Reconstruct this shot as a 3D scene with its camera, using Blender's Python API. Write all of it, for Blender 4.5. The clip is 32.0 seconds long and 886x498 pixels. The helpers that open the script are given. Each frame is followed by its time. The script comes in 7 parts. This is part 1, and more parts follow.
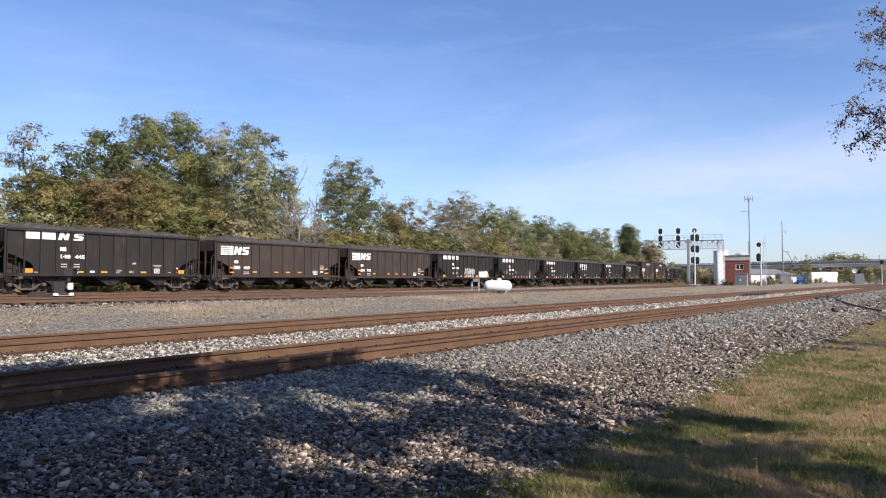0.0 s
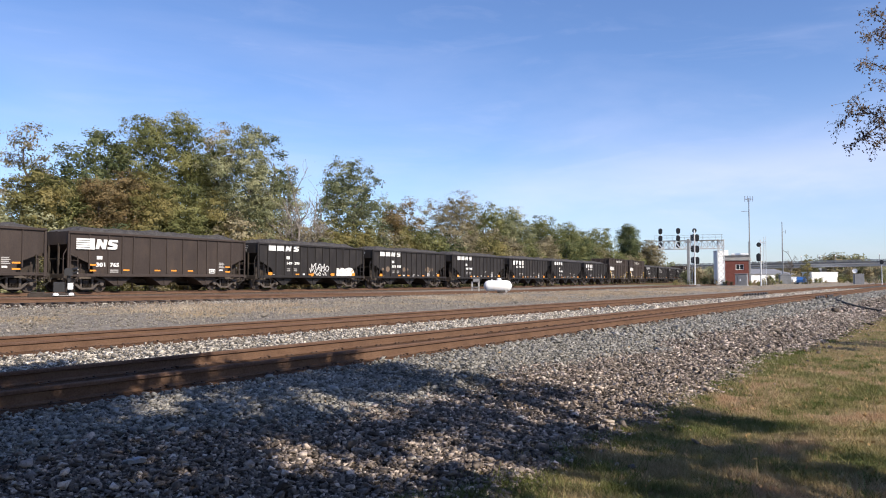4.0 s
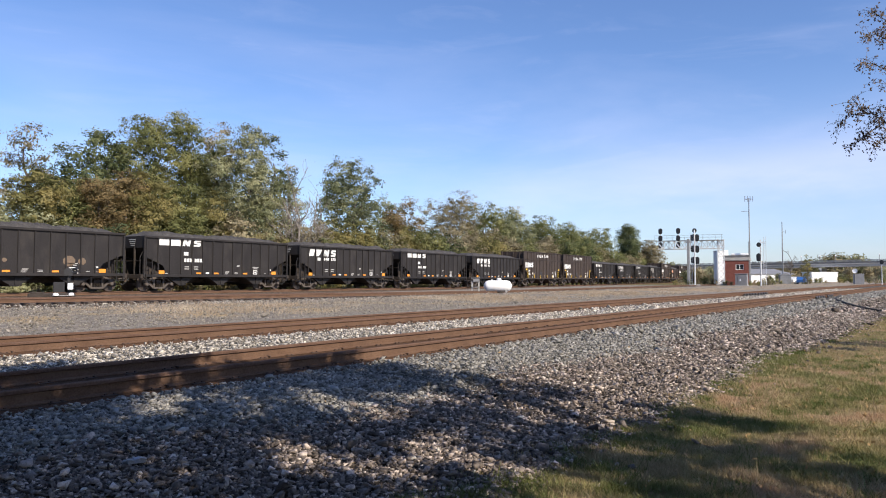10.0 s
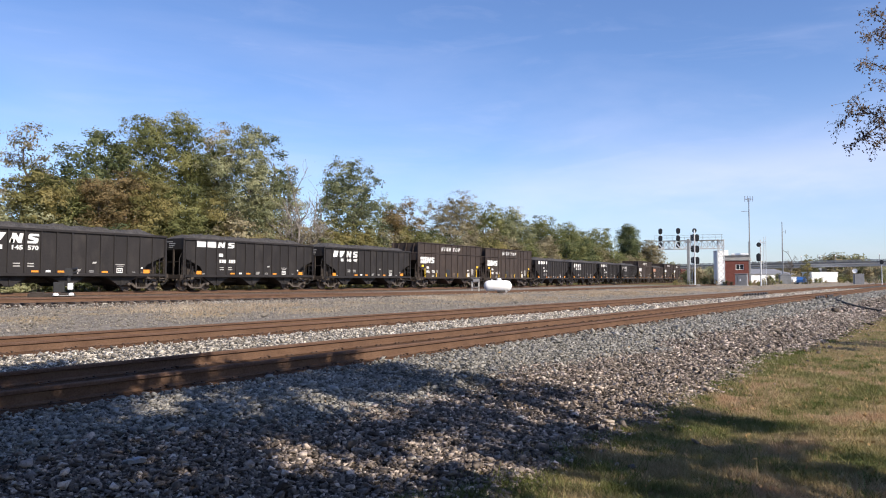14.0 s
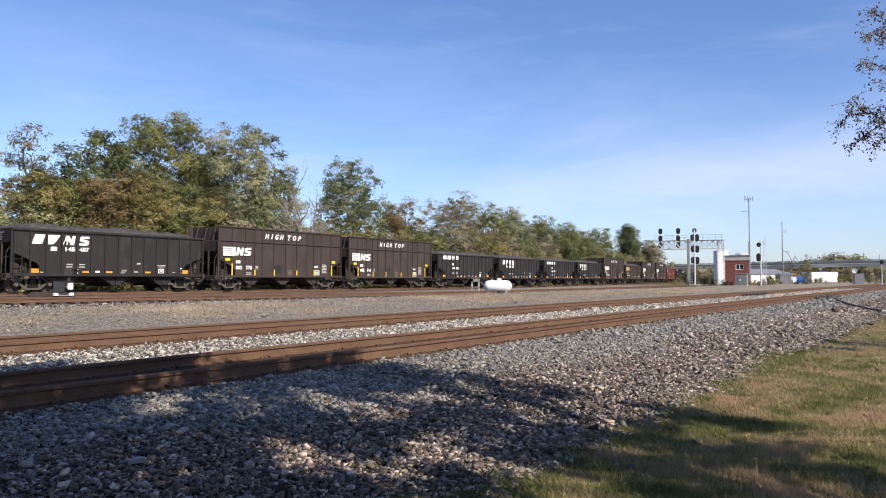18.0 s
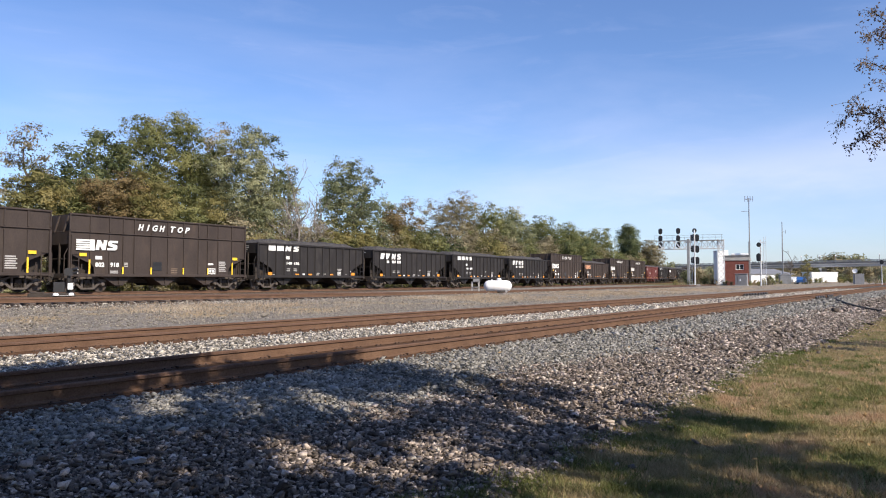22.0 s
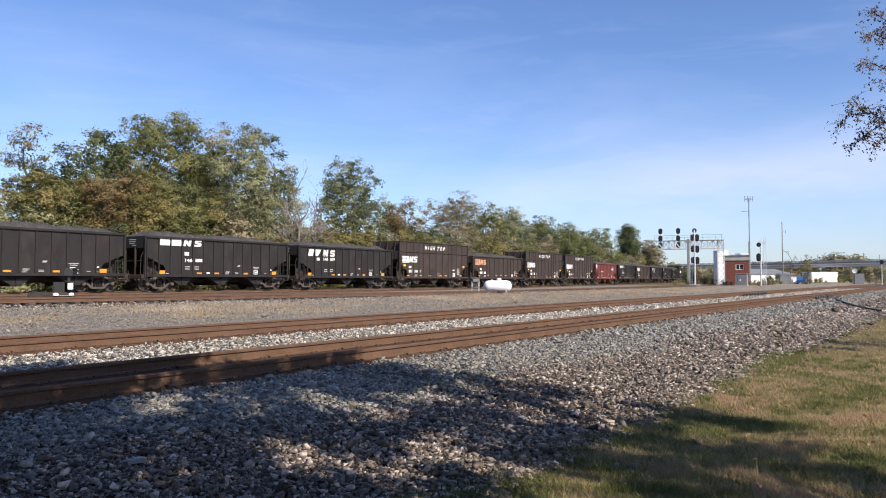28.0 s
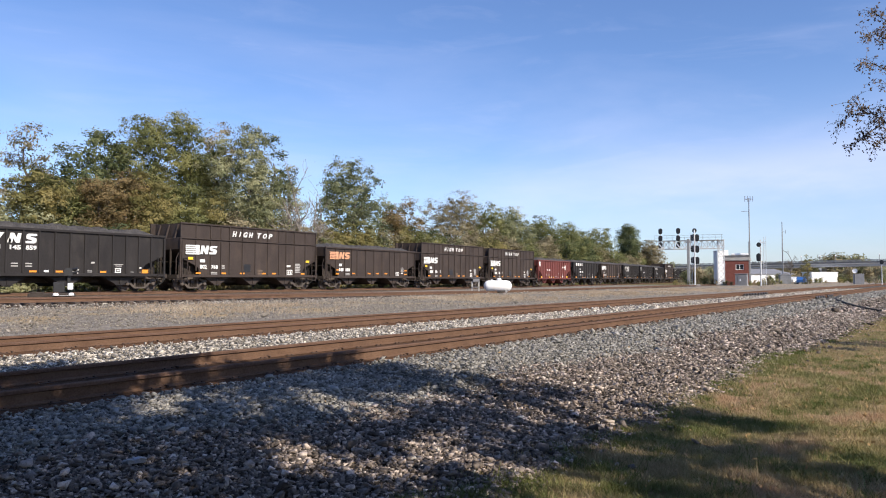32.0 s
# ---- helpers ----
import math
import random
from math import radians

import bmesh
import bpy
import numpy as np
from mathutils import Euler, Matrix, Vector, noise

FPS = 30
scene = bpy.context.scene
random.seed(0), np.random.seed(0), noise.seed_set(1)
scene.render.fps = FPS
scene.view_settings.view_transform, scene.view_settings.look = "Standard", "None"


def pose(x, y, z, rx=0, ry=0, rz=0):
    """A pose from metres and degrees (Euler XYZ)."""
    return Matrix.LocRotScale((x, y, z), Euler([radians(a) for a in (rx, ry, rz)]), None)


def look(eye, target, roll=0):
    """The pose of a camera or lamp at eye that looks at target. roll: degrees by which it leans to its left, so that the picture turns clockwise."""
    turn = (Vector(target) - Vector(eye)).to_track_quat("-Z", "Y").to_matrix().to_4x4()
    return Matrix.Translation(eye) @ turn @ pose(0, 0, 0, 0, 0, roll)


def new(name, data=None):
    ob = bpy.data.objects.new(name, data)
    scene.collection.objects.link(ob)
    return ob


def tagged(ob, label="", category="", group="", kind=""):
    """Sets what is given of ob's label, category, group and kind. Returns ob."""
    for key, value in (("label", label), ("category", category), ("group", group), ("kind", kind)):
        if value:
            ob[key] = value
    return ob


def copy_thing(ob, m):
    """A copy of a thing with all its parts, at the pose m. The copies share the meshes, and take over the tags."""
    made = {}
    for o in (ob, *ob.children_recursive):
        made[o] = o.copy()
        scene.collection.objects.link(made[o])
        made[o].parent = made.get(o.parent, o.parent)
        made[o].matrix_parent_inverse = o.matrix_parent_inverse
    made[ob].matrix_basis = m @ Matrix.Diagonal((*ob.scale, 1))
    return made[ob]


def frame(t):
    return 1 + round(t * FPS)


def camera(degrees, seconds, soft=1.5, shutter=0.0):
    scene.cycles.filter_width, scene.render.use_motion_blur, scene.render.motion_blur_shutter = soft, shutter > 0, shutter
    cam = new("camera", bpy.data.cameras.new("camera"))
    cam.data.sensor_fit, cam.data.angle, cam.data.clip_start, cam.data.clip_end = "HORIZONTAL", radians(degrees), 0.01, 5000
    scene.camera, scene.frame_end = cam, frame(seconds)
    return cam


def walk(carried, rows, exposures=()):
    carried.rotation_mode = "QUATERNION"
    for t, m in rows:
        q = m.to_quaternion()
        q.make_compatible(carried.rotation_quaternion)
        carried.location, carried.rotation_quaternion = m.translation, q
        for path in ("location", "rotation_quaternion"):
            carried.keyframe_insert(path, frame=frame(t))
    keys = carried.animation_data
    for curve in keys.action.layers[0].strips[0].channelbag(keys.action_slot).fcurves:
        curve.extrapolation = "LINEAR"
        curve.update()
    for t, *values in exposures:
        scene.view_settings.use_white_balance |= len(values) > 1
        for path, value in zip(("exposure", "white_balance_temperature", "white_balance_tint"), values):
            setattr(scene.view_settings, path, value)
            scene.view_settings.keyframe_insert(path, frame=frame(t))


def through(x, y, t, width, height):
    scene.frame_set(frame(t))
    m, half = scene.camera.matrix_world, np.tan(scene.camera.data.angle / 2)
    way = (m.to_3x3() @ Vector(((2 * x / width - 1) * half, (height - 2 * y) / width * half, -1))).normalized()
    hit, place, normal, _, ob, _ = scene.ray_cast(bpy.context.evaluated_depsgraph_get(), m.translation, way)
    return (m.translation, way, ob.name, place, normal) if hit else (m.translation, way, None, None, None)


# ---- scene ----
# Axes: x runs along the loaded train's track, y away from the camera across it.
EYE = Vector((0.0, 0.0, 1.6))
VIEW = radians(32.16)            # the lens points this far to the left of the train's track
FORE = Vector((math.cos(VIEW), math.sin(VIEW), 0))
SIDE = Vector((math.sin(VIEW), -math.cos(VIEW), 0))
END = 32.0


def spot(b, d, z=0.0):
    """A place d metres ahead of the eye and b * d metres to its right, at the height z."""
    p = FORE * d + SIDE * (b * d)
    return Vector((p.x, p.y, z))


cam = camera(64.19, END, soft=1.05)
AIM = EYE + FORE * 100 + Vector((0, 0, 4.16))
walk(cam, [(0, look(EYE, AIM)), (END, look(EYE, AIM))], exposures=[(0, 0.42), (END, 0.42)])

# ---- light ----
SUN_EL = radians(37)
SUN_FROM = (SIDE * 0.66 - FORE * 0.75).normalized()      # behind the camera, to its right
sun_way = SUN_FROM * math.cos(SUN_EL) + Vector((0, 0, math.sin(SUN_EL)))
sun = new("sun", bpy.data.lights.new("sun", "SUN"))
sun.data.energy, sun.data.angle, sun.data.color = 4.9, radians(0.53), (1.0, 0.88, 0.73)
sun.matrix_world = look((0, 0, 60), Vector((0, 0, 60)) - sun_way)

world = bpy.data.worlds.new("sky")
scene.world = world
world.use_nodes = True


BANK = (0.118, 0.058)            # height of the cloud bank straight ahead, and how it climbs to the right


def build_sky():
    nt = world.node_tree
    nt.nodes.clear()
    out = nt.nodes.new("ShaderNodeOutputWorld")
    bg = nt.nodes.new("ShaderNodeBackground")
    sky = nt.nodes.new("ShaderNodeTexSky")
    sky.sky_type, sky.sun_disc = "NISHITA", False
    sky.sun_elevation = SUN_EL
    sky.sun_rotation = math.atan2(SUN_FROM.x, SUN_FROM.y)
    sky.air_density, sky.dust_density, sky.ozone_density = 1.0, 0.5, 1.5
    # thin streaks of high cloud, thickest low over the horizon
    tc = nt.nodes.new("ShaderNodeTexCoord")
    mp = nt.nodes.new("ShaderNodeMapping")
    mp.inputs["Rotation"].default_value = (0.12, 0.10, VIEW)
    mp.inputs["Scale"].default_value = (1.2, 2.0, 7.0)
    nz = nt.nodes.new("ShaderNodeTexNoise")
    nz.inputs["Scale"].default_value, nz.inputs["Detail"].default_value = 1.3, 7.0
    nz.inputs["Roughness"].default_value, nz.inputs["Distortion"].default_value = 0.55, 0.4
    rp = nt.nodes.new("ShaderNodeMapRange")
    rp.inputs["From Min"].default_value, rp.inputs["From Max"].default_value = 0.42, 0.95
    sep = nt.nodes.new("ShaderNodeSeparateXYZ")
    low = nt.nodes.new("ShaderNodeMapRange")
    low.inputs["From Min"].default_value, low.inputs["From Max"].default_value = 0.42, 0.04
    low.inputs["To Min"].default_value, low.inputs["To Max"].default_value = 0.14, 0.40
    mul = nt.nodes.new("ShaderNodeMath")
    mul.operation = "MULTIPLY"
    mix = nt.nodes.new("ShaderNodeMix")
    mix.data_type = "RGBA"
    mix.inputs["B"].default_value = (7.5, 7.65, 10.0, 1)
    L = nt.links.new
    L(tc.outputs["Generated"], mp.inputs["Vector"])
    L(mp.outputs["Vector"], nz.inputs["Vector"])
    L(nz.outputs["Fac"], rp.inputs["Value"])
    L(tc.outputs["Generated"], sep.inputs["Vector"])
    L(sep.outputs["Z"], low.inputs["Value"])
    L(rp.outputs["Result"], mul.inputs[0])
    L(low.outputs["Result"], mul.inputs[1])
    # a veil of haze low over the far end of the line
    side = nt.nodes.new("ShaderNodeVectorMath")
    side.operation = "DOT_PRODUCT"
    side.inputs[1].default_value = SIDE
    L(tc.outputs["Generated"], side.inputs[0])
    veil = nt.nodes.new("ShaderNodeMapRange")
    veil.interpolation_type = "SMOOTHSTEP"
    veil.inputs["From Min"].default_value, veil.inputs["From Max"].default_value = -0.35, 0.45
    veil.inputs["To Min"].default_value, veil.inputs["To Max"].default_value = 0.03, 0.12
    L(side.outputs["Value"], veil.inputs["Value"])
    deep_low = nt.nodes.new("ShaderNodeMapRange")
    deep_low.interpolation_type = "SMOOTHSTEP"
    deep_low.inputs["From Min"].default_value, deep_low.inputs["From Max"].default_value = 0.31, 0.06
    L(sep.outputs["Z"], deep_low.inputs["Value"])
    haze = nt.nodes.new("ShaderNodeMath")
    haze.operation = "MULTIPLY_ADD"
    L(veil.outputs["Result"], haze.inputs[0])
    L(deep_low.outputs["Result"], haze.inputs[1])
    L(mul.outputs["Value"], haze.inputs[2])
    # a long bank of thin white cloud that thickens towards the far end of the line, ragged along its edges
    def calc(op, a, c, d=None):
        n = nt.nodes.new("ShaderNodeMath")
        n.operation = op
        for i, v in enumerate((a, c) if d is None else (a, c, d)):
            if isinstance(v, (int, float)):
                n.inputs[i].default_value = v
            else:
                L(v, n.inputs[i])
        return n.outputs[0]

    u = side.outputs["Value"]
    rag = nt.nodes.new("ShaderNodeTexNoise")
    rag.inputs["Scale"].default_value, rag.inputs["Detail"].default_value, rag.inputs["Roughness"].default_value = 3.2, 6.0, 0.6
    L(mp.outputs["Vector"], rag.inputs["Vector"])
    off = calc("SUBTRACT", sep.outputs["Z"], calc("MULTIPLY_ADD", u, BANK[1], BANK[0]))
    off = calc("ADD", off, calc("MULTIPLY", calc("SUBTRACT", rag.outputs["Fac"], 0.5), 0.05))
    off = calc("DIVIDE", off, calc("MAXIMUM", calc("MULTIPLY_ADD", u, 0.055, 0.018), 0.010))
    bank = calc("EXPONENT", calc("MULTIPLY", calc("MULTIPLY", off, off), -1.0), 0.0)
    thick = nt.nodes.new("ShaderNodeMapRange")
    thick.interpolation_type = "SMOOTHSTEP"
    thick.inputs["From Min"].default_value, thick.inputs["From Max"].default_value = -0.12, 0.42
    thick.inputs["To Min"].default_value, thick.inputs["To Max"].default_value = 0.0, 0.34
    L(u, thick.inputs["Value"])
    bank = calc("MULTIPLY", bank, calc("MULTIPLY", thick.outputs["Result"], calc("MULTIPLY_ADD", rag.outputs["Fac"], 1.1, 0.42)))
    # fine wisps higher up, drawn out aslant
    wm = nt.nodes.new("ShaderNodeMapping")
    wm.inputs["Rotation"].default_value = (0.30, -0.18, VIEW)
    wm.inputs["Scale"].default_value = (1.0, 2.2, 11.0)
    wm.inputs["Location"].default_value = (0.35, 1.9, 0.6)
    L(tc.outputs["Generated"], wm.inputs["Vector"])
    wn = nt.nodes.new("ShaderNodeTexNoise")
    wn.inputs["Scale"].default_value, wn.inputs["Detail"].default_value = 1.7, 8.0
    wn.inputs["Roughness"].default_value, wn.inputs["Distortion"].default_value = 0.62, 0.9
    L(wm.outputs["Vector"], wn.inputs["Vector"])
    wisp = nt.nodes.new("ShaderNodeMapRange")
    wisp.inputs["From Min"].default_value, wisp.inputs["From Max"].default_value = 0.52, 0.85
    wisp.inputs["To Max"].default_value = 0.15
    L(wn.outputs["Fac"], wisp.inputs["Value"])
    veils = calc("ADD", calc("ADD", haze.outputs["Value"], bank), wisp.outputs["Result"])
    L(calc("MINIMUM", veils, 0.9), mix.inputs["Factor"])
    deep = nt.nodes.new("ShaderNodeMix")
    deep.data_type, deep.blend_type = "RGBA", "MULTIPLY"
    deep.inputs["Factor"].default_value = 1.0
    deep.inputs["B"].default_value = (0.855, 1.005, 1.345, 1)
    L(sky.outputs["Color"], deep.inputs["A"])
    L(deep.outputs["Result"], mix.inputs["A"])
    L(mix.outputs["Result"], bg.inputs["Color"])
    bg.inputs["Strength"].default_value = 0.096
    L(bg.outputs["Background"], out.inputs["Surface"])


build_sky()

# ---- materials ----
def surface(name, dark, light, scale=4.0, rough=0.8, bump=0.2, fine=60.0, metal=0.0, jitter=0.0, stain=None, stain_scale=0.6,
            stain_range=(0.55, 0.75), depth=0.02, coord="Object", island=False, stretch=(1, 1, 1), spread=None):
    """A worn surface: two tones in a coarse and a fine grain, an optional stain, relief from the fine grain.
    spread: how bright single pieces are against the rest, from the darkest to the palest."""
    m = bpy.data.materials.new(name)
    m.use_nodes = True
    nt = m.node_tree
    N, L = nt.nodes.new, nt.links.new
    b = nt.nodes["Principled BSDF"]
    tc = N("ShaderNodeTexCoord")
    mp = N("ShaderNodeMapping")
    mp.inputs["Scale"].default_value = stretch
    if coord == "World":
        geo = N("ShaderNodeNewGeometry")
        L(geo.outputs["Position"], mp.inputs["Vector"])
    else:
        L(tc.outputs[coord], mp.inputs["Vector"])
    n1, n2 = N("ShaderNodeTexNoise"), N("ShaderNodeTexNoise")
    for n, s, d in ((n1, scale, 5), (n2, fine, 4)):
        n.inputs["Scale"].default_value, n.inputs["Detail"].default_value = s, d
        L(mp.outputs["Vector"], n.inputs["Vector"])
    add = N("ShaderNodeMath")
    add.operation = "MULTIPLY_ADD"
    add.inputs[1].default_value = 0.5
    L(n2.outputs["Fac"], add.inputs[0])
    half = N("ShaderNodeMath")
    half.operation = "MULTIPLY"
    half.inputs[1].default_value = 0.5
    L(n1.outputs["Fac"], half.inputs[0])
    L(half.outputs[0], add.inputs[2])
    rp = N("ShaderNodeMapRange")
    rp.inputs["From Min"].default_value, rp.inputs["From Max"].default_value = 0.33, 0.67
    L(add.outputs[0], rp.inputs["Value"])
    mix = N("ShaderNodeMix")
    mix.data_type = "RGBA"
    mix.inputs["A"].default_value, mix.inputs["B"].default_value = (*dark, 1), (*light, 1)
    L(rp.outputs["Result"], mix.inputs["Factor"])
    col = mix.outputs["Result"]
    if stain:
        n3 = N("ShaderNodeTexNoise")
        n3.inputs["Scale"].default_value, n3.inputs["Detail"].default_value = stain_scale, 8
        n3.inputs["Roughness"].default_value = 0.65
        L(mp.outputs["Vector"], n3.inputs["Vector"])
        r3 = N("ShaderNodeMapRange")
        r3.inputs["From Min"].default_value, r3.inputs["From Max"].default_value = stain_range
        r3.inputs["To Max"].default_value = 0.85
        L(n3.outputs["Fac"], r3.inputs["Value"])
        mx = N("ShaderNodeMix")
        mx.data_type = "RGBA"
        mx.inputs["B"].default_value = (*stain, 1)
        L(r3.outputs["Result"], mx.inputs["Factor"])
        L(col, mx.inputs["A"])
        col = mx.outputs["Result"]
    if jitter:
        src = N("ShaderNodeNewGeometry").outputs["Random Per Island"] if island else N("ShaderNodeObjectInfo").outputs["Random"]
        jr = N("ShaderNodeMapRange")
        jr.inputs["To Min"].default_value, jr.inputs["To Max"].default_value = 1 - jitter, 1 + jitter
        L(src, jr.inputs["Value"])
        hsv = N("ShaderNodeHueSaturation")
        L(jr.outputs["Result"], hsv.inputs["Value"])
        L(col, hsv.inputs["Color"])
        col = hsv.outputs["Color"]
    if spread:
        ramp = N("ShaderNodeValToRGB")
        el = ramp.color_ramp.elements
        while len(el) < len(spread):
            el.new(0.5)
        for i, v in enumerate(spread):
            el[i].position, el[i].color = i / (len(spread) - 1), (v / 3, v / 3, v / 3, 1)
        L(N("ShaderNodeNewGeometry").outputs["Random Per Island"], ramp.inputs["Fac"])
        up = N("ShaderNodeVectorMath")
        up.operation = "MULTIPLY"
        L(ramp.outputs["Color"], up.inputs[0])
        up.inputs[1].default_value = (3, 3, 3)
        times = N("ShaderNodeVectorMath")
        times.operation = "MULTIPLY"
        L(col, times.inputs[0])
        L(up.outputs["Vector"], times.inputs[1])
        col = times.outputs["Vector"]
    L(col, b.inputs["Base Color"])
    b.inputs["Roughness"].default_value, b.inputs["Metallic"].default_value = rough, metal
    if bump:
        bp = N("ShaderNodeBump")
        bp.inputs["Strength"].default_value, bp.inputs["Distance"].default_value = bump, depth
        L(add.outputs[0], bp.inputs["Height"])
        L(bp.outputs["Normal"], b.inputs["Normal"])
    return m


def leafy(name, tones, through=0.42, rough=0.55, patch=0.45):
    """Leaves: each one takes its own tone from a row of colours, and lets some light through."""
    m = bpy.data.materials.new(name)
    m.use_nodes = True
    nt = m.node_tree
    N, L = nt.nodes.new, nt.links.new
    b, out = nt.nodes["Principled BSDF"], nt.nodes["Material Output"]
    geo = N("ShaderNodeNewGeometry")
    cr = N("ShaderNodeValToRGB")
    cr.color_ramp.interpolation = "LINEAR"
    el = cr.color_ramp.elements
    while len(el) < len(tones):
        el.new(0.5)
    for i, c in enumerate(tones):
        el[i].position, el[i].color = i / (len(tones) - 1), (*c, 1)
    # whole boughs lean to one tone, single leaves stray from it
    nz = N("ShaderNodeTexNoise")
    nz.inputs["Scale"].default_value, nz.inputs["Detail"].default_value = patch, 3
    L(geo.outputs["Position"], nz.inputs["Vector"])
    mr = N("ShaderNodeMapRange")
    mr.inputs["From Min"].default_value, mr.inputs["From Max"].default_value = 0.36, 0.64
    L(nz.outputs["Fac"], mr.inputs["Value"])
    mx = N("ShaderNodeMix")
    mx.inputs["Factor"].default_value = 0.26
    L(mr.outputs["Result"], mx.inputs["A"])
    L(geo.outputs["Random Per Island"], mx.inputs["B"])
    L(mx.outputs["Result"], cr.inputs["Fac"])
    L(cr.outputs["Color"], b.inputs["Base Color"])
    b.inputs["Roughness"].default_value = rough
    b.inputs["Specular IOR Level"].default_value = 0.12
    tr = N("ShaderNodeBsdfTranslucent")
    L(cr.outputs["Color"], tr.inputs["Color"])
    ms = N("ShaderNodeMixShader")
    ms.inputs["Fac"].default_value = through
    L(b.outputs["BSDF"], ms.inputs[1])
    L(tr.outputs["BSDF"], ms.inputs[2])
    L(ms.outputs["Shader"], out.inputs["Surface"])
    return m


def plain(name, c, rough=0.5, metal=0.0, glow=0.0):
    m = bpy.data.materials.new(name)
    m.use_nodes = True
    b = m.node_tree.nodes["Principled BSDF"]
    b.inputs["Base Color"].default_value = (*c, 1)
    b.inputs["Roughness"].default_value, b.inputs["Metallic"].default_value = rough, metal
    if glow:
        b.inputs["Emission Color"].default_value, b.inputs["Emission Strength"].default_value = (*c, 1), glow
    return m


BLACK_CAR = surface("black_car_paint", (0.0172, 0.0154, 0.0154), (0.031, 0.0275, 0.0270), 1.6, 0.62, 0.10, 25, jitter=0.05,
                    stain=(0.055, 0.048, 0.042), stain_scale=0.8, stain_range=(0.56, 0.8), stretch=(1, 1, 0.35))
BROWN_CAR = surface("brown_black_car_paint", (0.0345, 0.0265, 0.0235), (0.059, 0.0450, 0.0390), 1.6, 0.68, 0.10, 25, jitter=0.05,
                    stain=(0.085, 0.060, 0.045), stain_scale=0.9, stain_range=(0.56, 0.8), stretch=(1, 1, 0.35))
RED_CAR = surface("red_car_paint", (0.105, 0.027, 0.023), (0.16, 0.042, 0.035), 1.6, 0.65, 0.10, 25,
                  stain=(0.09, 0.03, 0.025), stain_scale=0.9, stretch=(1, 1, 0.35))
UNDERFRAME = surface("dusty_underframe_steel", (0.020, 0.017, 0.015), (0.060, 0.048, 0.040), 3.0, 0.85, 0.25, 40)
TRUCK_STEEL = surface("dusty_cast_steel", (0.048, 0.040, 0.035), (0.120, 0.100, 0.087), 4.0, 0.85, 0.25, 50)
WHEEL_STEEL = surface("brown_wheel_steel", (0.050, 0.038, 0.032), (0.095, 0.075, 0.062), 5.0, 0.6, 0.15, 50, metal=0.3)
COAL = surface("coal", (0.018, 0.016, 0.015), (0.085, 0.077, 0.070), 2.5, 0.75, 0.9, 14, depth=0.06)
WHITE_MARK = surface("white_stencil_paint", (0.62, 0.62, 0.60), (0.82, 0.82, 0.80), 3.0, 0.6, 0.05, 40)
FADED_MARK = surface("faded_stencil_paint", (0.30, 0.29, 0.28), (0.48, 0.47, 0.45), 3.0, 0.7, 0.05, 40)
ORANGE_MARK = surface("orange_reflector", (0.62, 0.22, 0.02), (0.80, 0.33, 0.04), 6.0, 0.45, 0.0, 40)
YELLOW_MARK = surface("yellow_reflector", (0.75, 0.48, 0.02), (0.88, 0.60, 0.05), 6.0, 0.45, 0.0, 40)
ORANGE_LOGO = surface("faded_orange_paint", (0.50, 0.24, 0.13), (0.66, 0.36, 0.22), 3.0, 0.65, 0.0, 40)
RUST_PATCH = surface("rust_patch", (0.12, 0.085, 0.06), (0.19, 0.14, 0.10), 6.0, 0.9, 0.2, 40)

RAIL_SIDE = surface("rusty_rail_web", (0.092, 0.055, 0.037), (0.172, 0.107, 0.072), 2.5, 0.85, 0.25, 45, coord="World",
                    stain=(0.07, 0.042, 0.032), stain_scale=0.9)
RAIL_TOP = surface("worn_rail_head", (0.088, 0.052, 0.038), (0.16, 0.102, 0.075), 2.0, 0.95, 0.05, 40, coord="World")
TIE_WOOD = surface("weathered_tie_wood", (0.05, 0.038, 0.030), (0.13, 0.10, 0.082), 6.0, 0.9, 0.5, 40, jitter=0.3, stretch=(1, 0.25, 1))
SPIKE_IRON = surface("rusty_iron", (0.035, 0.022, 0.016), (0.085, 0.05, 0.034), 8.0, 0.85, 0.2, 60)
STONE = surface("ballast_stone", (0.152, 0.147, 0.136), (0.375, 0.364, 0.336), 9.0, 0.9, 0.35, 60, island=True, coord="World",
                spread=(0.35, 0.65, 0.85, 0.95, 1.05, 1.2, 1.5))
DIRTY_STONE = surface("dirty_brown_ballast_stone", (0.124, 0.103, 0.090), (0.320, 0.272, 0.240), 9.0, 0.9, 0.35, 60, island=True, coord="World",
                      stain=(0.15, 0.118, 0.097), stain_scale=0.35, spread=(0.28, 0.5, 0.7, 0.8, 0.95, 1.15, 1.7, 2.7))
BRIGHT_STONE = surface("pale_ballast_stone", (0.16, 0.142, 0.12), (0.60, 0.555, 0.49), 9.0, 0.85, 0.35, 60, jitter=0.75, island=True, coord="World")

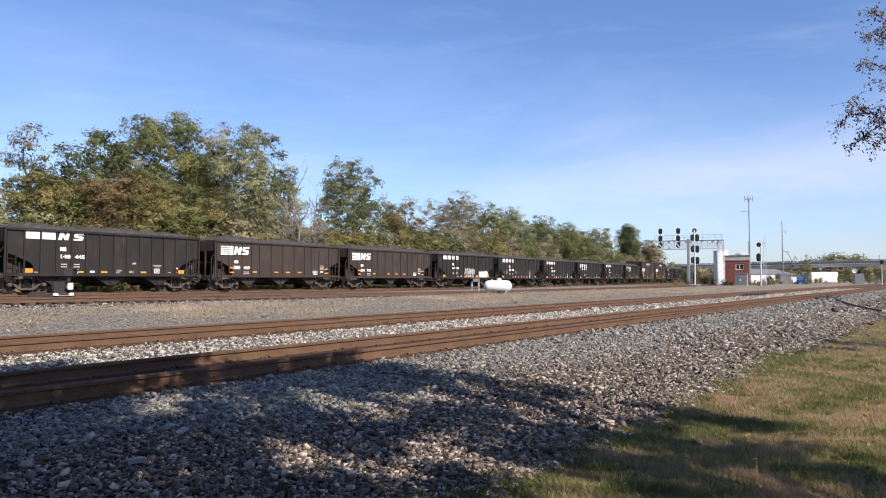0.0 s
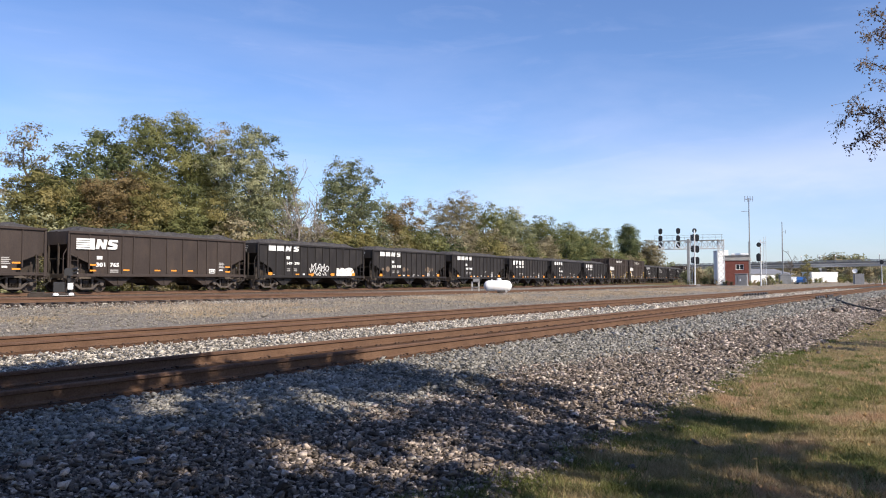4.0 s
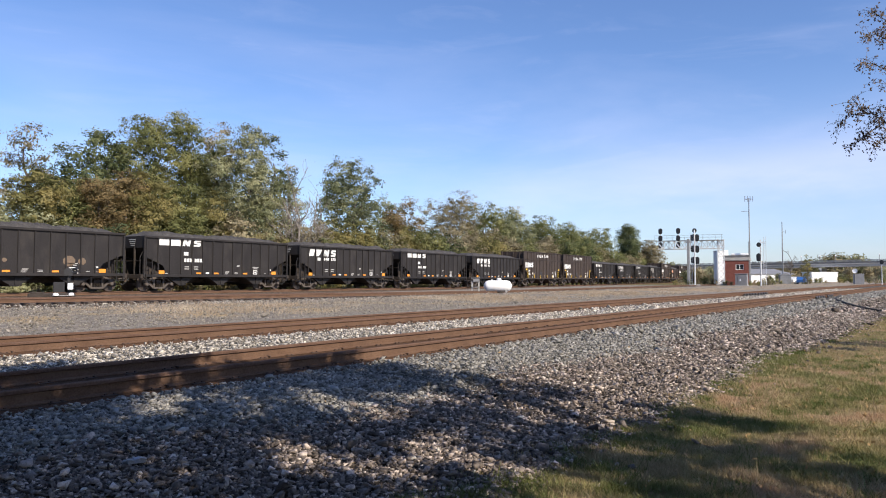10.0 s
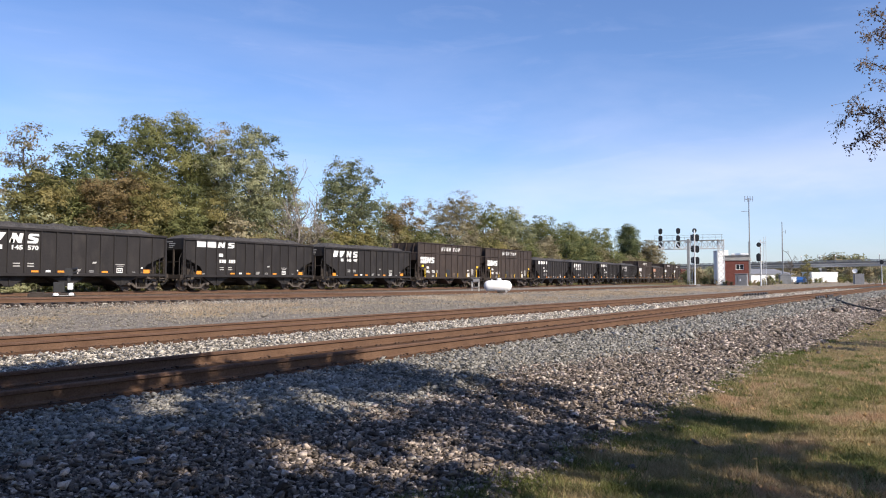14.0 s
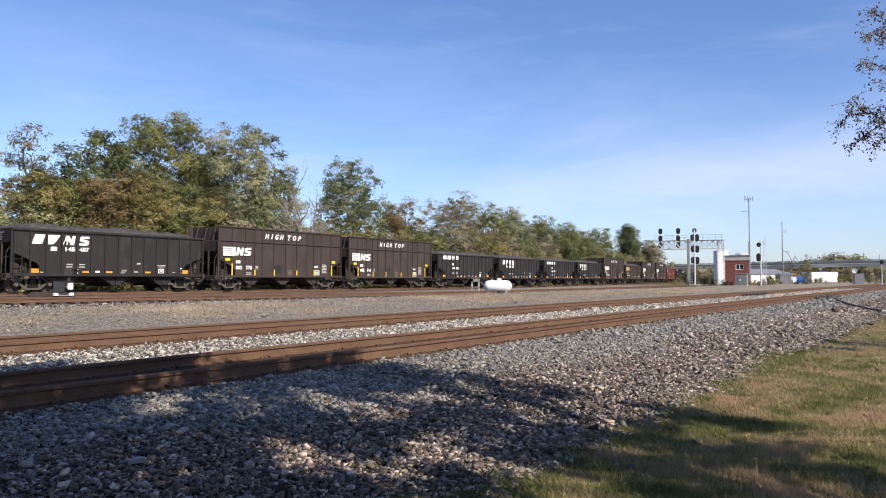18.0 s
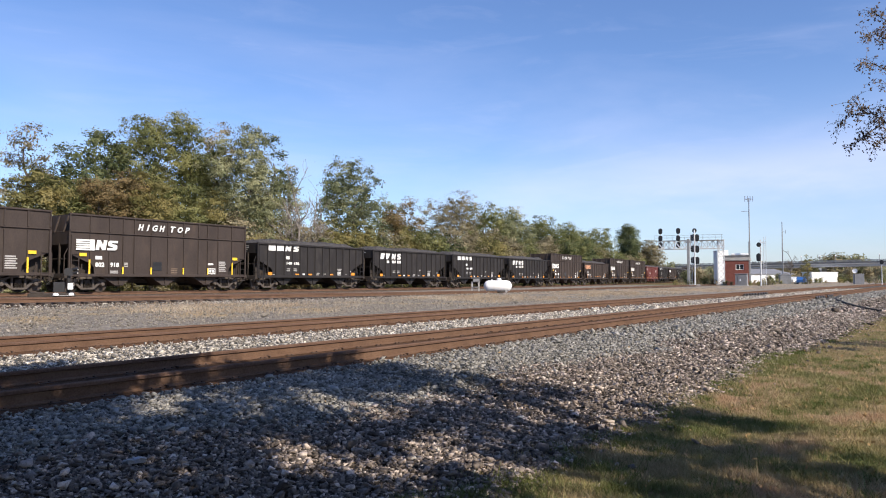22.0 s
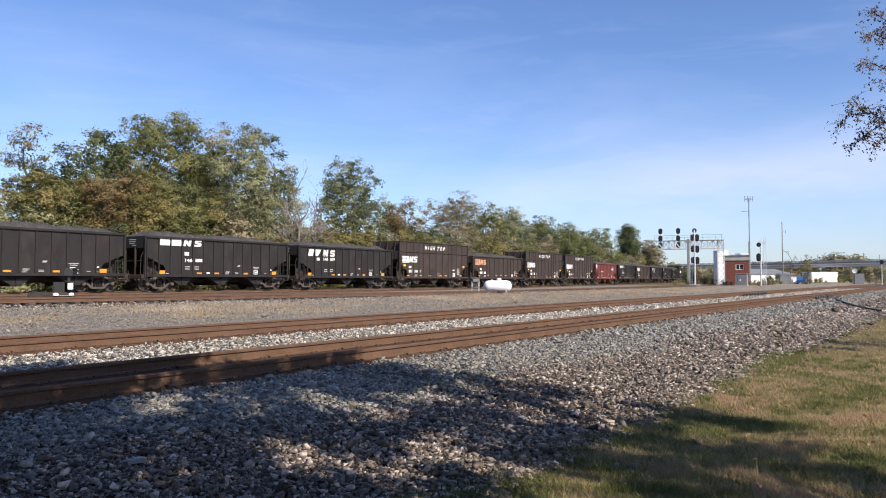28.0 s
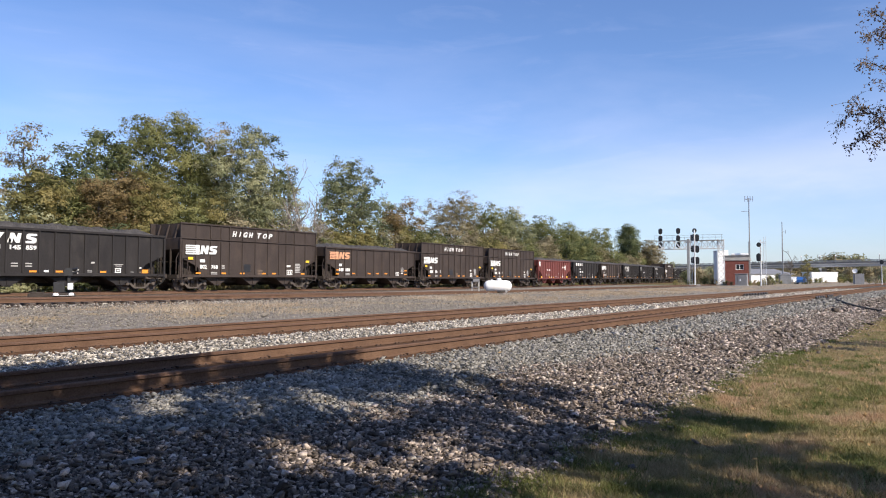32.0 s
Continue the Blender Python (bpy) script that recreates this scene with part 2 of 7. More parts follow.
for car_paint in (BLACK_CAR, BROWN_CAR, UNDERFRAME):
    car_paint.node_tree.nodes["Principled BSDF"].inputs["Specular IOR Level"].default_value = 0.28
for rough_mat in (RAIL_TOP, RAIL_SIDE, STONE, DIRTY_STONE):
    rough_mat.node_tree.nodes["Principled BSDF"].inputs["Specular IOR Level"].default_value = 0.06
GRAVEL_STONE = surface("grey_gravel_stone", (0.15, 0.132, 0.110), (0.38, 0.345, 0.29), 9.0, 0.85, 0.35, 60, jitter=0.45, island=True, coord="World")
SHOULDER_STONE = surface("coarse_pale_stone", (0.16, 0.145, 0.125), (0.42, 0.385, 0.335), 9.0, 0.9, 0.35, 60, island=True, coord="World",
                         spread=(0.3, 0.5, 0.8, 1.0, 1.15, 1.6))
SIDING_STONE = surface("rusty_siding_gravel", (0.060, 0.040, 0.031), (0.20, 0.145, 0.115), 9.0, 0.9, 0.35, 60, jitter=0.6, island=True, coord="World")
GRASS_BLADE = leafy("grass_blades", [(0.115, 0.140, 0.048), (0.205, 0.205, 0.083), (0.35, 0.288, 0.150), (0.44, 0.338, 0.205), (0.48, 0.300, 0.200)], 0.25, patch=0.9)
TUFT_BLADE = leafy("green_tuft_blades", [(0.080, 0.108, 0.032), (0.140, 0.162, 0.052), (0.22, 0.222, 0.088)], 0.3)
DRY_BLADE = leafy("dry_grass_blades", [(0.34, 0.26, 0.17), (0.44, 0.35, 0.25), (0.54, 0.45, 0.33)], 0.25)
WEED_LEAF = leafy("weed_leaves", [(0.065, 0.072, 0.026), (0.125, 0.118, 0.042), (0.20, 0.16, 0.065)], 0.3)
LEAF_GREEN = leafy("green_leaves", [(0.043, 0.060, 0.032), (0.135, 0.160, 0.073), (0.261, 0.270, 0.131)])
LEAF_OLIVE = leafy("olive_leaves", [(0.075, 0.090, 0.036), (0.200, 0.210, 0.086), (0.350, 0.335, 0.142)])
LEAF_SILVER = leafy("silvery_green_leaves", [(0.104, 0.125, 0.065), (0.276, 0.285, 0.158), (0.480, 0.470, 0.290)])
LEAF_GOLD = leafy("yellowing_leaves", [(0.095, 0.105, 0.042), (0.230, 0.212, 0.086), (0.385, 0.320, 0.135)])
LEAF_RUST = leafy("russet_leaves", [(0.115, 0.098, 0.048), (0.235, 0.176, 0.088), (0.350, 0.258, 0.128)])
LEAF_GREY = leafy("grey_brown_leaves", [(0.123, 0.112, 0.070), (0.297, 0.255, 0.157), (0.469, 0.410, 0.267)])
DARK_LEAF = leafy("dark_reddish_leaves", [(0.060, 0.045, 0.040), (0.15, 0.115, 0.095), (0.30, 0.24, 0.20)], 0.35)
LEAF_SAGE = leafy("sage_green_leaves", [(0.078, 0.098, 0.055), (0.198, 0.215, 0.116), (0.354, 0.360, 0.210)])
BARK = surface("grey_brown_bark", (0.07, 0.058, 0.048), (0.18, 0.155, 0.13), 5.0, 0.9, 0.6, 40, stretch=(1, 1, 0.3))
PALE_TWIG = surface("pale_bare_twigs", (0.17, 0.145, 0.125), (0.30, 0.27, 0.24), 5.0, 0.9, 0.3, 40)

SILVER_PAINT = surface("silver_steel_paint", (0.52, 0.53, 0.54), (0.70, 0.71, 0.72), 3.0, 0.45, 0.05, 40, metal=0.2)
BLACK_PAINT = surface("black_steel_paint", (0.012, 0.012, 0.013), (0.025, 0.025, 0.027), 3.0, 0.45, 0.05, 40)
GREY_STEEL = surface("grey_galvanised_steel", (0.20, 0.205, 0.21), (0.32, 0.325, 0.33), 3.0, 0.5, 0.08, 40, metal=0.4)
WHITE_TANK = surface("white_tank_paint", (0.78, 0.78, 0.77), (0.86, 0.86, 0.85), 2.0, 0.4, 0.03, 30)
WHITE_WALL = surface("white_metal_wall", (0.80, 0.81, 0.81), (0.88, 0.88, 0.88), 0.6, 0.6, 0.05, 20)
BRICK = surface("red_brick", (0.14, 0.042, 0.032), (0.22, 0.075, 0.056), 3.0, 0.9, 0.4, 30)
GLASS = plain("dark_window_glass", (0.03, 0.035, 0.04), 0.06)
CONCRETE = surface("grey_concrete", (0.30, 0.295, 0.28), (0.44, 0.43, 0.41), 1.5, 0.9, 0.2, 30)
GIRDER_AND_SHADE = surface("blue_grey_paint_and_parapet_shade", (0.085, 0.085, 0.088), (0.14, 0.14, 0.143), 1.0, 0.6, 0.05, 30)
SHED_GREY = surface("grey_cabinet_paint", (0.17, 0.17, 0.178), (0.25, 0.25, 0.258), 2.0, 0.6, 0.05, 30)
BLUE_PAINT = surface("blue_paint", (0.03, 0.10, 0.30), (0.05, 0.15, 0.40), 2.0, 0.35, 0.02, 30)
RUBBER = surface("black_rubber", (0.012, 0.012, 0.012), (0.03, 0.03, 0.03), 5.0, 0.8, 0.2, 50)
DUSTY_PLASTIC = surface("dusty_clear_plastic", (0.18, 0.185, 0.20), (0.28, 0.285, 0.30), 20.0, 0.4, 0.1, 90)
FADED_WRAP = surface("faded_wrapper", (0.17, 0.19, 0.25), (0.26, 0.28, 0.34), 20.0, 0.6, 0.1, 90)


# ---- mesh tools ----
class Shape:
    """Gathers vertices and faces of one part."""

    def __init__(self):
        self.v, self.f = [], []

    def add(self, vs, fs, m=None):
        k = len(self.v)
        self.v += [tuple(m @ Vector(p)) for p in vs] if m else [tuple(p) for p in vs]
        self.f += [tuple(i + k for i in q) for q in fs]
        return self

    def box(self, c, s, m=None, bev=0.0):
        """A block with its centre c and its size s; bev chamfers the four upright edges and the top's."""
        x, y, z = s[0] / 2, s[1] / 2, s[2] / 2
        b = min(bev, x * 0.9, y * 0.9, z * 0.9)
        if b <= 0:
            vs = [(c[0] + i * x, c[1] + j * y, c[2] + k * z) for k in (-1, 1) for j in (-1, 1) for i in (-1, 1)]
            fs = [(0, 2, 3, 1), (4, 5, 7, 6), (0, 1, 5, 4), (2, 6, 7, 3), (0, 4, 6, 2), (1, 3, 7, 5)]
            return self.add(vs, fs, m)
        vs = []
        for zz, ins in ((-z, b), (-z + b, 0), (z - b, 0), (z, b)):
            X, Y = x - ins, y - ins
            bb = b if not ins else b * 0.4
            for px, py in ((-X + bb, -Y), (X - bb, -Y), (X, -Y + bb), (X, Y - bb), (X - bb, Y), (-X + bb, Y), (-X, Y - bb), (-X, -Y + bb)):
                vs.append((c[0] + px, c[1] + py, c[2] + zz))
        fs = [tuple(range(7, -1, -1)), tuple(range(24, 32))]
        for r in range(3):
            for i in range(8):
                a, d = r * 8 + i, r * 8 + (i + 1) % 8
                fs.append((a, d, d + 8, a + 8))
        return self.add(vs, fs, m)

    def beam(self, a, b, w, h=None, up=(0, 0, 1)):
        """A square bar from a to b."""
        a, b = Vector(a), Vector(b)
        h = h or w
        t = (b - a).normalized()
        u = Vector(up)
        if abs(t.dot(u)) > 0.98:
            u = Vector((1, 0, 0))
        s = t.cross(u).normalized()
        u = s.cross(t)
        vs = [p + s * (i * w / 2) + u * (j * h / 2) for p in (a, b) for i, j in ((-1, -1), (1, -1), (1, 1), (-1, 1))]
        return self.add(vs, [(3, 2, 1, 0), (4, 5, 6, 7), (0, 1, 5, 4), (1, 2, 6, 5), (2, 3, 7, 6), (3, 0, 4, 7)])

    def tube(self, pts, radii, n=8, cap=True):
        """A round bar through the points, with a radius at each."""
        pts = [Vector(p) for p in pts]
        if isinstance(radii, (int, float)):
            radii = [radii] * len(pts)
        k, ref = len(self.v), None
        for i, p in enumerate(pts):
            t = (pts[min(i + 1, len(pts) - 1)] - pts[max(i - 1, 0)]).normalized()
            if ref is None:
                ref = t.orthogonal().normalized()
            ref = (ref - t * ref.dot(t)).normalized()
            o = t.cross(ref)
            for j in range(n):
                a = 2 * math.pi * j / n
                self.v.append(tuple(p + (ref * math.cos(a) + o * math.sin(a)) * radii[i]))
        for i in range(len(pts) - 1):
            for j in range(n):
                a, b = k + i * n + j, k + i * n + (j + 1) % n
                self.f.append((a, b, b + n, a + n))
        if cap:
            self.f.append(tuple(k + j for j in range(n - 1, -1, -1)))
            self.f.append(tuple(k + (len(pts) - 1) * n + j for j in range(n)))
        return self

    def lathe(self, prof, n=20, m=None):
        """Turns (radius, height) pairs round the z axis."""
        vs, fs = [], []
        for r, z in prof:
            vs += [(r * math.cos(2 * math.pi * j / n), r * math.sin(2 * math.pi * j / n), z) for j in range(n)]
        for i in range(len(prof) - 1):
            for j in range(n):
                a, b = i * n + j, i * n + (j + 1) % n
                fs.append((a, b, b + n, a + n))
        fs.append(tuple(range(n - 1, -1, -1)))
        fs.append(tuple((len(prof) - 1) * n + j for j in range(n)))
        return self.add(vs, fs, m)

    def prism(self, outline, a, b, axis="y"):
        """An outline in x and z (axis y), or in y and z (axis x), or in x and y (axis z), drawn out from a to b."""
        n = len(outline)
        put = {"y": lambda p, w: (p[0], w, p[1]), "x": lambda p, w: (w, p[0], p[1]), "z": lambda p, w: (p[0], p[1], w)}[axis]
        vs = [put(p, a) for p in outline] + [put(p, b) for p in outline]
        fs = [tuple(range(n)), tuple(range(2 * n - 1, n - 1, -1))] + [(i, i + n, (i + 1) % n + n, (i + 1) % n) for i in range(n)]
        return self.add(vs, fs)

    def mesh(self, name, mat, smooth=False):
        me = bpy.data.meshes.new(name)
        me.from_pydata(self.v, [], self.f)
        bm = bmesh.new()
        bm.from_mesh(me)
        bmesh.ops.recalc_face_normals(bm, faces=bm.faces)
        bm.to_mesh(me)
        bm.free()
        if smooth:
            me.polygons.foreach_set("use_smooth", [True] * len(me.polygons))
        me.materials.append(mat)
        return me


def part(name, shape, mat, parent, label="", at=None, smooth=False):
    """Links a shape, or a mesh that is there already, as one object under a thing or under a part."""
    me = shape if isinstance(shape, bpy.types.Mesh) else shape.mesh(name, mat, smooth)
    ob = new(name, me)
    ob.parent = parent
    if at is not None:
        ob.matrix_basis = at
    if label:
        ob["label"] = label
    return ob


def thing(name, label, category, m=None, group="", kind=""):
    ob = new(name)
    ob.empty_display_size = 0.2
    if m is not None:
        ob.matrix_basis = m
    return tagged(ob, label, category, group, kind)


def cloud_mesh(name, verts, faces, mat, smooth=False):
    """A mesh from whole arrays: verts n x 3, faces m x k."""
    me = bpy.data.meshes.new(name)
    k = faces.shape[1]
    me.vertices.add(len(verts))
    me.vertices.foreach_set("co", np.ascontiguousarray(verts, dtype=np.float32).ravel())
    me.loops.add(faces.size)
    me.loops.foreach_set("vertex_index", np.ascontiguousarray(faces, dtype=np.int32).ravel())
    me.polygons.add(len(faces))
    me.polygons.foreach_set("loop_start", np.arange(0, faces.size, k, dtype=np.int32))
    me.update(calc_edges=True)
    if smooth:
        me.polygons.foreach_set("use_smooth", np.ones(len(faces), dtype=bool))
    me.materials.append(mat)
    return me


def turns(n, rng):
    """n random turns, as matrices."""
    q = rng.normal(size=(n, 4))
    q /= np.linalg.norm(q, axis=1)[:, None]
    w, x, y, z = q.T
    return np.stack([1 - 2 * (y * y + z * z), 2 * (x * y - z * w), 2 * (x * z + y * w),
                     2 * (x * y + z * w), 1 - 2 * (x * x + z * z), 2 * (y * z - x * w),
                     2 * (x * z - y * w), 2 * (y * z + x * w), 1 - 2 * (x * x + y * y)], axis=1).reshape(n, 3, 3)


def leaf_cloud(name, centres, size, rng, mat, long=1.5, three=False, face=None, loose=0.6):
    """One leaf at each centre, turned at random or loosely outwards: folded with four corners, or flat with three."""
    n = len(centres)
    size = np.broadcast_to(size, (n,)) * rng.uniform(0.6, 1.35, n)
    base = np.array([(-0.5 * long, 0, 0), (0, -0.5, 0.12), (0.5 * long, 0, 0), (0, 0.5, 0.12)])
    if three:
        base = np.array([(-0.5 * long, 0.1, 0), (0.35 * long, -0.5, 0), (0.45 * long, 0.5, 0)])
    k = len(base)
    rot = turns(n, rng)
    if face is not None:
        up = face + rng.normal(0, loose, (n, 3))
        up /= np.linalg.norm(up, axis=1)[:, None]
        a = np.cross(up, rng.normal(size=(n, 3)))
        a /= np.linalg.norm(a, axis=1)[:, None]
        rot = np.stack([a, np.cross(up, a), up], axis=2)
    v = np.einsum("nij,kj->nki", rot, base) * size[:, None, None]
    v += centres[:, None, :]
    f = np.arange(n * k).reshape(n, k)
    return cloud_mesh(name, v.reshape(-1, 3), f, mat)


# ---- the lie of the land ----
SPLAY = radians(4.44)                       # the two near tracks run off from the train's track by this angle
ALONG = Vector((math.cos(SPLAY), -math.sin(SPLAY), 0))
ACROSS = Vector((math.sin(SPLAY), math.cos(SPLAY), 0))
NEAR_RAILS, FAR_RAILS = (7.61, 9.11), (13.45, 14.95)
TRAIN_Y, BEND_X, BEND_R = 39.6, 54.0, 1167.0
SIDING = [(-240, 35.4), (-60, 34.8), (-10, 32.6), (14.1, 29.2), (29.5, 27.1), (48, 25.5), (80, 24.8), (140, 25.0), (300, 27.0)]


def siding_y(x):
    xs, ys = np.array(SIDING).T
    k = np.linspace(-4, 4, 9)
    return sum(np.interp(np.asarray(x, float) + 2.5 * q, xs, ys) for q in k) / len(k)


def siding_z(x):
    return np.interp(x, [-240, 14, 48, 80, 300], [0.86, 0.83, 0.66, 0.63, 0.62])


def train_z(x):
    return np.maximum(0.79 - 0.0034 * (np.asarray(x, float) - 31), 0.60)


def train_at(s):
    """Place and heading on the train's track, s metres along it."""
    if s <= BEND_X:
        return s, TRAIN_Y, float(train_z(s)), 0.0
    a = (s - BEND_X) / BEND_R
    return BEND_X + BEND_R * math.sin(a), TRAIN_Y + BEND_R * (1 - math.cos(a)), float(train_z(s)), a


def train_line_y(x):
    dx = np.clip(np.asarray(x, float) - BEND_X, 0, BEND_R * 0.9)
    return TRAIN_Y + BEND_R - np.sqrt(BEND_R ** 2 - dx ** 2)


def ground_z(x, y):
    x, y = np.asarray(x, float), np.asarray(y, float)
    w = x * ACROSS.x + y * ACROSS.y
    z = np.interp(w, [-400, -30, 2.7, 3.3, 6.2, 7.2, 7.47, 9.25, 9.45, 13.1, 13.31, 15.09, 15.3, 16.6, 24, 400], [-0.1, -0.05, 0.0, 0.03, 0.25, 0.27, 0.324, 0.324, 0.27, 0.25, 0.304, 0.304, 0.29, 0.28, 0.46, 0.50])
    z = z + 0.03 * np.sin((x * ALONG.x + y * ALONG.y) * 0.9) * np.cos(w * 1.3) * np.clip((2.7 - w) / 0.6, 0, 1) * (w > -20)
    bed = siding_z(x) - 0.29 - 0.30 * np.clip(np.abs(y - siding_y(x)) - 1.5, 0, 9)
    z = np.maximum(z, bed)
    bed = train_z(x) - 0.20 - 0.30 * np.clip(np.abs(y - train_line_y(x)) - 1.6, 0, 9)
    return np.maximum(z, bed)


def near(s, w, z):
    p = ALONG * s + ACROSS * w
    return Vector((p.x, p.y, z))


def ground_material():
    m = bpy.data.materials.new("ground_cover")
    m.use_nodes = True
    nt = m.node_tree
    N, L = nt.nodes.new, nt.links.new
    b = nt.nodes["Principled BSDF"]
    geo = N("ShaderNodeNewGeometry")
    dot = N("ShaderNodeVectorMath")
    dot.operation = "DOT_PRODUCT"
    dot.inputs[1].default_value = ACROSS
    L(geo.outputs["Position"], dot.inputs[0])
    sep = N("ShaderNodeSeparateXYZ")
    L(geo.outputs["Position"], sep.inputs["Vector"])

    def noise_at(scale, detail=5, rough=0.5):
        n = N("ShaderNodeTexNoise")
        n.inputs["Scale"].default_value, n.inputs["Detail"].default_value, n.inputs["Roughness"].default_value = scale, detail, rough
        L(geo.outputs["Position"], n.inputs["Vector"])
        return n.outputs["Fac"]

    def ranged(src, a, c, lo=0.0, hi=1.0):
        r = N("ShaderNodeMapRange")
        for k, v in (("From Min", a), ("From Max", c), ("To Min", lo), ("To Max", hi)):
            r.inputs[k].default_value = v
        L(src, r.inputs["Value"])
        return r.outputs["Result"]

    def calc(op, a, c):
        n = N("ShaderNodeMath")
        n.operation = op
        for i, v in enumerate((a, c)):
            if isinstance(v, (int, float)):
                n.inputs[i].default_value = v
            else:
                L(v, n.inputs[i])
        return n.outputs[0]

    def blend(fac, a, c):
        n = N("ShaderNodeMix")
        n.data_type = "RGBA"
        L(fac, n.inputs["Factor"])
        for k, v in (("A", a), ("B", c)):
            if isinstance(v, tuple):
                n.inputs[k].default_value = (*v, 1)
            else:
                L(v, n.inputs[k])
        return n.outputs["Result"]

    wob = calc("ADD", dot.outputs["Value"], calc("MULTIPLY", calc("SUBTRACT", noise_at(1.1, 6), 0.5), 1.6))
    grain = noise_at(22.0, 6, 0.7)
    vor = N("ShaderNodeTexVoronoi")
    vor.inputs["Scale"].default_value = 11.0
    L(geo.outputs["Position"], vor.inputs["Vector"])
    pebble = ranged(vor.outputs["Color"], 0.0, 1.0)
    lawn = blend(ranged(noise_at(2.2, 6), 0.35, 0.65), blend(ranged(grain, 0.3, 0.7), (0.085, 0.080, 0.032), (0.20, 0.165, 0.075)),
                 blend(ranged(grain, 0.3, 0.7), (0.16, 0.112, 0.062), (0.33, 0.235, 0.14)))
    # kept dark: shade in the gaps between loose stones is put into this colour
    stones = blend(pebble, (0.035, 0.033, 0.031), (0.16, 0.157, 0.15))
    gravel = blend(calc("MULTIPLY", pebble, ranged(grain, 0.3, 0.7, 0.5, 1.0)), (0.125, 0.112, 0.096), (0.40, 0.366, 0.322))
    straw = blend(ranged(grain, 0.3, 0.7), (0.24, 0.18, 0.10), (0.46, 0.36, 0.23))
    wild = blend(ranged(grain, 0.3, 0.7), (0.09, 0.08, 0.035), (0.19, 0.16, 0.08))
    # straw lies in a broken strip beside the siding
    strip = calc("MULTIPLY", ranged(noise_at(0.35, 5), 0.48, 0.62),
                 calc("MULTIPLY", ranged(wob, 18.5, 20.0), ranged(sep.outputs["Y"], 27.5, 25.5)))
    gravel = blend(strip, gravel, straw)
    # brown dirt, darkened as well for the shade in the gaps between stones
    dirt_and_gap_shade = blend(pebble, (0.030, 0.026, 0.022), (0.13, 0.110, 0.092))
    stones = blend(ranged(wob, 5.0, 5.5), dirt_and_gap_shade, stones)
    col = blend(ranged(wob, 2.75, 2.95), lawn, stones)
    col = blend(ranged(wob, 15.4, 15.8), col, gravel)
    at = N("ShaderNodeAttribute")
    at.attribute_name = "browned"
    bed = blend(calc("MULTIPLY", pebble, ranged(grain, 0.3, 0.7, 0.4, 1.0)), (0.060, 0.042, 0.033), (0.215, 0.160, 0.128))
    col = blend(calc("MULTIPLY", at.outputs["Fac"], 0.92), col, bed)
    # rust and brake dust stain the bed beside the rails
    rusty = blend(ranged(grain, 0.3, 0.7), (0.066, 0.038, 0.025), (0.150, 0.088, 0.056))
    flat = dot.outputs["Value"]
    for a, c in ((NEAR_RAILS[0] - 0.40, NEAR_RAILS[1] + 0.25), (FAR_RAILS[0] - 0.42, FAR_RAILS[1] + 0.35)):
        col = blend(calc("MULTIPLY", ranged(flat, a - 0.08, a + 0.05), ranged(flat, c + 0.08, c - 0.05)), col, rusty)
    inside = blend(ranged(grain, 0.3, 0.7), (0.060, 0.036, 0.024), (0.130, 0.078, 0.050))
    for a, c in (NEAR_RAILS, FAR_RAILS):
        col = blend(calc("MULTIPLY", ranged(flat, a, a + 0.05), ranged(flat, c, c - 0.05)), col, inside)
    wilder = calc("ADD", sep.outputs["Y"], calc("MULTIPLY", calc("SUBTRACT", noise_at(0.3, 5), 0.5), 5.0))
    edge = calc("MAXIMUM", ranged(wilder, 43.5, 45.0), calc("MULTIPLY", ranged(sep.outputs["X"], 105, 135), ranged(wilder, 19.0, 24.0)))
    col = blend(edge, col, wild)
    col = blend(ranged(sep.outputs["Y"], -70, -90), col, wild)
    L(col, b.inputs["Base Color"])
    b.inputs["Roughness"].default_value = 0.95
    b.inputs["Specular IOR Level"].default_value = 0.03
    bp = N("ShaderNodeBump")
    bp.inputs["Strength"].default_value, bp.inputs["Distance"].default_value = 0.8, 0.04
    L(calc("ADD", vor.outputs["Distance"], grain), bp.inputs["Height"])
    L(bp.outputs["Normal"], b.inputs["Normal"])
    return m


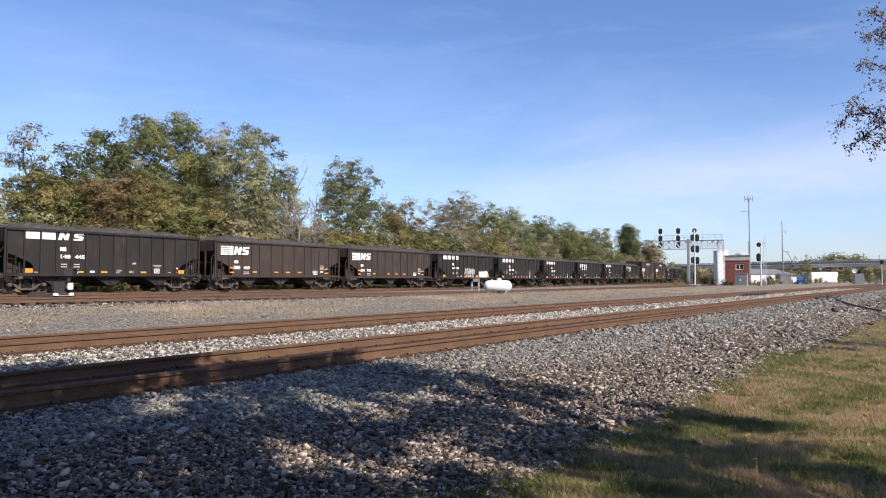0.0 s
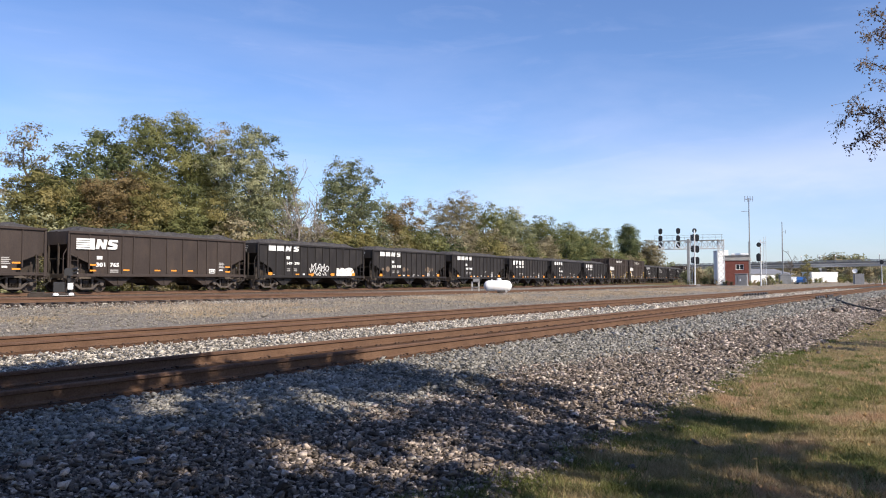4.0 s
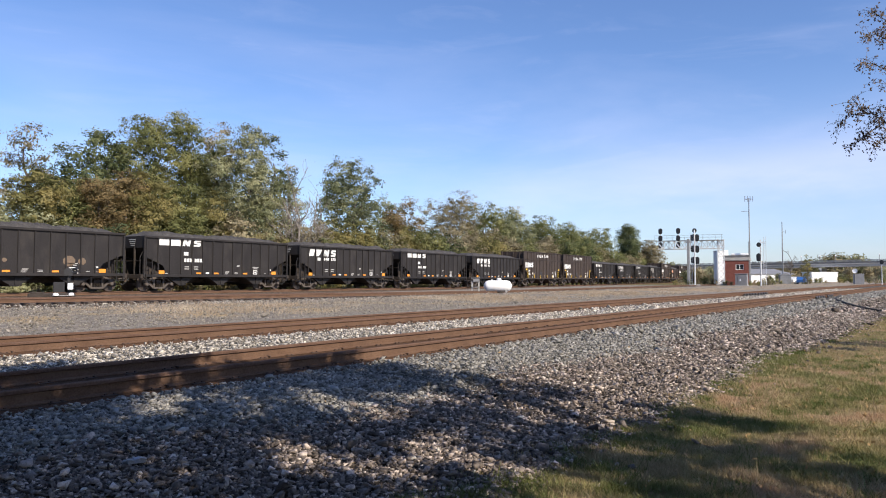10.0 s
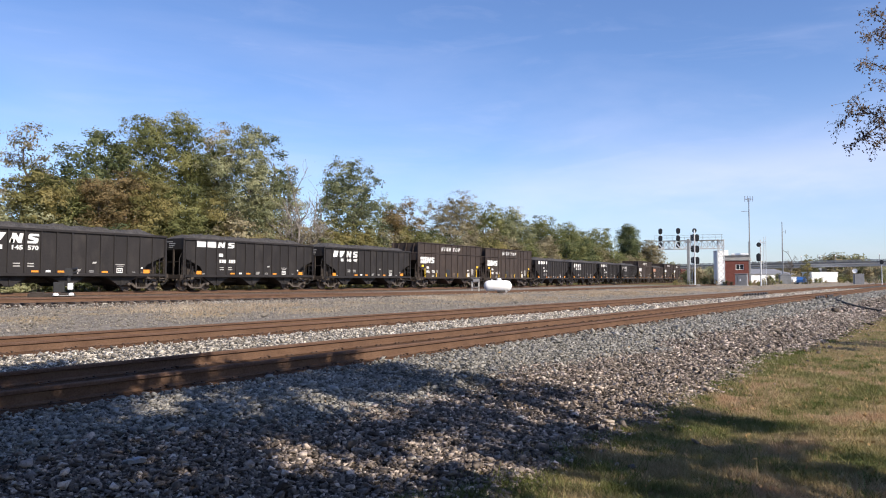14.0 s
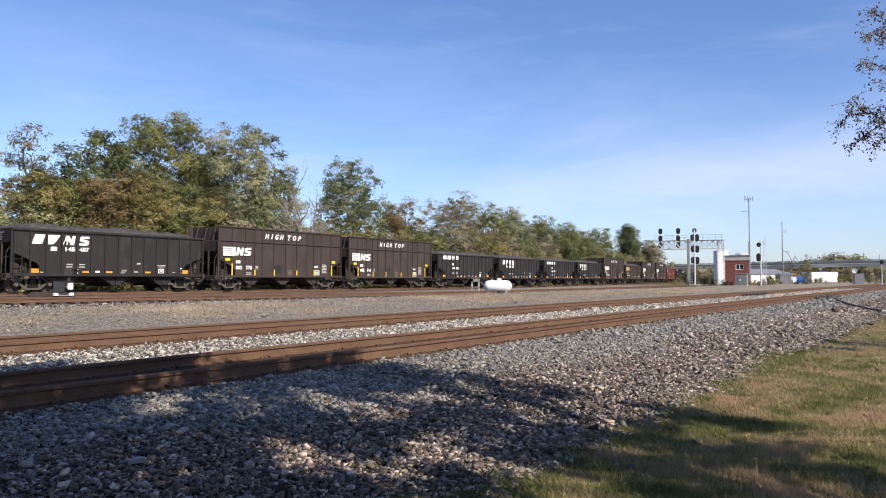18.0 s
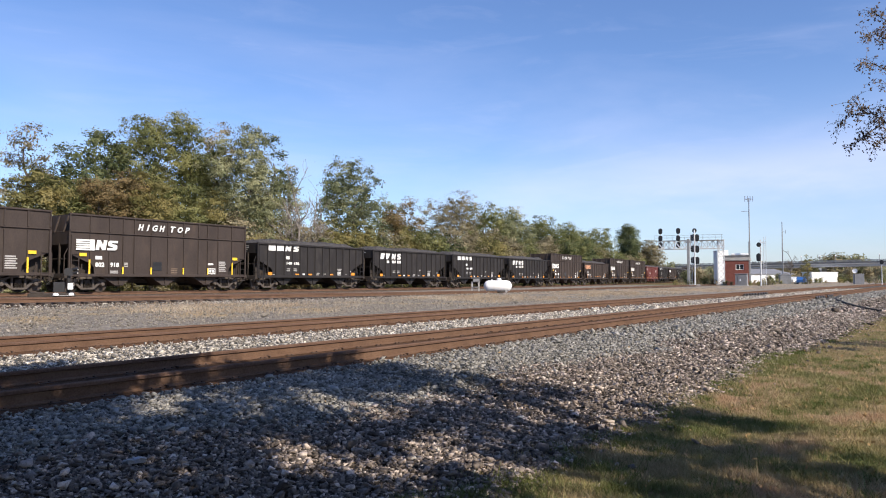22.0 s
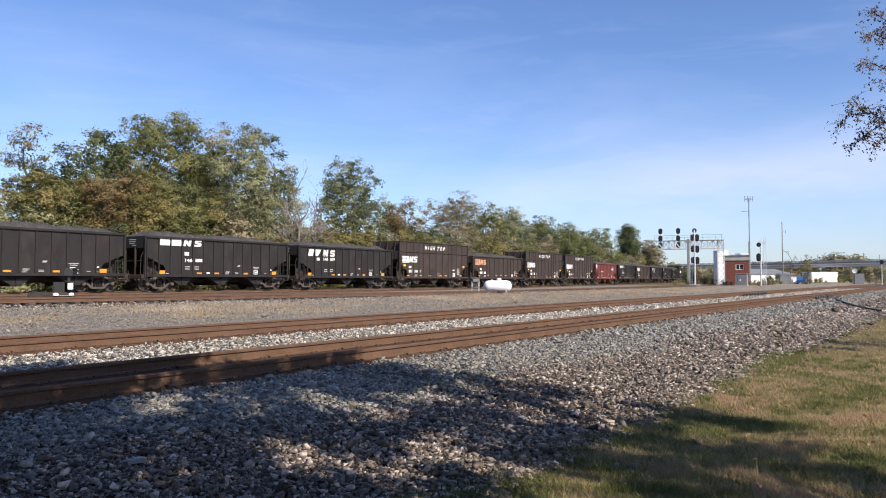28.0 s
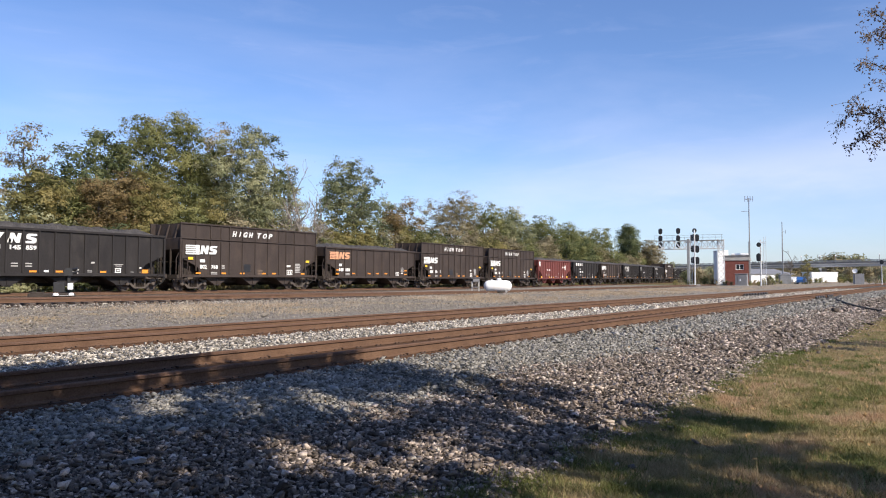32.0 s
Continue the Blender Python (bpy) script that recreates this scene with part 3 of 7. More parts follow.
def build_ground():
    rng = np.random.default_rng(3)
    ws = np.concatenate([[-2500, -900, -300, -120, -60, -30, -15, -8], np.arange(-4, 17, 0.25), [7.2, 7.47, 9.45, 13.1, 13.31, 15.09, 15.3], np.arange(17, 60, 0.6), [64, 70, 80, 100, 130, 180, 300, 600, 1200, 2500]])
    ws = np.unique(ws)
    ss = np.concatenate([[-2500, -1200, -500, -250, -150, -90, -50, -30, -18], np.arange(-10, 30, 0.4), np.arange(30, 110, 1.6), np.arange(110, 320, 8), [340, 400, 600, 1000, 1700, 3000]])
    S, W = np.meshgrid(ss, ws)
    X, Y = S * ALONG.x + W * ACROSS.x, S * ALONG.y + W * ACROSS.y
    Z = ground_z(X, Y)
    Z += np.where((W > 2.9) & (W < 7.2) & (S < 60), rng.normal(0, 0.008, Z.shape), 0)
    n, k = Z.shape
    i = np.arange(n * k).reshape(n, k)
    f = np.stack([i[:-1, :-1], i[:-1, 1:], i[1:, 1:], i[1:, :-1]], -1).reshape(-1, 4)
    me = cloud_mesh("ground", np.stack([X, Y, Z], -1).reshape(-1, 3), f, ground_material(), smooth=True)
    # where rust and oil have browned the beds of the siding and of the train's track
    brown = np.maximum(np.clip(2.3 - np.abs(Y - siding_y(X)), 0, 1), np.clip(3.4 - np.abs(Y - train_line_y(X)), 0, 1))
    me.attributes.new("browned", "FLOAT", "POINT").data.foreach_set("value", brown.ravel().astype(np.float32))
    ob = new("ground", me)
    tagged(ob, "railway land with gravel, ballast stones and worn lawn", "ground", kind="structure")


build_ground()

# ---- tracks ----
WEB = [(-0.068, 0), (0.068, 0), (0.068, 0.012), (0.012, 0.032), (0.010, 0.118), (0.030, 0.128), (-0.030, 0.128), (-0.010, 0.118), (-0.012, 0.032), (-0.068, 0.012)]
HEAD = [(-0.036, 0.128), (0.036, 0.128), (0.037, 0.160), (0.028, 0.171), (-0.028, 0.171), (-0.037, 0.160)]


def sweep(outline, pts, headings):
    """Draws an outline (sideways, up) along points that lie at the rail's foot."""
    n, sh = len(outline), Shape()
    for p, a in zip(pts, headings):
        sx, sy = -math.sin(a), math.cos(a)
        sh.v += [(p[0] + o * sx, p[1] + o * sy, p[2] + h) for o, h in outline]
    for i in range(len(pts) - 1):
        for j in range(n):
            a, b = i * n + j, i * n + (j + 1) % n
            sh.f.append((a, b, b + n, a + n))
    sh.f += [tuple(range(n)), tuple(range((len(pts) - 1) * n + n - 1, (len(pts) - 1) * n - 1, -1))]
    return sh


def tie_mesh():
    return Shape().box((0, 0, -0.08), (0.22, 2.6, 0.16), bev=0.012).mesh("tie", TIE_WOOD)


def track(name, label, line, ties, spikes=None, sunk=0.0):
    """line: s -> x, y, z of the railheads, heading. ties: the places of the sleepers. spikes: those that have fastenings."""
    t = thing(name, label, "railway track", kind="structure")
    for off in (-0.7525, 0.7525):
        pts, hs = [], []
        for s in line["stops"]:
            x, y, z, a = line["at"](s)
            pts.append((x - off * math.sin(a), y + off * math.cos(a), z - 0.171))
            hs.append(a)
        r = part("rail", sweep(WEB, pts, hs), RAIL_SIDE, t)
        part("rail_head", sweep(HEAD, pts, hs), RAIL_TOP, r, "worn steel running surface")
    me = tie_mesh()
    rng = random.Random(5)
    for s in ties:
        x, y, z, a = line["at"](s)
        part("tie", me, TIE_WOOD, t, at=pose(x, y, z - 0.175 - sunk + rng.uniform(-0.012, 0.006), 0, 0, math.degrees(a) + rng.uniform(-1.2, 1.2)))
    if spikes is not None:
        sh = Shape()
        for s in spikes:
            x, y, z, a = line["at"](s)
            m = pose(x, y, z - 0.171, 0, 0, math.degrees(a))
            for off in (-0.7525, 0.7525):
                sh.box((0, off, 0.002), (0.17, 0.26, 0.010), m)
                for q in (-0.095, 0.095):
                    for e in (-0.05, 0.05):
                        sh.box((e + rng.uniform(-0.01, 0.01), off + q, 0.014), (0.020, 0.020, rng.uniform(0.012, 0.028)), m)
                if rng.random() < 0.3:
                    sh.box((0.14, off - 0.02, 0.016), (0.02, 0.17, 0.03), m)
        tagged(part("tie_plates_and_spikes", sh, SPIKE_IRON, t), kind="stuff")
    return t


def straight_line(w, z):
    def at(s):
        p = near(s, w, z)
        return p.x, p.y, p.z, -SPLAY
    return {"at": at, "stops": [-240, -20, 0, 20, 60, 120, 400]}


def siding_line():
    def at(s):
        a = math.atan2(float(siding_y(s + 0.5) - siding_y(s - 0.5)), 1.0)
        return s, float(siding_y(s)), float(siding_z(s)), a
    return {"at": at, "stops": [-240, -120, -60, -40, -20] + [float(q) for q in np.arange(-14, 150, 4)] + [200, 290]}


def train_line():
    return {"at": train_at, "stops": [-240, -100, 0, 60] + [float(q) for q in np.arange(100, 440, 10)]}


track("nearest_railway_track", "rusty steel rails on weathered ties in pale ballast", straight_line(sum(NEAR_RAILS) / 2, 0.50),
      np.arange(0.2, 70, 0.55), np.arange(0.2, 70, 0.55), 0.06)
track("second_railway_track", "brown rusty rails on half-buried ties beside gravel", straight_line(sum(FAR_RAILS) / 2, 0.48),
      np.arange(2, 90, 0.55), np.arange(2, 60, 0.55), 0.05)
track("siding_track", "rusty siding rails on dark uneven ties", siding_line(), np.arange(6, 110, 0.55))
track("train_track", "rails that carry the loaded coal train", train_line(), np.arange(10, 130, 0.55))


# ---- loose stones and grass ----
def solids(kind):
    """Broken stones: hulls of a few corners of a slab, with sharp edges and flat faces."""
    rng = random.Random(6)
    corners, made = {"block": 8, "shard": 6}[kind], []
    for k in range({"block": 9, "shard": 6}[kind]):
        bm = bmesh.new()
        box = (1.0, rng.uniform(0.62, 0.9), rng.uniform(0.42, 0.7))
        for q in range(corners):
            face = q % 3
            p = [rng.choice((-1, 1)) * rng.uniform(0.55, 1.0) * e for e in box]
            p[face] = math.copysign(box[face], p[face])
            bm.verts.new(p)
        bmesh.ops.convex_hull(bm, input=bm.verts)
        bmesh.ops.delete(bm, geom=[v for v in bm.verts if not v.link_faces], context="VERTS")
        bmesh.ops.triangulate(bm, faces=bm.faces)
        bm.verts.index_update()
        made.append((np.array([p.co[:] for p in bm.verts]), np.array([[q.index for q in t.verts] for t in bm.faces])))
        bm.free()
    return made


def heap(kind, centres, r, rng, squash=0.85, tilt=0.55):
    """Stones of the radii r at the centres, most lying on their flat side: vertices and faces."""
    n = len(centres)
    spin, lean, way = rng.uniform(0, 2 * np.pi, n), rng.normal(0, tilt, n), rng.uniform(0, 2 * np.pi, n)
    lean = np.where(rng.random(n) < 0.22, rng.uniform(0, 3.1, n), lean)
    z0, o1 = np.zeros(n), np.ones(n)
    rz = np.stack([np.cos(spin), -np.sin(spin), z0, np.sin(spin), np.cos(spin), z0, z0, z0, o1], 1).reshape(n, 3, 3)
    ax, ay, c, q = np.cos(way), np.sin(way), np.cos(lean), np.sin(lean)
    rl = np.stack([c + ax * ax * (1 - c), ax * ay * (1 - c), ay * q, ax * ay * (1 - c), c + ay * ay * (1 - c), -ax * q, -ay * q, ax * q, c], 1).reshape(n, 3, 3)
    rot = rl @ rz
    verts, faces, k = [], [], 0
    kinds = solids(kind)
    own = rng.integers(0, len(kinds), n)
    for j, (v, f) in enumerate(kinds):
        i = np.flatnonzero(own == j)
        p = v[None] * rng.uniform(0.7, 1.2, (len(i), 1, 3))
        p = np.einsum("nij,nkj->nki", rot[i], p) * r[i, None, None]
        p[:, :, 2] *= squash
        p += centres[i][:, None, :]
        verts.append(p.reshape(-1, 3))
        faces.append((f[None] + np.arange(len(i))[:, None, None] * len(v)).reshape(-1, 3) + k)
        k += len(i) * len(v)
    return np.vstack(verts), np.vstack(faces)


def lawn_edge(s):
    """How far the lawn reaches across towards the ballast."""
    run = np.interp(s, [2, 4.6, 6, 8.8, 9.9, 12, 14.5, 17, 20, 30], [2.68, 2.74, 2.82, 2.90, 2.78, 2.95, 3.10, 3.0, 2.86, 2.86])
    return run + 0.05 * np.sin(s * 1.37) + 0.06 * np.sin(s * 5.3 + 1) + 0.05 * np.sin(s * 9.7 + 0.5) + 0.035 * np.sin(s * 17.1)


def stones(name, label, s0, s1, w0, w1, per, size, kind, mat, seed, sink=0.25, lift=0.0, side=0):
    rng = np.random.default_rng(seed)
    n = int((s1 - s0) * (w1 - w0) * per)
    s, w = rng.uniform(s0, s1, n), rng.uniform(w0, w1, n)
    keep = np.ones(n, bool)
    for q in (*NEAR_RAILS, *FAR_RAILS):
        keep &= np.abs(w - q) > 0.13
    for q in (NEAR_RAILS[0], FAR_RAILS[0]):
        keep &= (w > q) | (w < q - 0.24)
    # none where they could never be seen, far to either side of the viewpoint
    p = np.outer(s, ALONG) + np.outer(w, ACROSS)
    keep &= np.abs(p @ np.array(SIDE)) < 0.70 * (p @ np.array(FORE)) + 0.5
    edge = lawn_edge(s)
    keep &= (w > edge) | (rng.random(n) < 0.12 * np.exp((w - edge) * 4.0))
    if side:
        # clean stones lie along the track, dirty ones down the slope
        keep &= (w - 5.25 - 0.4 * np.clip((6.5 - s) / 3, 0, 1) - 0.22 * np.sin(s * 0.8) - 0.15 * np.sin(s * 2.1 + 1) + rng.normal(0, 0.2, n)) * side > 0
    s, w = s[keep], w[keep]
    n = len(s)
    x, y = s * ALONG.x + w * ACROSS.x, s * ALONG.y + w * ACROSS.y
    r = size * np.exp(rng.normal(0, 0.34, n))
    c = np.stack([x, y, ground_z(x, y) + r * (0.45 - sink) + lift + rng.uniform(0, 1, n) * r * 0.7], -1)
    v, f = heap(kind, c, r, rng)
    tagged(new(name, cloud_mesh(name, v, f, mat)), label, "ballast", kind="stuff")


SHOULDER = "grey broken ballast stones on the sloping track shoulder"
SLOPE = "dirty brown ballast stones on the lower slope beside the lawn"
for side, words, mat, w0, w1 in ((1, SHOULDER, STONE, 4.4, 7.5), (-1, SLOPE, DIRTY_STONE, 2.0, 6.1)):
    stones("ballast_stones", words, 0.9, 7, w0, w1, 1650, 0.0172, "block", mat, 11, side=side)
    stones("ballast_stones", words, 7, 15, w0, w1, 1080, 0.0212, "shard", mat, 18, side=side)
    stones("ballast_stones", words, 15, 34, w0, w1, 400, 0.0295, "shard", mat, 12, side=side)
    stones("ballast_stones", words, 34, 95, w0, w1, 90, 0.044, "shard", mat, 13, side=side)
WHITER = "scattered whitish stones among the dirty ballast"
stones("pale_stones", WHITER, 1, 9, 2.7, 5.8, 26, 0.0160, "block", BRIGHT_STONE, 27, lift=0.012)
stones("pale_stones", WHITER, 9, 20, 2.7, 5.9, 84, 0.0165, "shard", BRIGHT_STONE, 29, lift=0.014)
stones("pale_stones", WHITER, 20, 70, 2.9, 5.9, 46, 0.024, "shard", BRIGHT_STONE, 28, lift=0.018)
PALE = "pale clean ballast stones between the two near tracks"
stones("pale_ballast_stones", PALE, 2, 26, 9.42, 13.15, 300, 0.026, "shard", BRIGHT_STONE, 14)
stones("pale_ballast_stones", PALE, 26, 100, 9.42, 13.15, 70, 0.042, "shard", BRIGHT_STONE, 15)


stones("gravel_stones", "loose grey gravel between the tracks and the siding", 6, 60, 18.0, 29, 38, 0.025, "shard", GRAVEL_STONE, 16)


stones("gravel_stones", "loose grey gravel between the tracks and the siding", 8, 36, 18.6, 28, 44, 0.023, "shard", GRAVEL_STONE, 19)
stones("fine_gravel", "fine grey gravel beside the second track", 3, 45, 15.4, 18.4, 60, 0.018, "shard", GRAVEL_STONE, 17)


def siding_bed():
    """Dark rusty gravel that fills the siding's ties."""
    rng = np.random.default_rng(33)
    n = 15000
    x = 4 + 116 * rng.random(n)
    y = siding_y(x) + np.clip(rng.normal(0, 1.1, n), -2.3, 2.3)
    r = 0.042 * np.exp(rng.normal(0, 0.3, n))
    c = np.stack([x, y, ground_z(x, y) + 0.01 + rng.uniform(0, 0.05, n)], -1)
    v, f = heap("shard", c, r, rng)
    tagged(new("siding_gravel", cloud_mesh("siding_gravel", v, f, SIDING_STONE)), "rust-stained dark gravel between the siding's ties", "ballast", kind="stuff")


siding_bed()


def siding_shoulder():
    """Coarse pale stones tipped along the near side of the siding, thicker farther along."""
    rng = np.random.default_rng(35)
    n = 17000
    x = 8 + 62 * rng.random(n)
    off = np.abs(rng.normal(0, 0.75, n)) + 1.35
    ok = rng.random(n) < np.interp(x, [8, 16, 24, 70], [0.55, 0.6, 1.0, 0.8]) * (0.65 + 0.35 * np.sin(x * 0.9))
    x, off = x[ok], off[ok]
    y = siding_y(x) - off
    r = 0.040 * np.exp(rng.normal(0, 0.35, len(x)))
    v, f = heap("shard", np.stack([x, y, ground_z(x, y) + r * 0.3], -1), r, rng, tilt=0.9)
    tagged(new("siding_shoulder", cloud_mesh("siding_shoulder", v, f, SHOULDER_STONE)), "coarse pale stones along the edge of the siding", "ballast", kind="stuff")


siding_shoulder()


def blades(name, label, n, place, tall, wide, mat, seed, category="grass"):
    rng = np.random.default_rng(seed)
    x, y = place(rng, n)
    n = len(x)
    a = rng.uniform(0, 2 * np.pi, n)
    # blades stand taller in tufts, shorter where the ground is worn
    tuft = np.sin(x * 7.3 + 2.0 * np.sin(y * 3.1)) * np.sin(y * 6.1 + 1.7 * np.sin(x * 2.3)) + 0.6 * np.sin(x * 17 + y * 11)
    h = tall * np.exp(rng.normal(0, 0.35, n)) * (1 + 0.45 * tuft * (tall < 0.05))
    lean = rng.normal(0, 0.7, (n, 2)) * h[:, None]
    z = ground_z(x, y)
    dx, dy = np.cos(a) * wide, np.sin(a) * wide
    v = np.stack([np.stack([x - dx, y - dy, z - 0.01], -1), np.stack([x + dx, y + dy, z - 0.01], -1),
                  np.stack([x + lean[:, 0], y + lean[:, 1], z + h], -1)], 1)
    ob = new(name, cloud_mesh(name, v.reshape(-1, 3), np.arange(n * 3).reshape(n, 3), mat))
    tagged(ob, label, category, kind="stuff")


def lawn_place(s0, s1, w0):
    def place(rng, n):
        s, w = rng.uniform(s0, s1, n), w0 + (3.3 - w0) * rng.random(n)
        edge = lawn_edge(s)
        ok = (w < edge) | (rng.random(n) < 0.12)
        # the lawn is worn thin in patches
        ok &= (np.sin(s * 1.3 + w * 0.7) * np.cos(w * 2.1 - s * 0.6) + rng.normal(0, 0.6, n)) > -0.9
        s, w = s[ok], w[ok]
        return s * ALONG.x + w * ACROSS.x, s * ALONG.y + w * ACROSS.y
    return place


LAWN = "short worn lawn turning straw-coloured in autumn"
blades("lawn_grass", LAWN, 170000, lawn_place(2.5, 14, -0.6), 0.034, 0.0050, GRASS_BLADE, 21)
blades("lawn_grass", LAWN, 150000, lawn_place(4.0, 10.5, 0.2), 0.026, 0.0040, GRASS_BLADE, 26)


def tuft_place(rng, n):
    at = np.concatenate([rng.uniform(2, 45, 180), rng.uniform(4, 16, 320)])
    off = np.where(rng.random(500) < 0.35, rng.normal(-0.05, 0.12, 500), -np.abs(rng.normal(0.5, 1.1, 500)))
    off[:14], at[:14] = rng.uniform(0.1, 0.55, 14), rng.uniform(3.6, 4.8, 14)
    off[14:50], at[14:50] = rng.normal(-0.1, 0.14, 36), rng.uniform(13.4, 17.0, 36)
    q = rng.integers(0, 500, n)
    s, w = at[q] + rng.normal(0, 0.07, n), lawn_edge(at)[q] + off[q] + rng.normal(0, 0.06, n)
    return s * ALONG.x + w * ACROSS.x, s * ALONG.y + w * ACROSS.y


blades("grass_tufts", "longer green grass tufts on the lawn and along the edge of the ballast", 42000, tuft_place, 0.05, 0.0045, TUFT_BLADE, 25)
blades("lawn_grass", LAWN, 70000, lawn_place(14, 55, -2.0), 0.036, 0.009, GRASS_BLADE, 22)


def strip_place(rng, n):
    s, w = rng.uniform(12, 80, n), rng.normal(23.0, 2.3, n)
    x, y = s * ALONG.x + w * ACROSS.x, s * ALONG.y + w * ACROSS.y
    ok = np.sin(s * 0.35 + 2) + 0.6 * np.sin(s * 1.1 + w) + 0.5 * np.sin(w * 2.3 - s) + rng.normal(0, 0.5, n) > np.where(s < 30, 0.75, 0.15)
    ok &= (y < siding_y(x) - 1.5) & (w > 18.5)
    return x[ok], y[ok]


blades("dry_grass", "dry straw-coloured grass along the siding", 72000, strip_place, 0.11, 0.009, DRY_BLADE, 23)


def weed_place(rng, n):
    x = rng.uniform(5, 90, n)
    y = TRAIN_Y + 2.0 + np.abs(rng.normal(0, 1.6, n))
    ok = np.sin(x * 0.5) + 0.7 * np.sin(x * 1.7 + 1) + rng.normal(0, 0.4, n) > 0.0
    return x[ok], y[ok]


blades("trackside_weeds", "yellow-green weeds behind the train's track", 14000, weed_place, 0.36, 0.022, WEED_LEAF, 24, "weeds")


def fallen_leaves():
    rng = np.random.default_rng(31)
    s = np.concatenate([rng.uniform(3, 18, 380), rng.uniform(2, 14, 60)])
    w = np.concatenate([rng.uniform(0, 3.0, 380), rng.uniform(3.0, 7.0, 60)])
    x, y = s * ALONG.x + w * ACROSS.x, s * ALONG.y + w * ACROSS.y
    c = np.stack([x, y, ground_z(x, y) + 0.035], -1)
    me = leaf_cloud("fallen_leaves", c, 0.030, rng, leafy("dead_leaves", [(0.22, 0.13, 0.06), (0.38, 0.25, 0.12), (0.52, 0.38, 0.2)], 0.2))
    tagged(new("fallen_leaves", me), "curled tan leaves fallen on the lawn", "leaves", kind="stuff")


fallen_leaves()


# ---- the coal train ----
HALVES = {"black": 6.01, "brown": 6.30, "tall": 6.30, "red": 6.01}      # half the body length of each kind of car
CAR_HALF, SHEET_Y, POST_Y, SILL_Z, RIM_Z, TALL_Z = 6.01, 1.50, 1.585, 0.96, 3.43, 4.42
WHEEL_R, AXLE_X, TRUCK_X = 0.457, 0.88, 1.38


def wheelset_mesh():
    sh = Shape()
    for side in (-1, 1):
        m = Matrix.Translation((0, side * 0.7525, 0)) @ pose(0, 0, 0, -90 * side)
        sh.lathe([(0.07, -0.10), (0.10, -0.09), (0.12, -0.03), (0.34, 0.0), (0.39, -0.065), (WHEEL_R + 0.026, -0.065), (WHEEL_R + 0.022, -0.045),
                  (WHEEL_R, -0.03), (WHEEL_R - 0.004, 0.07), (0.40, 0.072), (0.37, 0.03), (0.14, 0.045), (0.11, 0.08), (0.085, 0.09), (0.085, 0.22)], 16, m)
        for a in range(3):
            q = math.radians(120 * a)
            sh.box((0.27 * math.cos(q), side * 0.79, 0.27 * math.sin(q)), (0.05, 0.03, 0.05))
    sh.tube([(0, -0.72, 0), (0, 0.72, 0)], 0.085, 12)
    return sh.mesh("wheelset", WHEEL_STEEL, smooth=False)


def side_frame_mesh():
    """A cast frame with open windows, a sprung centre and a bearing at each end."""
    sh = Shape().prism([(-1.10, 0.60), (-0.70, 0.64), (-0.42, 0.78), (0.42, 0.78), (0.70, 0.64), (1.10, 0.60), (1.10, 0.72), (0.72, 0.76), (0.42, 0.90), (-0.42, 0.90), (-0.72, 0.76), (-1.10, 0.72)], -0.085, 0.085)
    sh.prism([(-0.36, 0.17), (0.36, 0.17), (0.42, 0.27), (-0.42, 0.27)], -0.08, 0.08)
    for q in (-1, 1):
        sh.beam((q * 0.36, 0, 0.23), (q * 0.80, 0, 0.62), 0.13, 0.11, up=(0, 1, 0))
        sh.box((q * 0.34, 0, 0.52), (0.11, 0.15, 0.6), bev=0.02)
        sh.lathe([(0.13, -0.10), (0.13, 0.08), (0.10, 0.14), (0.04, 0.15)], 12, Matrix.Translation((q * AXLE_X, -0.02, 0.457)) @ pose(0, 0, 0, 90))
        sh.box((q * AXLE_X, 0, 0.60), (0.28, 0.20, 0.10), bev=0.02)
    return sh.mesh("side_frame", TRUCK_STEEL)


def spring_mesh():
    sh = Shape()
    for x in (-0.15, 0, 0.15):
        pts = [(x + 0.062 * math.cos(a), 0.062 * math.sin(a), 0.25 + 0.0092 * k) for k, a in enumerate(np.arange(0, 27) * 0.95)]
        sh.tube(pts, 0.014, 4)
    return sh.mesh("springs", UNDERFRAME)


WHEELSET, SIDE_FRAME, SPRINGS = wheelset_mesh(), side_frame_mesh(), spring_mesh()
BOLSTER = Shape().box((0, 0, 0.60), (0.36, 2.1, 0.24), bev=0.03).box((0, 0, 0.76), (0.5, 0.5, 0.10), bev=0.02).mesh("bolster", UNDERFRAME)
BRAKE_BEAM = Shape().beam((0, -0.75, 0.40), (0, 0.75, 0.40), 0.07, 0.10).box((0, -0.7525, 0.42), (0.06, 0.09, 0.30)).box((0, 0.7525, 0.42), (0.06, 0.09, 0.30)).mesh("brake_beam", UNDERFRAME)


def add_truck(car, x):
    hub = part("truck", BOLSTER, UNDERFRAME, car, "cast steel two-axle truck", at=pose(x, 0, 0))
    for y in (-1.02, 1.02):
        part("side_frame", SIDE_FRAME, TRUCK_STEEL, hub, at=pose(0, y, 0, 0, 0, 0 if y < 0 else 180))
        part("springs", SPRINGS, UNDERFRAME, hub, at=pose(0, y - 0.01, 0))
    for q in (-AXLE_X, AXLE_X):
        part("front_wheelset" if q < 0 else "rear_wheelset", WHEELSET, WHEEL_STEEL, hub, at=pose(q, 0, WHEEL_R))
        part("brake_beam", BRAKE_BEAM, UNDERFRAME, hub, at=pose(q * 0.42, 0, 0))


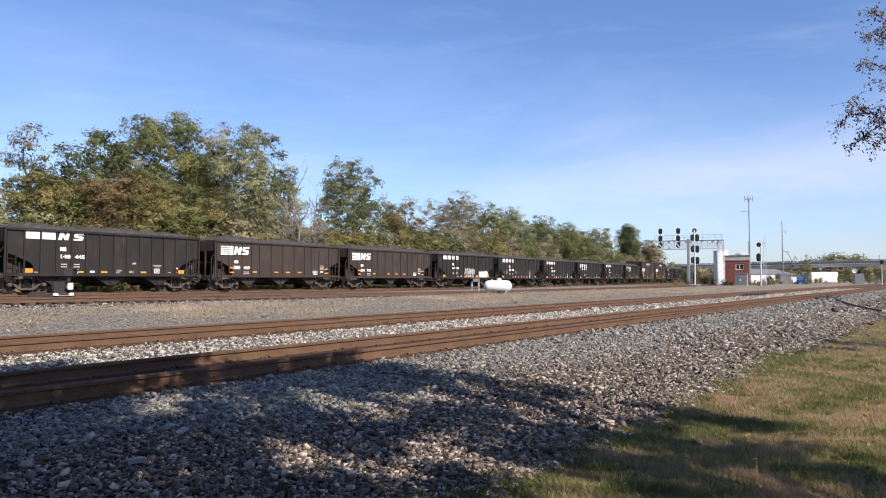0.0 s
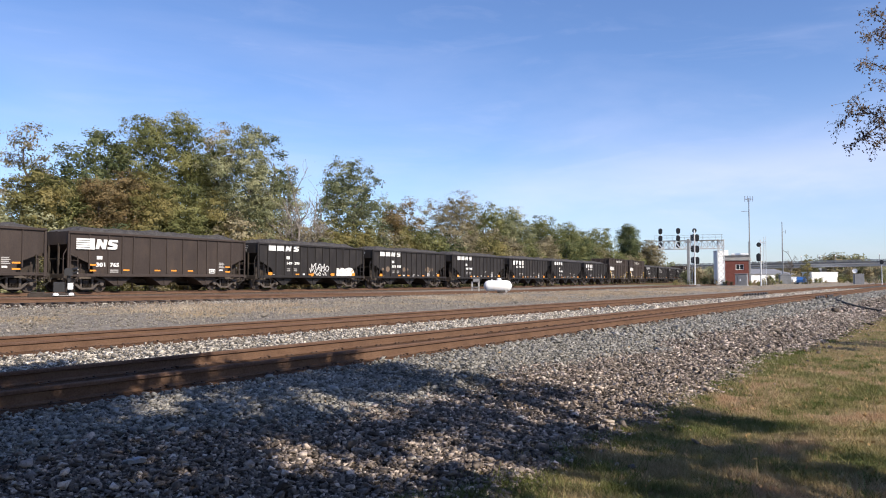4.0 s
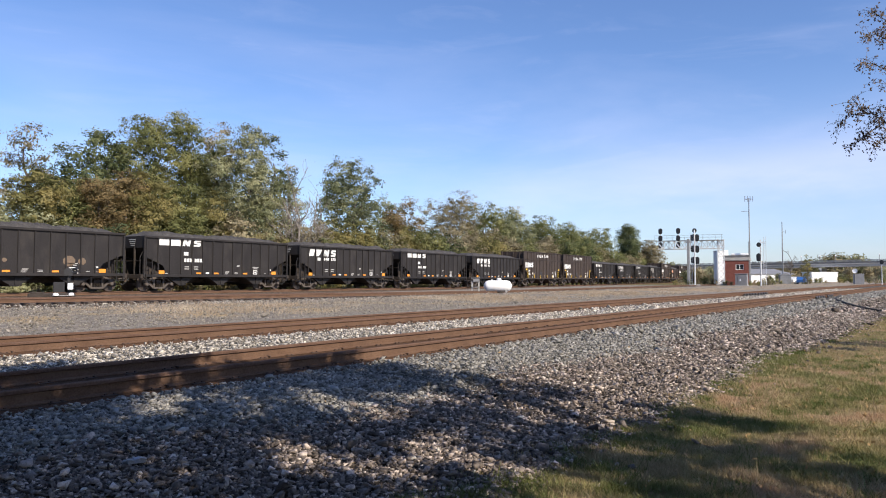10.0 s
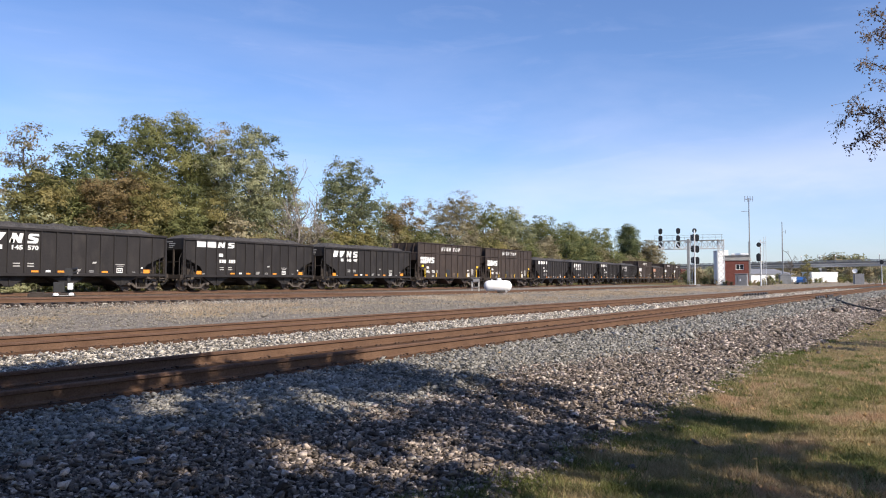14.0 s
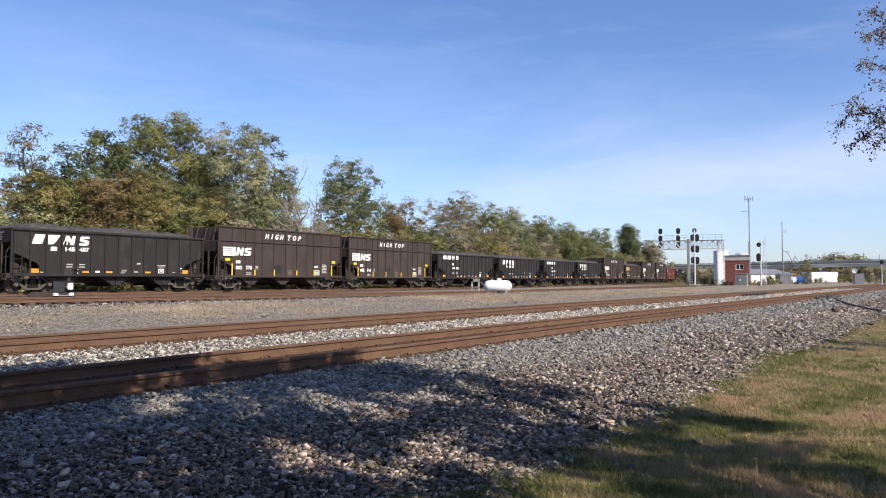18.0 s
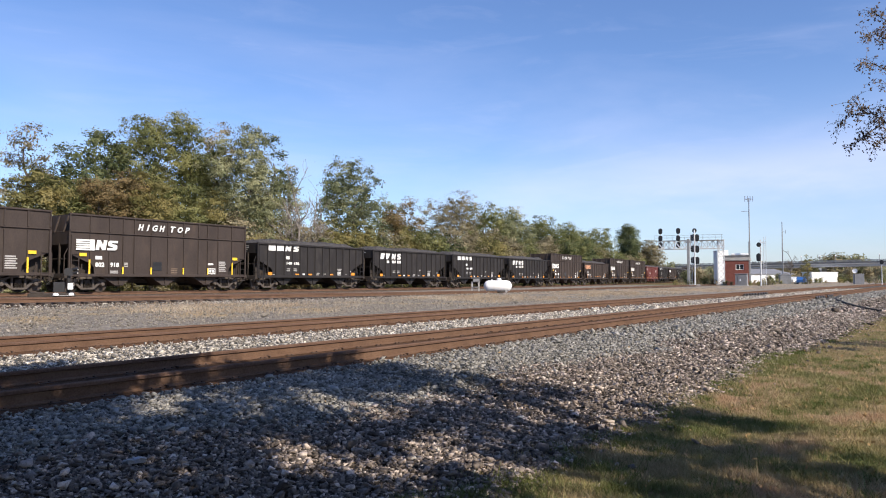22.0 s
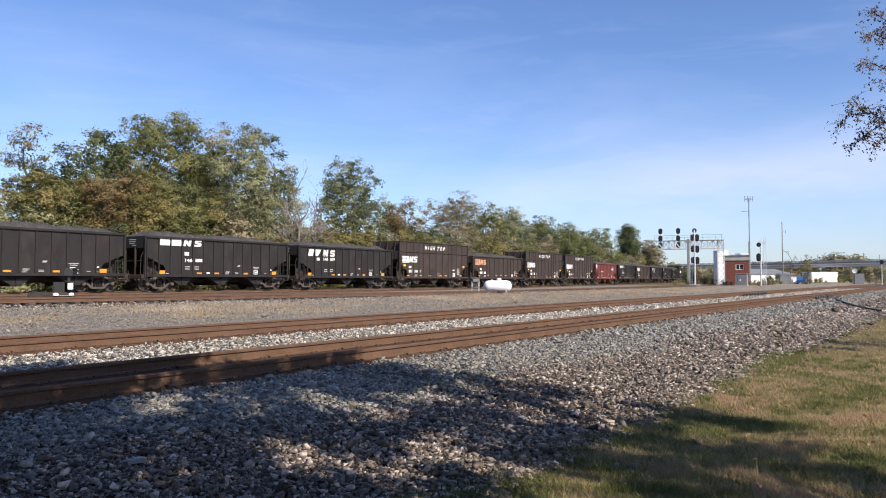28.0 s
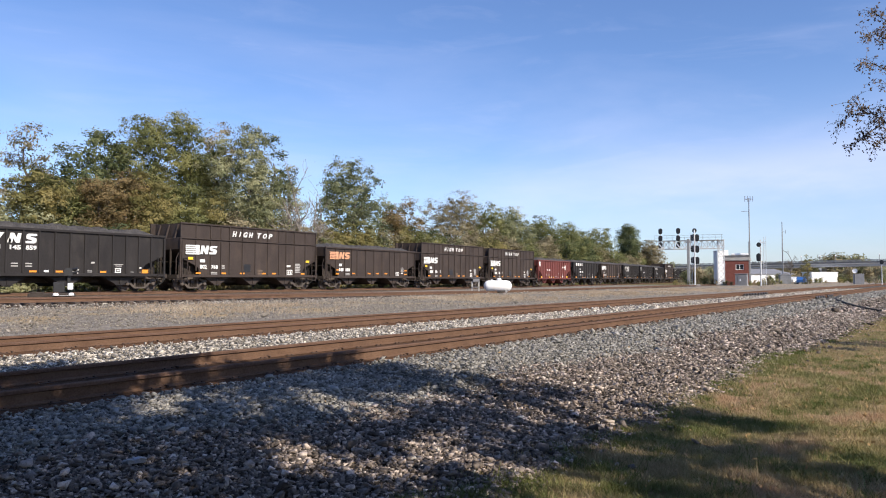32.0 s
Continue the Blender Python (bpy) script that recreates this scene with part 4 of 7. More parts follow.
def side_outline(top):
    h, z = CAR_HALF, SILL_Z
    return [(-h, 2.10), (-h + 0.22, 2.08), (-h + 1.30, 1.62), (-h + 1.46, 1.42), (-h + 1.50, z), (h - 1.50, z), (h - 1.46, 1.42), (h - 1.30, 1.62), (h - 0.22, 2.08), (h, 2.10), (h, top), (-h, top)]


def coal_mesh(seed):
    rng = random.Random(seed)
    nx, ny, sh = 96, 16, Shape()
    ph = [rng.uniform(0, 6.28) for _ in range(4)]
    for i in range(nx + 1):
        for j in range(ny + 1):
            x, y = -CAR_HALF + 0.1 + (2 * CAR_HALF - 0.2) * i / nx, -1.46 + 2.92 * j / ny
            end = min(1, (CAR_HALF - 0.1 - abs(x)) / 1.3)
            rim = min(1, (1.46 - abs(y)) / 0.62)
            lump = 0.03 * math.sin(x * 1.1 + ph[0]) + 0.02 * math.sin(x * 2.6 + y + ph[1]) + 0.015 * math.sin(x * 5.1 - y * 2 + ph[2])
            lump += 0.05 * noise.noise(Vector((x * 1.3, y * 1.3, seed * 3.1))) + 0.06 * noise.noise(Vector((x * 6, y * 6, seed)))
            sh.v.append((x, y, RIM_Z - 0.13 + (0.43 + lump) * (rim ** 0.7) * (0.25 + 0.75 * max(end, 0) ** 0.8) + lump * 0.25))
    for i in range(nx):
        for j in range(ny):
            a = i * (ny + 1) + j
            sh.f.append((a, a + ny + 1, a + ny + 2, a + 1))
    return sh.mesh("coal_load", COAL)


COAL_LOADS = {}
for kind_ in ("black", "brown"):
    CAR_HALF = HALVES[kind_]
    COAL_LOADS[kind_] = [coal_mesh(k) for k in range(4)]


def set_length(kind):
    global CAR_HALF
    CAR_HALF = HALVES[kind]


def build_car(kind, paint, label):
    set_length(kind)
    tall = kind == "tall"
    stakes = [0.84 * k for k in range(-6, 7)] if kind in ("black", "red") else [-5.09, -3.92, -3.05, -2.32, -1.18, 0.0, 1.18, 2.32, 3.05, 3.92, 5.09]
    car = thing("coal_hopper_car", label, "freight car")
    top = RIM_Z
    for sy in (-1, 1):
        part("side_sheet", Shape().prism(side_outline(top - 0.05), sy * SHEET_Y - 0.012, sy * SHEET_Y + 0.012), paint, car)
        part("top_chord", Shape().box((0, sy * (1.53 if tall else 1.545), top - (0.03 if tall else 0.07)), (2 * CAR_HALF + 0.06, 0.13, 0.06 if tall else 0.14), bev=0.02), paint, car)
        part("side_sill", Shape().box((0, sy * 1.545, SILL_Z + 0.02), (2 * CAR_HALF - 0.2, 0.12, 0.17), bev=0.015), paint, car)
    zmid, zlen = (SILL_Z + 0.10 + top - 0.14) / 2, top - 0.14 - SILL_Z - 0.10
    stake = Shape().box((0, 0, 0), (0.075, 0.085, zlen), bev=0.012).mesh("stake", paint)
    corner = Shape().box((0, 0, 0), (0.10, 0.10, top - 0.9), bev=0.012).mesh("corner_post", paint)
    for sy in (-1, 1):
        for x in stakes:
            lift = max(0, (abs(x) - 4.75) * 0.73)
            part("stake", stake, paint, car, at=Matrix.Translation((x, sy * 1.545, zmid + lift / 2)) @ Matrix.Diagonal((1, 1, (zlen - lift) / zlen, 1)))
        for sx in (-1, 1):
            part("corner_post", corner, paint, car, at=pose(sx * (CAR_HALF - 0.02), sy * 1.53, (top + 0.82) / 2))
    if tall:
        zt = (top + TALL_Z) / 2
        upper = Shape().box((0, 0, 0), (0.07, 0.08, TALL_Z - top - 0.10), bev=0.012).mesh("upper_stake", paint)
        for sy in (-1, 1):
            part("extension_sheet", Shape().box((0, sy * SHEET_Y, zt), (2 * CAR_HALF, 0.024, TALL_Z - top)), paint, car)
            part("extension_chord", Shape().box((0, sy * 1.54, TALL_Z - 0.05), (2 * CAR_HALF + 0.05, 0.11, 0.10), bev=0.015), paint, car)
            for x in stakes + [-CAR_HALF + 0.03, CAR_HALF - 0.03]:
                part("upper_stake", upper, paint, car, at=pose(x, sy * 1.54, zt - 0.01))
        for sx in (-1, 1):
            part("extension_end", Shape().box((sx * (CAR_HALF - 0.35), 0, zt), (0.03, 2.95, TALL_Z - top - 0.06)), paint, car)
            for y in (-0.9, 0, 0.9):
                part("end_brace", Shape().beam((sx * (CAR_HALF - 0.02), y, top - 0.05), (sx * (CAR_HALF - 0.30), y, TALL_Z - 0.1), 0.08), paint, car)
    for sx in (-1, 1):
        end = Shape().box((sx * (CAR_HALF - 0.05), 0, 3.05), (0.03, 2.98, 0.72))
        end.prism([(sx * (CAR_HALF - 0.05), 2.70), (sx * (CAR_HALF - 0.09), 2.72), (sx * 3.55, 0.92), (sx * 3.55, 0.88)], -1.49, 1.49)
        part("end_slope_sheet", end, paint, car)
        web = [(sx * (CAR_HALF - 0.30), 0.98), (sx * (CAR_HALF - 0.30), 2.50), (sx * 3.70, 0.98)]
        part("end_web", Shape().prism(web, 0.93, 0.97), UNDERFRAME, car)
        part("end_web", Shape().prism(web, -0.97, -0.93), UNDERFRAME, car)
        frame_ = Shape().box((sx * (CAR_HALF + 0.10), 0, 0.93), (0.22, 3.05, 0.26), bev=0.02)
        frame_.beam((sx * (CAR_HALF - 0.05), -0.5, 1.0), (sx * (CAR_HALF - 0.05), -0.5, 2.75), 0.09).beam((sx * (CAR_HALF - 0.05), 0.5, 1.0), (sx * (CAR_HALF - 0.05), 0.5, 2.75), 0.09)
        frame_.beam((sx * (CAR_HALF - 0.1), -1.45, 1.9), (sx * (CAR_HALF - 0.1), 1.45, 1.9), 0.06)
        part("end_frame", frame_, UNDERFRAME, car)
        part("draft_gear", Shape().box((sx * (CAR_HALF - 0.8), 0, 0.88), (2.2, 0.36, 0.34), bev=0.02), UNDERFRAME, car)
        cp = Shape().box((sx * (CAR_HALF + 0.42), 0, 0.86), (0.56, 0.16, 0.18), bev=0.03).box((sx * (CAR_HALF + 0.66), 0.05, 0.86), (0.20, 0.30, 0.28), bev=0.05)
        part("coupler", cp, TRUCK_STEEL, car)
        hose = Shape().tube([(sx * (CAR_HALF + 0.2), -0.35, 0.85), (sx * (CAR_HALF + 0.38), -0.33, 0.60), (sx * (CAR_HALF + 0.55), -0.25, 0.42), (sx * (CAR_HALF + 0.74), -0.2, 0.45)], 0.028, 6)
        part("air_hose", hose, RUBBER, car)
        for sy in (-1, 1):
            lad = Shape()
            for u in (0.10, 0.52):
                lad.beam((sx * (CAR_HALF - u), sy * 1.60, 0.62), (sx * (CAR_HALF - u), sy * 1.60, 2.05 if u > 0.3 else top - 0.2), 0.045)
            for k in range(4 if not tall else 5):
                lad.beam((sx * (CAR_HALF - 0.10), sy * 1.61, 0.66 + 0.38 * k), (sx * (CAR_HALF - 0.52), sy * 1.61, 0.66 + 0.38 * k), 0.028)
            part("ladder", lad, paint, car)
            gr = Shape().beam((sx * (CAR_HALF + 0.16), sy * 1.35, 1.0), (sx * (CAR_HALF + 0.16), sy * 1.35, 2.1), 0.04)
            gr.beam((sx * (CAR_HALF + 0.16), sy * 1.35, 2.1), (sx * (CAR_HALF - 0.05), sy * 1.35, 2.5), 0.04)
            part("grab_rail", gr, paint, car)
            part("platform_post", Shape().beam((sx * (CAR_HALF - 0.75), sy * 1.5, 1.0), (sx * (CAR_HALF - 0.75), sy * 1.5, 1.62), 0.05), paint, car)
    if tall:
        part("inspection_hatch", Shape().box((-0.73, -1.52, 1.54), (0.62, 0.03, 0.54), bev=0.01), BLACK_PAINT, car)
    for x in (-3.15, 0.0, 3.15):
        bay = Shape().prism([(x - 1.22, 1.0), (x + 1.22, 1.0), (x + 0.24, 0.42), (x + 0.18, 0.35), (x - 0.18, 0.35), (x - 0.24, 0.42)], -1.28, 1.28)
        bay.beam((x - 0.3, -1.31, 0.42), (x + 0.3, -1.31, 0.42), 0.05)
        bay.beam((x, -1.31, 0.42), (x, -1.31, 0.95), 0.05)
        part("hopper_bay", bay, paint, car)
    part("centre_sill", Shape().box((0, 0, 0.76), (2 * CAR_HALF - 3.6, 0.5, 0.46), bev=0.02).box((0, 0, 0.82), (2 * CAR_HALF - 1.2, 0.34, 0.30)), UNDERFRAME, car)
    part("brake_pipe", Shape().tube([(-5.4, -0.6, 0.78), (-2, -0.62, 0.72), (2, -0.62, 0.74), (5.4, -0.6, 0.78)], 0.03, 6), UNDERFRAME, car)
    part("brake_cylinder", Shape().lathe([(0.16, -0.25), (0.16, 0.22), (0.06, 0.28)], 12, Matrix.Translation((4.3, 0.6, 1.25)) @ pose(0, 0, 0, 0, 90)), UNDERFRAME, car)
    for x in (TRUCK_X - CAR_HALF, CAR_HALF - TRUCK_X):
        add_truck(car, x)
    return car


def plate(car, name, d0, d1, z0, z1, mat, slant=0.0, y=None, corner=0.0, shift=0.0):
    """A painted mark on the near side, d0 to d1 metres from the car's leading end."""
    y = y or -(SHEET_Y + 0.017)
    a, b = -CAR_HALF + d0 + shift, -CAR_HALF + d1 + shift
    if corner:
        c, u = corner, min(corner, (z1 - z0) * 0.45)
        out = [(a + c, z0), (b - c, z0), (b, z0 + u), (b, z1 - u), (b - c, z1), (a + c, z1), (a, z1 - u), (a, z0 + u)]
    else:
        out = [(a, z0), (b, z0), (b + slant, z1), (a + slant, z1)]
    return part(name, Shape().prism(out, y - 0.004, y), mat, car)


def words(car, name, text, d0, z0, tall, width, mat, lean=0.0, y=None, gap=1.0):
    """Lettering from the built-in font, set to a given height and width."""
    cu = bpy.data.curves.new(name, "FONT")
    cu.body, cu.size, cu.extrude, cu.resolution_u, cu.shear, cu.offset, cu.space_character = text, 1.0, 0.004, 2, lean, 0.038, gap
    tmp = new(name, cu)
    me = bpy.data.meshes.new_from_object(tmp.evaluated_get(bpy.context.evaluated_depsgraph_get()))
    bpy.data.objects.remove(tmp)
    co = np.zeros(len(me.vertices) * 3)
    me.vertices.foreach_get("co", co)
    co = co.reshape(-1, 3)
    co[:, :2] -= co[:, :2].min(0)
    co[:, 0] *= width / co[:, 0].max()
    co[:, 1] *= tall / co[:, 1].max()
    y = y or -(SHEET_Y + 0.020)
    me.vertices.foreach_set("co", np.stack([co[:, 0] - CAR_HALF + d0, y - co[:, 2], co[:, 1] + z0], -1).ravel())
    me.update()
    me.materials.clear()
    me.materials.append(mat)
    return part(name, me, mat, car)


def small_marks(car, rng, hue):
    """Reflectors and data stencils low on the side."""
    for d, w in ((3.84, 0.38), (5.24, 0.40), (7.78, 0.38)):
        plate(car, "reflector", d, d + w, 1.10, 1.20, hue)
    plate(car, "reflector", 1.04, 1.44, 1.09, 1.31, hue)
    plate(car, "stencil_bar", 1.48, 1.70, 1.10, 1.14, FADED_MARK)
    plate(car, "reflector", 10.46, 10.88, 1.09, 1.31, hue)
    plate(car, "stencil_panel", 10.24, 10.42, 1.37, 1.45, WHITE_MARK)
    plate(car, "stencil_bar", 10.26, 10.40, 1.12, 1.18, RUST_PATCH)
    plate(car, "stencil_panel", 4.60, 4.86, 1.11, 1.22, WHITE_MARK)
    for k in range(2):
        plate(car, "stencil_bar", 2.92, 3.26, 1.39 + 0.14 * k, 1.45 + 0.14 * k, FADED_MARK)
        plate(car, "stencil_bar", 3.64, 3.98, 1.39 + 0.14 * k, 1.45 + 0.14 * k, FADED_MARK)
        plate(car, "stencil_bar", 8.62 + 0.08 * k, 9.22 - 0.08 * k, 1.57 - 0.09 * k, 1.61 - 0.09 * k, FADED_MARK)
    for k in range(4):
        plate(car, "stencil_bar", 6.16 + 0.02 * k, 6.56 - 0.05 * (3 - k), 1.09 + 0.055 * k, 1.12 + 0.055 * k, FADED_MARK)
    for k in range(2):
        plate(car, "stencil_bar", 7.02, 7.30, 1.12 + 0.07 * k, 1.155 + 0.07 * k, FADED_MARK)
    plate(car, "stencil_bar", 9.70, 9.92, 1.14, 1.17, FADED_MARK)
    plate(car, "stencil_panel", 8.70, 9.08, 1.10, 1.38, WHITE_MARK)
    plate(car, "stencil_centre", 8.75, 9.03, 1.15, 1.33, BLACK_PAINT, y=-(SHEET_Y + 0.023))
    plate(car, "stencil_glyph", 8.80, 8.88, 1.19, 1.28, WHITE_MARK, y=-(SHEET_Y + 0.029))
    plate(car, "stencil_glyph", 8.91, 8.98, 1.19, 1.29, WHITE_MARK, y=-(SHEET_Y + 0.029))
    if rng.random() < 0.5:
        plate(car, "stencil_bar", 7.20, 7.42, 1.62, 1.72, FADED_MARK, slant=0.06)
    # faded stencils on the leading end panel
    for k in range(4):
        y0 = 0.4 - 0.3 * rng.random()
        me = Shape().box((-CAR_HALF + 0.045 - 0.035, y0 - 0.5, 3.2 - 0.12 * k), (0.006, 0.7 - 0.1 * k, 0.05))
        part("end_stencil", me, FADED_MARK, car)


def brown_marks(car):
    """Reflectors and data stencils of the long brown-black cars."""
    for d in (3.34, 5.44, 6.63, 7.88):
        plate(car, "reflector", d, d + 0.40, 1.24, 1.33, ORANGE_MARK)
    for d, w in ((1.28, 0.38), (10.90, 0.42)):
        for z in (1.20, 1.52):
            plate(car, "reflector", d, d + w, z, z + 0.09, ORANGE_MARK)
    plate(car, "stencil_panel", 9.55, 10.05, 1.13, 1.42, WHITE_MARK)
    plate(car, "stencil_centre", 9.60, 10.00, 1.18, 1.37, BROWN_CAR, y=-(SHEET_Y + 0.023))
    plate(car, "stencil_glyph", 9.66, 9.78, 1.22, 1.33, WHITE_MARK, y=-(SHEET_Y + 0.029))
    plate(car, "stencil_glyph", 9.82, 9.94, 1.22, 1.33, WHITE_MARK, y=-(SHEET_Y + 0.029))
    for k in range(4):
        plate(car, "stencil_bar", 10.36, 10.82 - 0.06 * (k % 2), 1.50 + 0.10 * k, 1.55 + 0.10 * k, FADED_MARK)
    plate(car, "stencil_bar", 10.40, 10.68, 1.30, 1.40, WHITE_MARK)
    for k in range(2):
        plate(car, "stencil_bar", 2.50, 3.02, 1.14 + 0.11 * k, 1.20 + 0.11 * k, FADED_MARK)


def number(car, a, b, d, z, tall=0.22, gap=0.80):
    for text, off in ((a, 0.0), (b, gap)):
        if text:
            words(car, "car_number", text, d + off, z, tall, 0.56, WHITE_MARK)


def number_bars(car, d, z, tall=0.22):
    for off in (0.0, 0.20, 0.40, 0.80, 1.00, 1.20):
        plate(car, "number_bar", d + off, d + off + 0.15, z, z + tall, WHITE_MARK)


def letter_blocks(car, d, z0, z1, mat=None, y=None, wide=0.60, step=1.43):
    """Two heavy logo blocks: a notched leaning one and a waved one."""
    mat = mat or WHITE_MARK
    y = y or -(SHEET_Y + 0.017)
    h, x = z1 - z0, -CAR_HALF + d
    u = wide
    out = [(x, z0), (x + 0.33 * u, z0), (x + 0.40 * u, z0 + 0.45 * h), (x + 0.62 * u, z0), (x + 0.93 * u, z0), (x + 1.10 * u, z1), (x + 0.78 * u, z1), (x + 0.70 * u, z0 + 0.55 * h), (x + 0.48 * u, z1), (x + 0.17 * u, z1)]
    part("logo_block", Shape().prism(out, y - 0.004, y), mat, car)
    x += step * u
    out = [(x, z0), (x + 0.75 * u, z0), (x + 0.92 * u, z0 + 0.15 * h), (x + 0.96 * u, z0 + 0.50 * h), (x + 0.80 * u, z0 + 0.60 * h), (x + 0.42 * u, z0 + 0.66 * h), (x + 0.42 * u, z0 + 0.76 * h), (x + 0.98 * u, z0 + 0.76 * h),
           (x + 1.0 * u, z1), (x + 0.25 * u, z1), (x + 0.08 * u, z0 + 0.85 * h), (x + 0.06 * u, z0 + 0.50 * h), (x + 0.22 * u, z0 + 0.40 * h), (x + 0.55 * u, z0 + 0.34 * h), (x + 0.55 * u, z0 + 0.24 * h), (x, z0 + 0.24 * h)]
    part("logo_block", Shape().prism(out, y - 0.004, y), mat, car)


def block_logo(car):
    plate(car, "logo_block", 1.03, 1.76, 2.88, 3.29, WHITE_MARK)
    plate(car, "logo_block", 1.87, 2.60, 2.88, 3.29, WHITE_MARK)
    letter_blocks(car, 2.74, 2.88, 3.29)
    plate(car, "reporting_mark", 2.86, 3.20, 2.28, 2.50, WHITE_MARK)


def slant_logo(car):
    plate(car, "logo_block", 1.04, 1.58, 2.62, 3.13, WHITE_MARK, slant=0.17)
    y = -(SHEET_Y + 0.017)
    for out in ([(1.90, 3.13), (2.56, 3.13), (2.34, 2.80), (2.16, 2.62), (1.90, 2.62)], [(2.68, 2.62), (2.80, 2.90), (2.92, 2.76), (2.88, 2.62)]):
        part("logo_block", Shape().prism([(-CAR_HALF + a, b) for a, b in out], y - 0.004, y), WHITE_MARK, car)
    letter_blocks(car, 2.76, 2.62, 3.13)
    plate(car, "reporting_mark", 2.04, 2.38, 2.27, 2.50, WHITE_MARK)


def striped_logo(car, mat, top=3.00, d=0.36):
    """Bars that run out of a solid block, and two heavy leaning blocks beside them."""
    h, x0, yl = 0.62, d, -(POST_Y + 0.012)
    for k in range(5):
        plate(car, "logo_stripe", x0, x0 + 0.80, top - h + 0.128 * k, top - h + 0.128 * k + 0.095, mat, y=yl)
    plate(car, "logo_block", x0 + 0.80, x0 + 1.08, top - h, top, mat, y=yl)
    letter_blocks(car, x0 + 1.12, top - h + 0.04, top - 0.02, mat, yl, 0.66, 1.10)


def tall_marks(car, upright=True):
    for text, d, w in (("HIGH", 4.16, 1.76), ("TOP", 6.42, 1.36)):
        for k, letter in enumerate(text):
            n = len(text)
            wide = 0.12 if letter == "I" else 0.30
            words(car, "lettering", letter, d + (w - 0.30) * k / (n - 1) + (0.09 if letter == "I" else 0), 3.68, 0.38, wide + 0.10, WHITE_MARK, lean=0.3, y=-(POST_Y + 0.012))
    plate(car, "reporting_mark", 1.55, 1.95, 1.88, 2.08, WHITE_MARK)
    if upright:
        for d, up in ((1.10, 1.86), (3.16, 1.46), (5.04, 1.46), (7.37, 1.46), (9.28, 1.46), (11.33, 1.86)):
            plate(car, "reflector", d, d + 0.10, 1.00, up, YELLOW_MARK, y=-(POST_Y + 0.015))
        for d in (0.56, 11.40):
            plate(car, "reflector", d, d + 0.42, 2.04, 2.22, YELLOW_MARK, y=-(POST_Y + 0.012))
    else:
        for d in (1.22, 3.30, 4.95, 6.95, 7.95, 10.95):
            plate(car, "reflector", d, d + 0.40, 1.12, 1.22, ORANGE_MARK)
        for d in (0.56, 11.40):
            plate(car, "reflector", d, d + 0.38, 2.04, 2.20, YELLOW_MARK, y=-(POST_Y + 0.012))
    for k in range(2):
        plate(car, "stencil_bar", 2.41, 2.95, 1.09 + 0.10 * k, 1.15 + 0.10 * k, FADED_MARK)
    for k in range(3):
        plate(car, "stencil_bar", 3.34, 3.58, 1.49 + 0.09 * k, 1.54 + 0.09 * k, FADED_MARK)
    for k in range(4):
        plate(car, "stencil_bar", 6.56, 7.02, 1.04 + 0.11 * k, 1.10 + 0.11 * k, RUST_PATCH)
    for k in range(6):
        plate(car, "stencil_bar", 10.24, 10.90 - 0.08 * (k % 2), 1.26 + 0.12 * k, 1.33 + 0.12 * k, FADED_MARK)
    plate(car, "stencil_panel", 9.42, 10.02, 1.08, 1.46, WHITE_MARK)
    plate(car, "stencil_centre", 9.48, 9.96, 1.14, 1.40, BROWN_CAR, y=-(SHEET_Y + 0.023))
    for d in (9.53, 9.75):
        plate(car, "stencil_glyph", d, d + 0.15, 1.19, 1.35, WHITE_MARK, y=-(SHEET_Y + 0.029))
    plate(car, "stencil_bar", 9.40, 9.86, 1.68, 1.80, WHITE_MARK, corner=0.04)


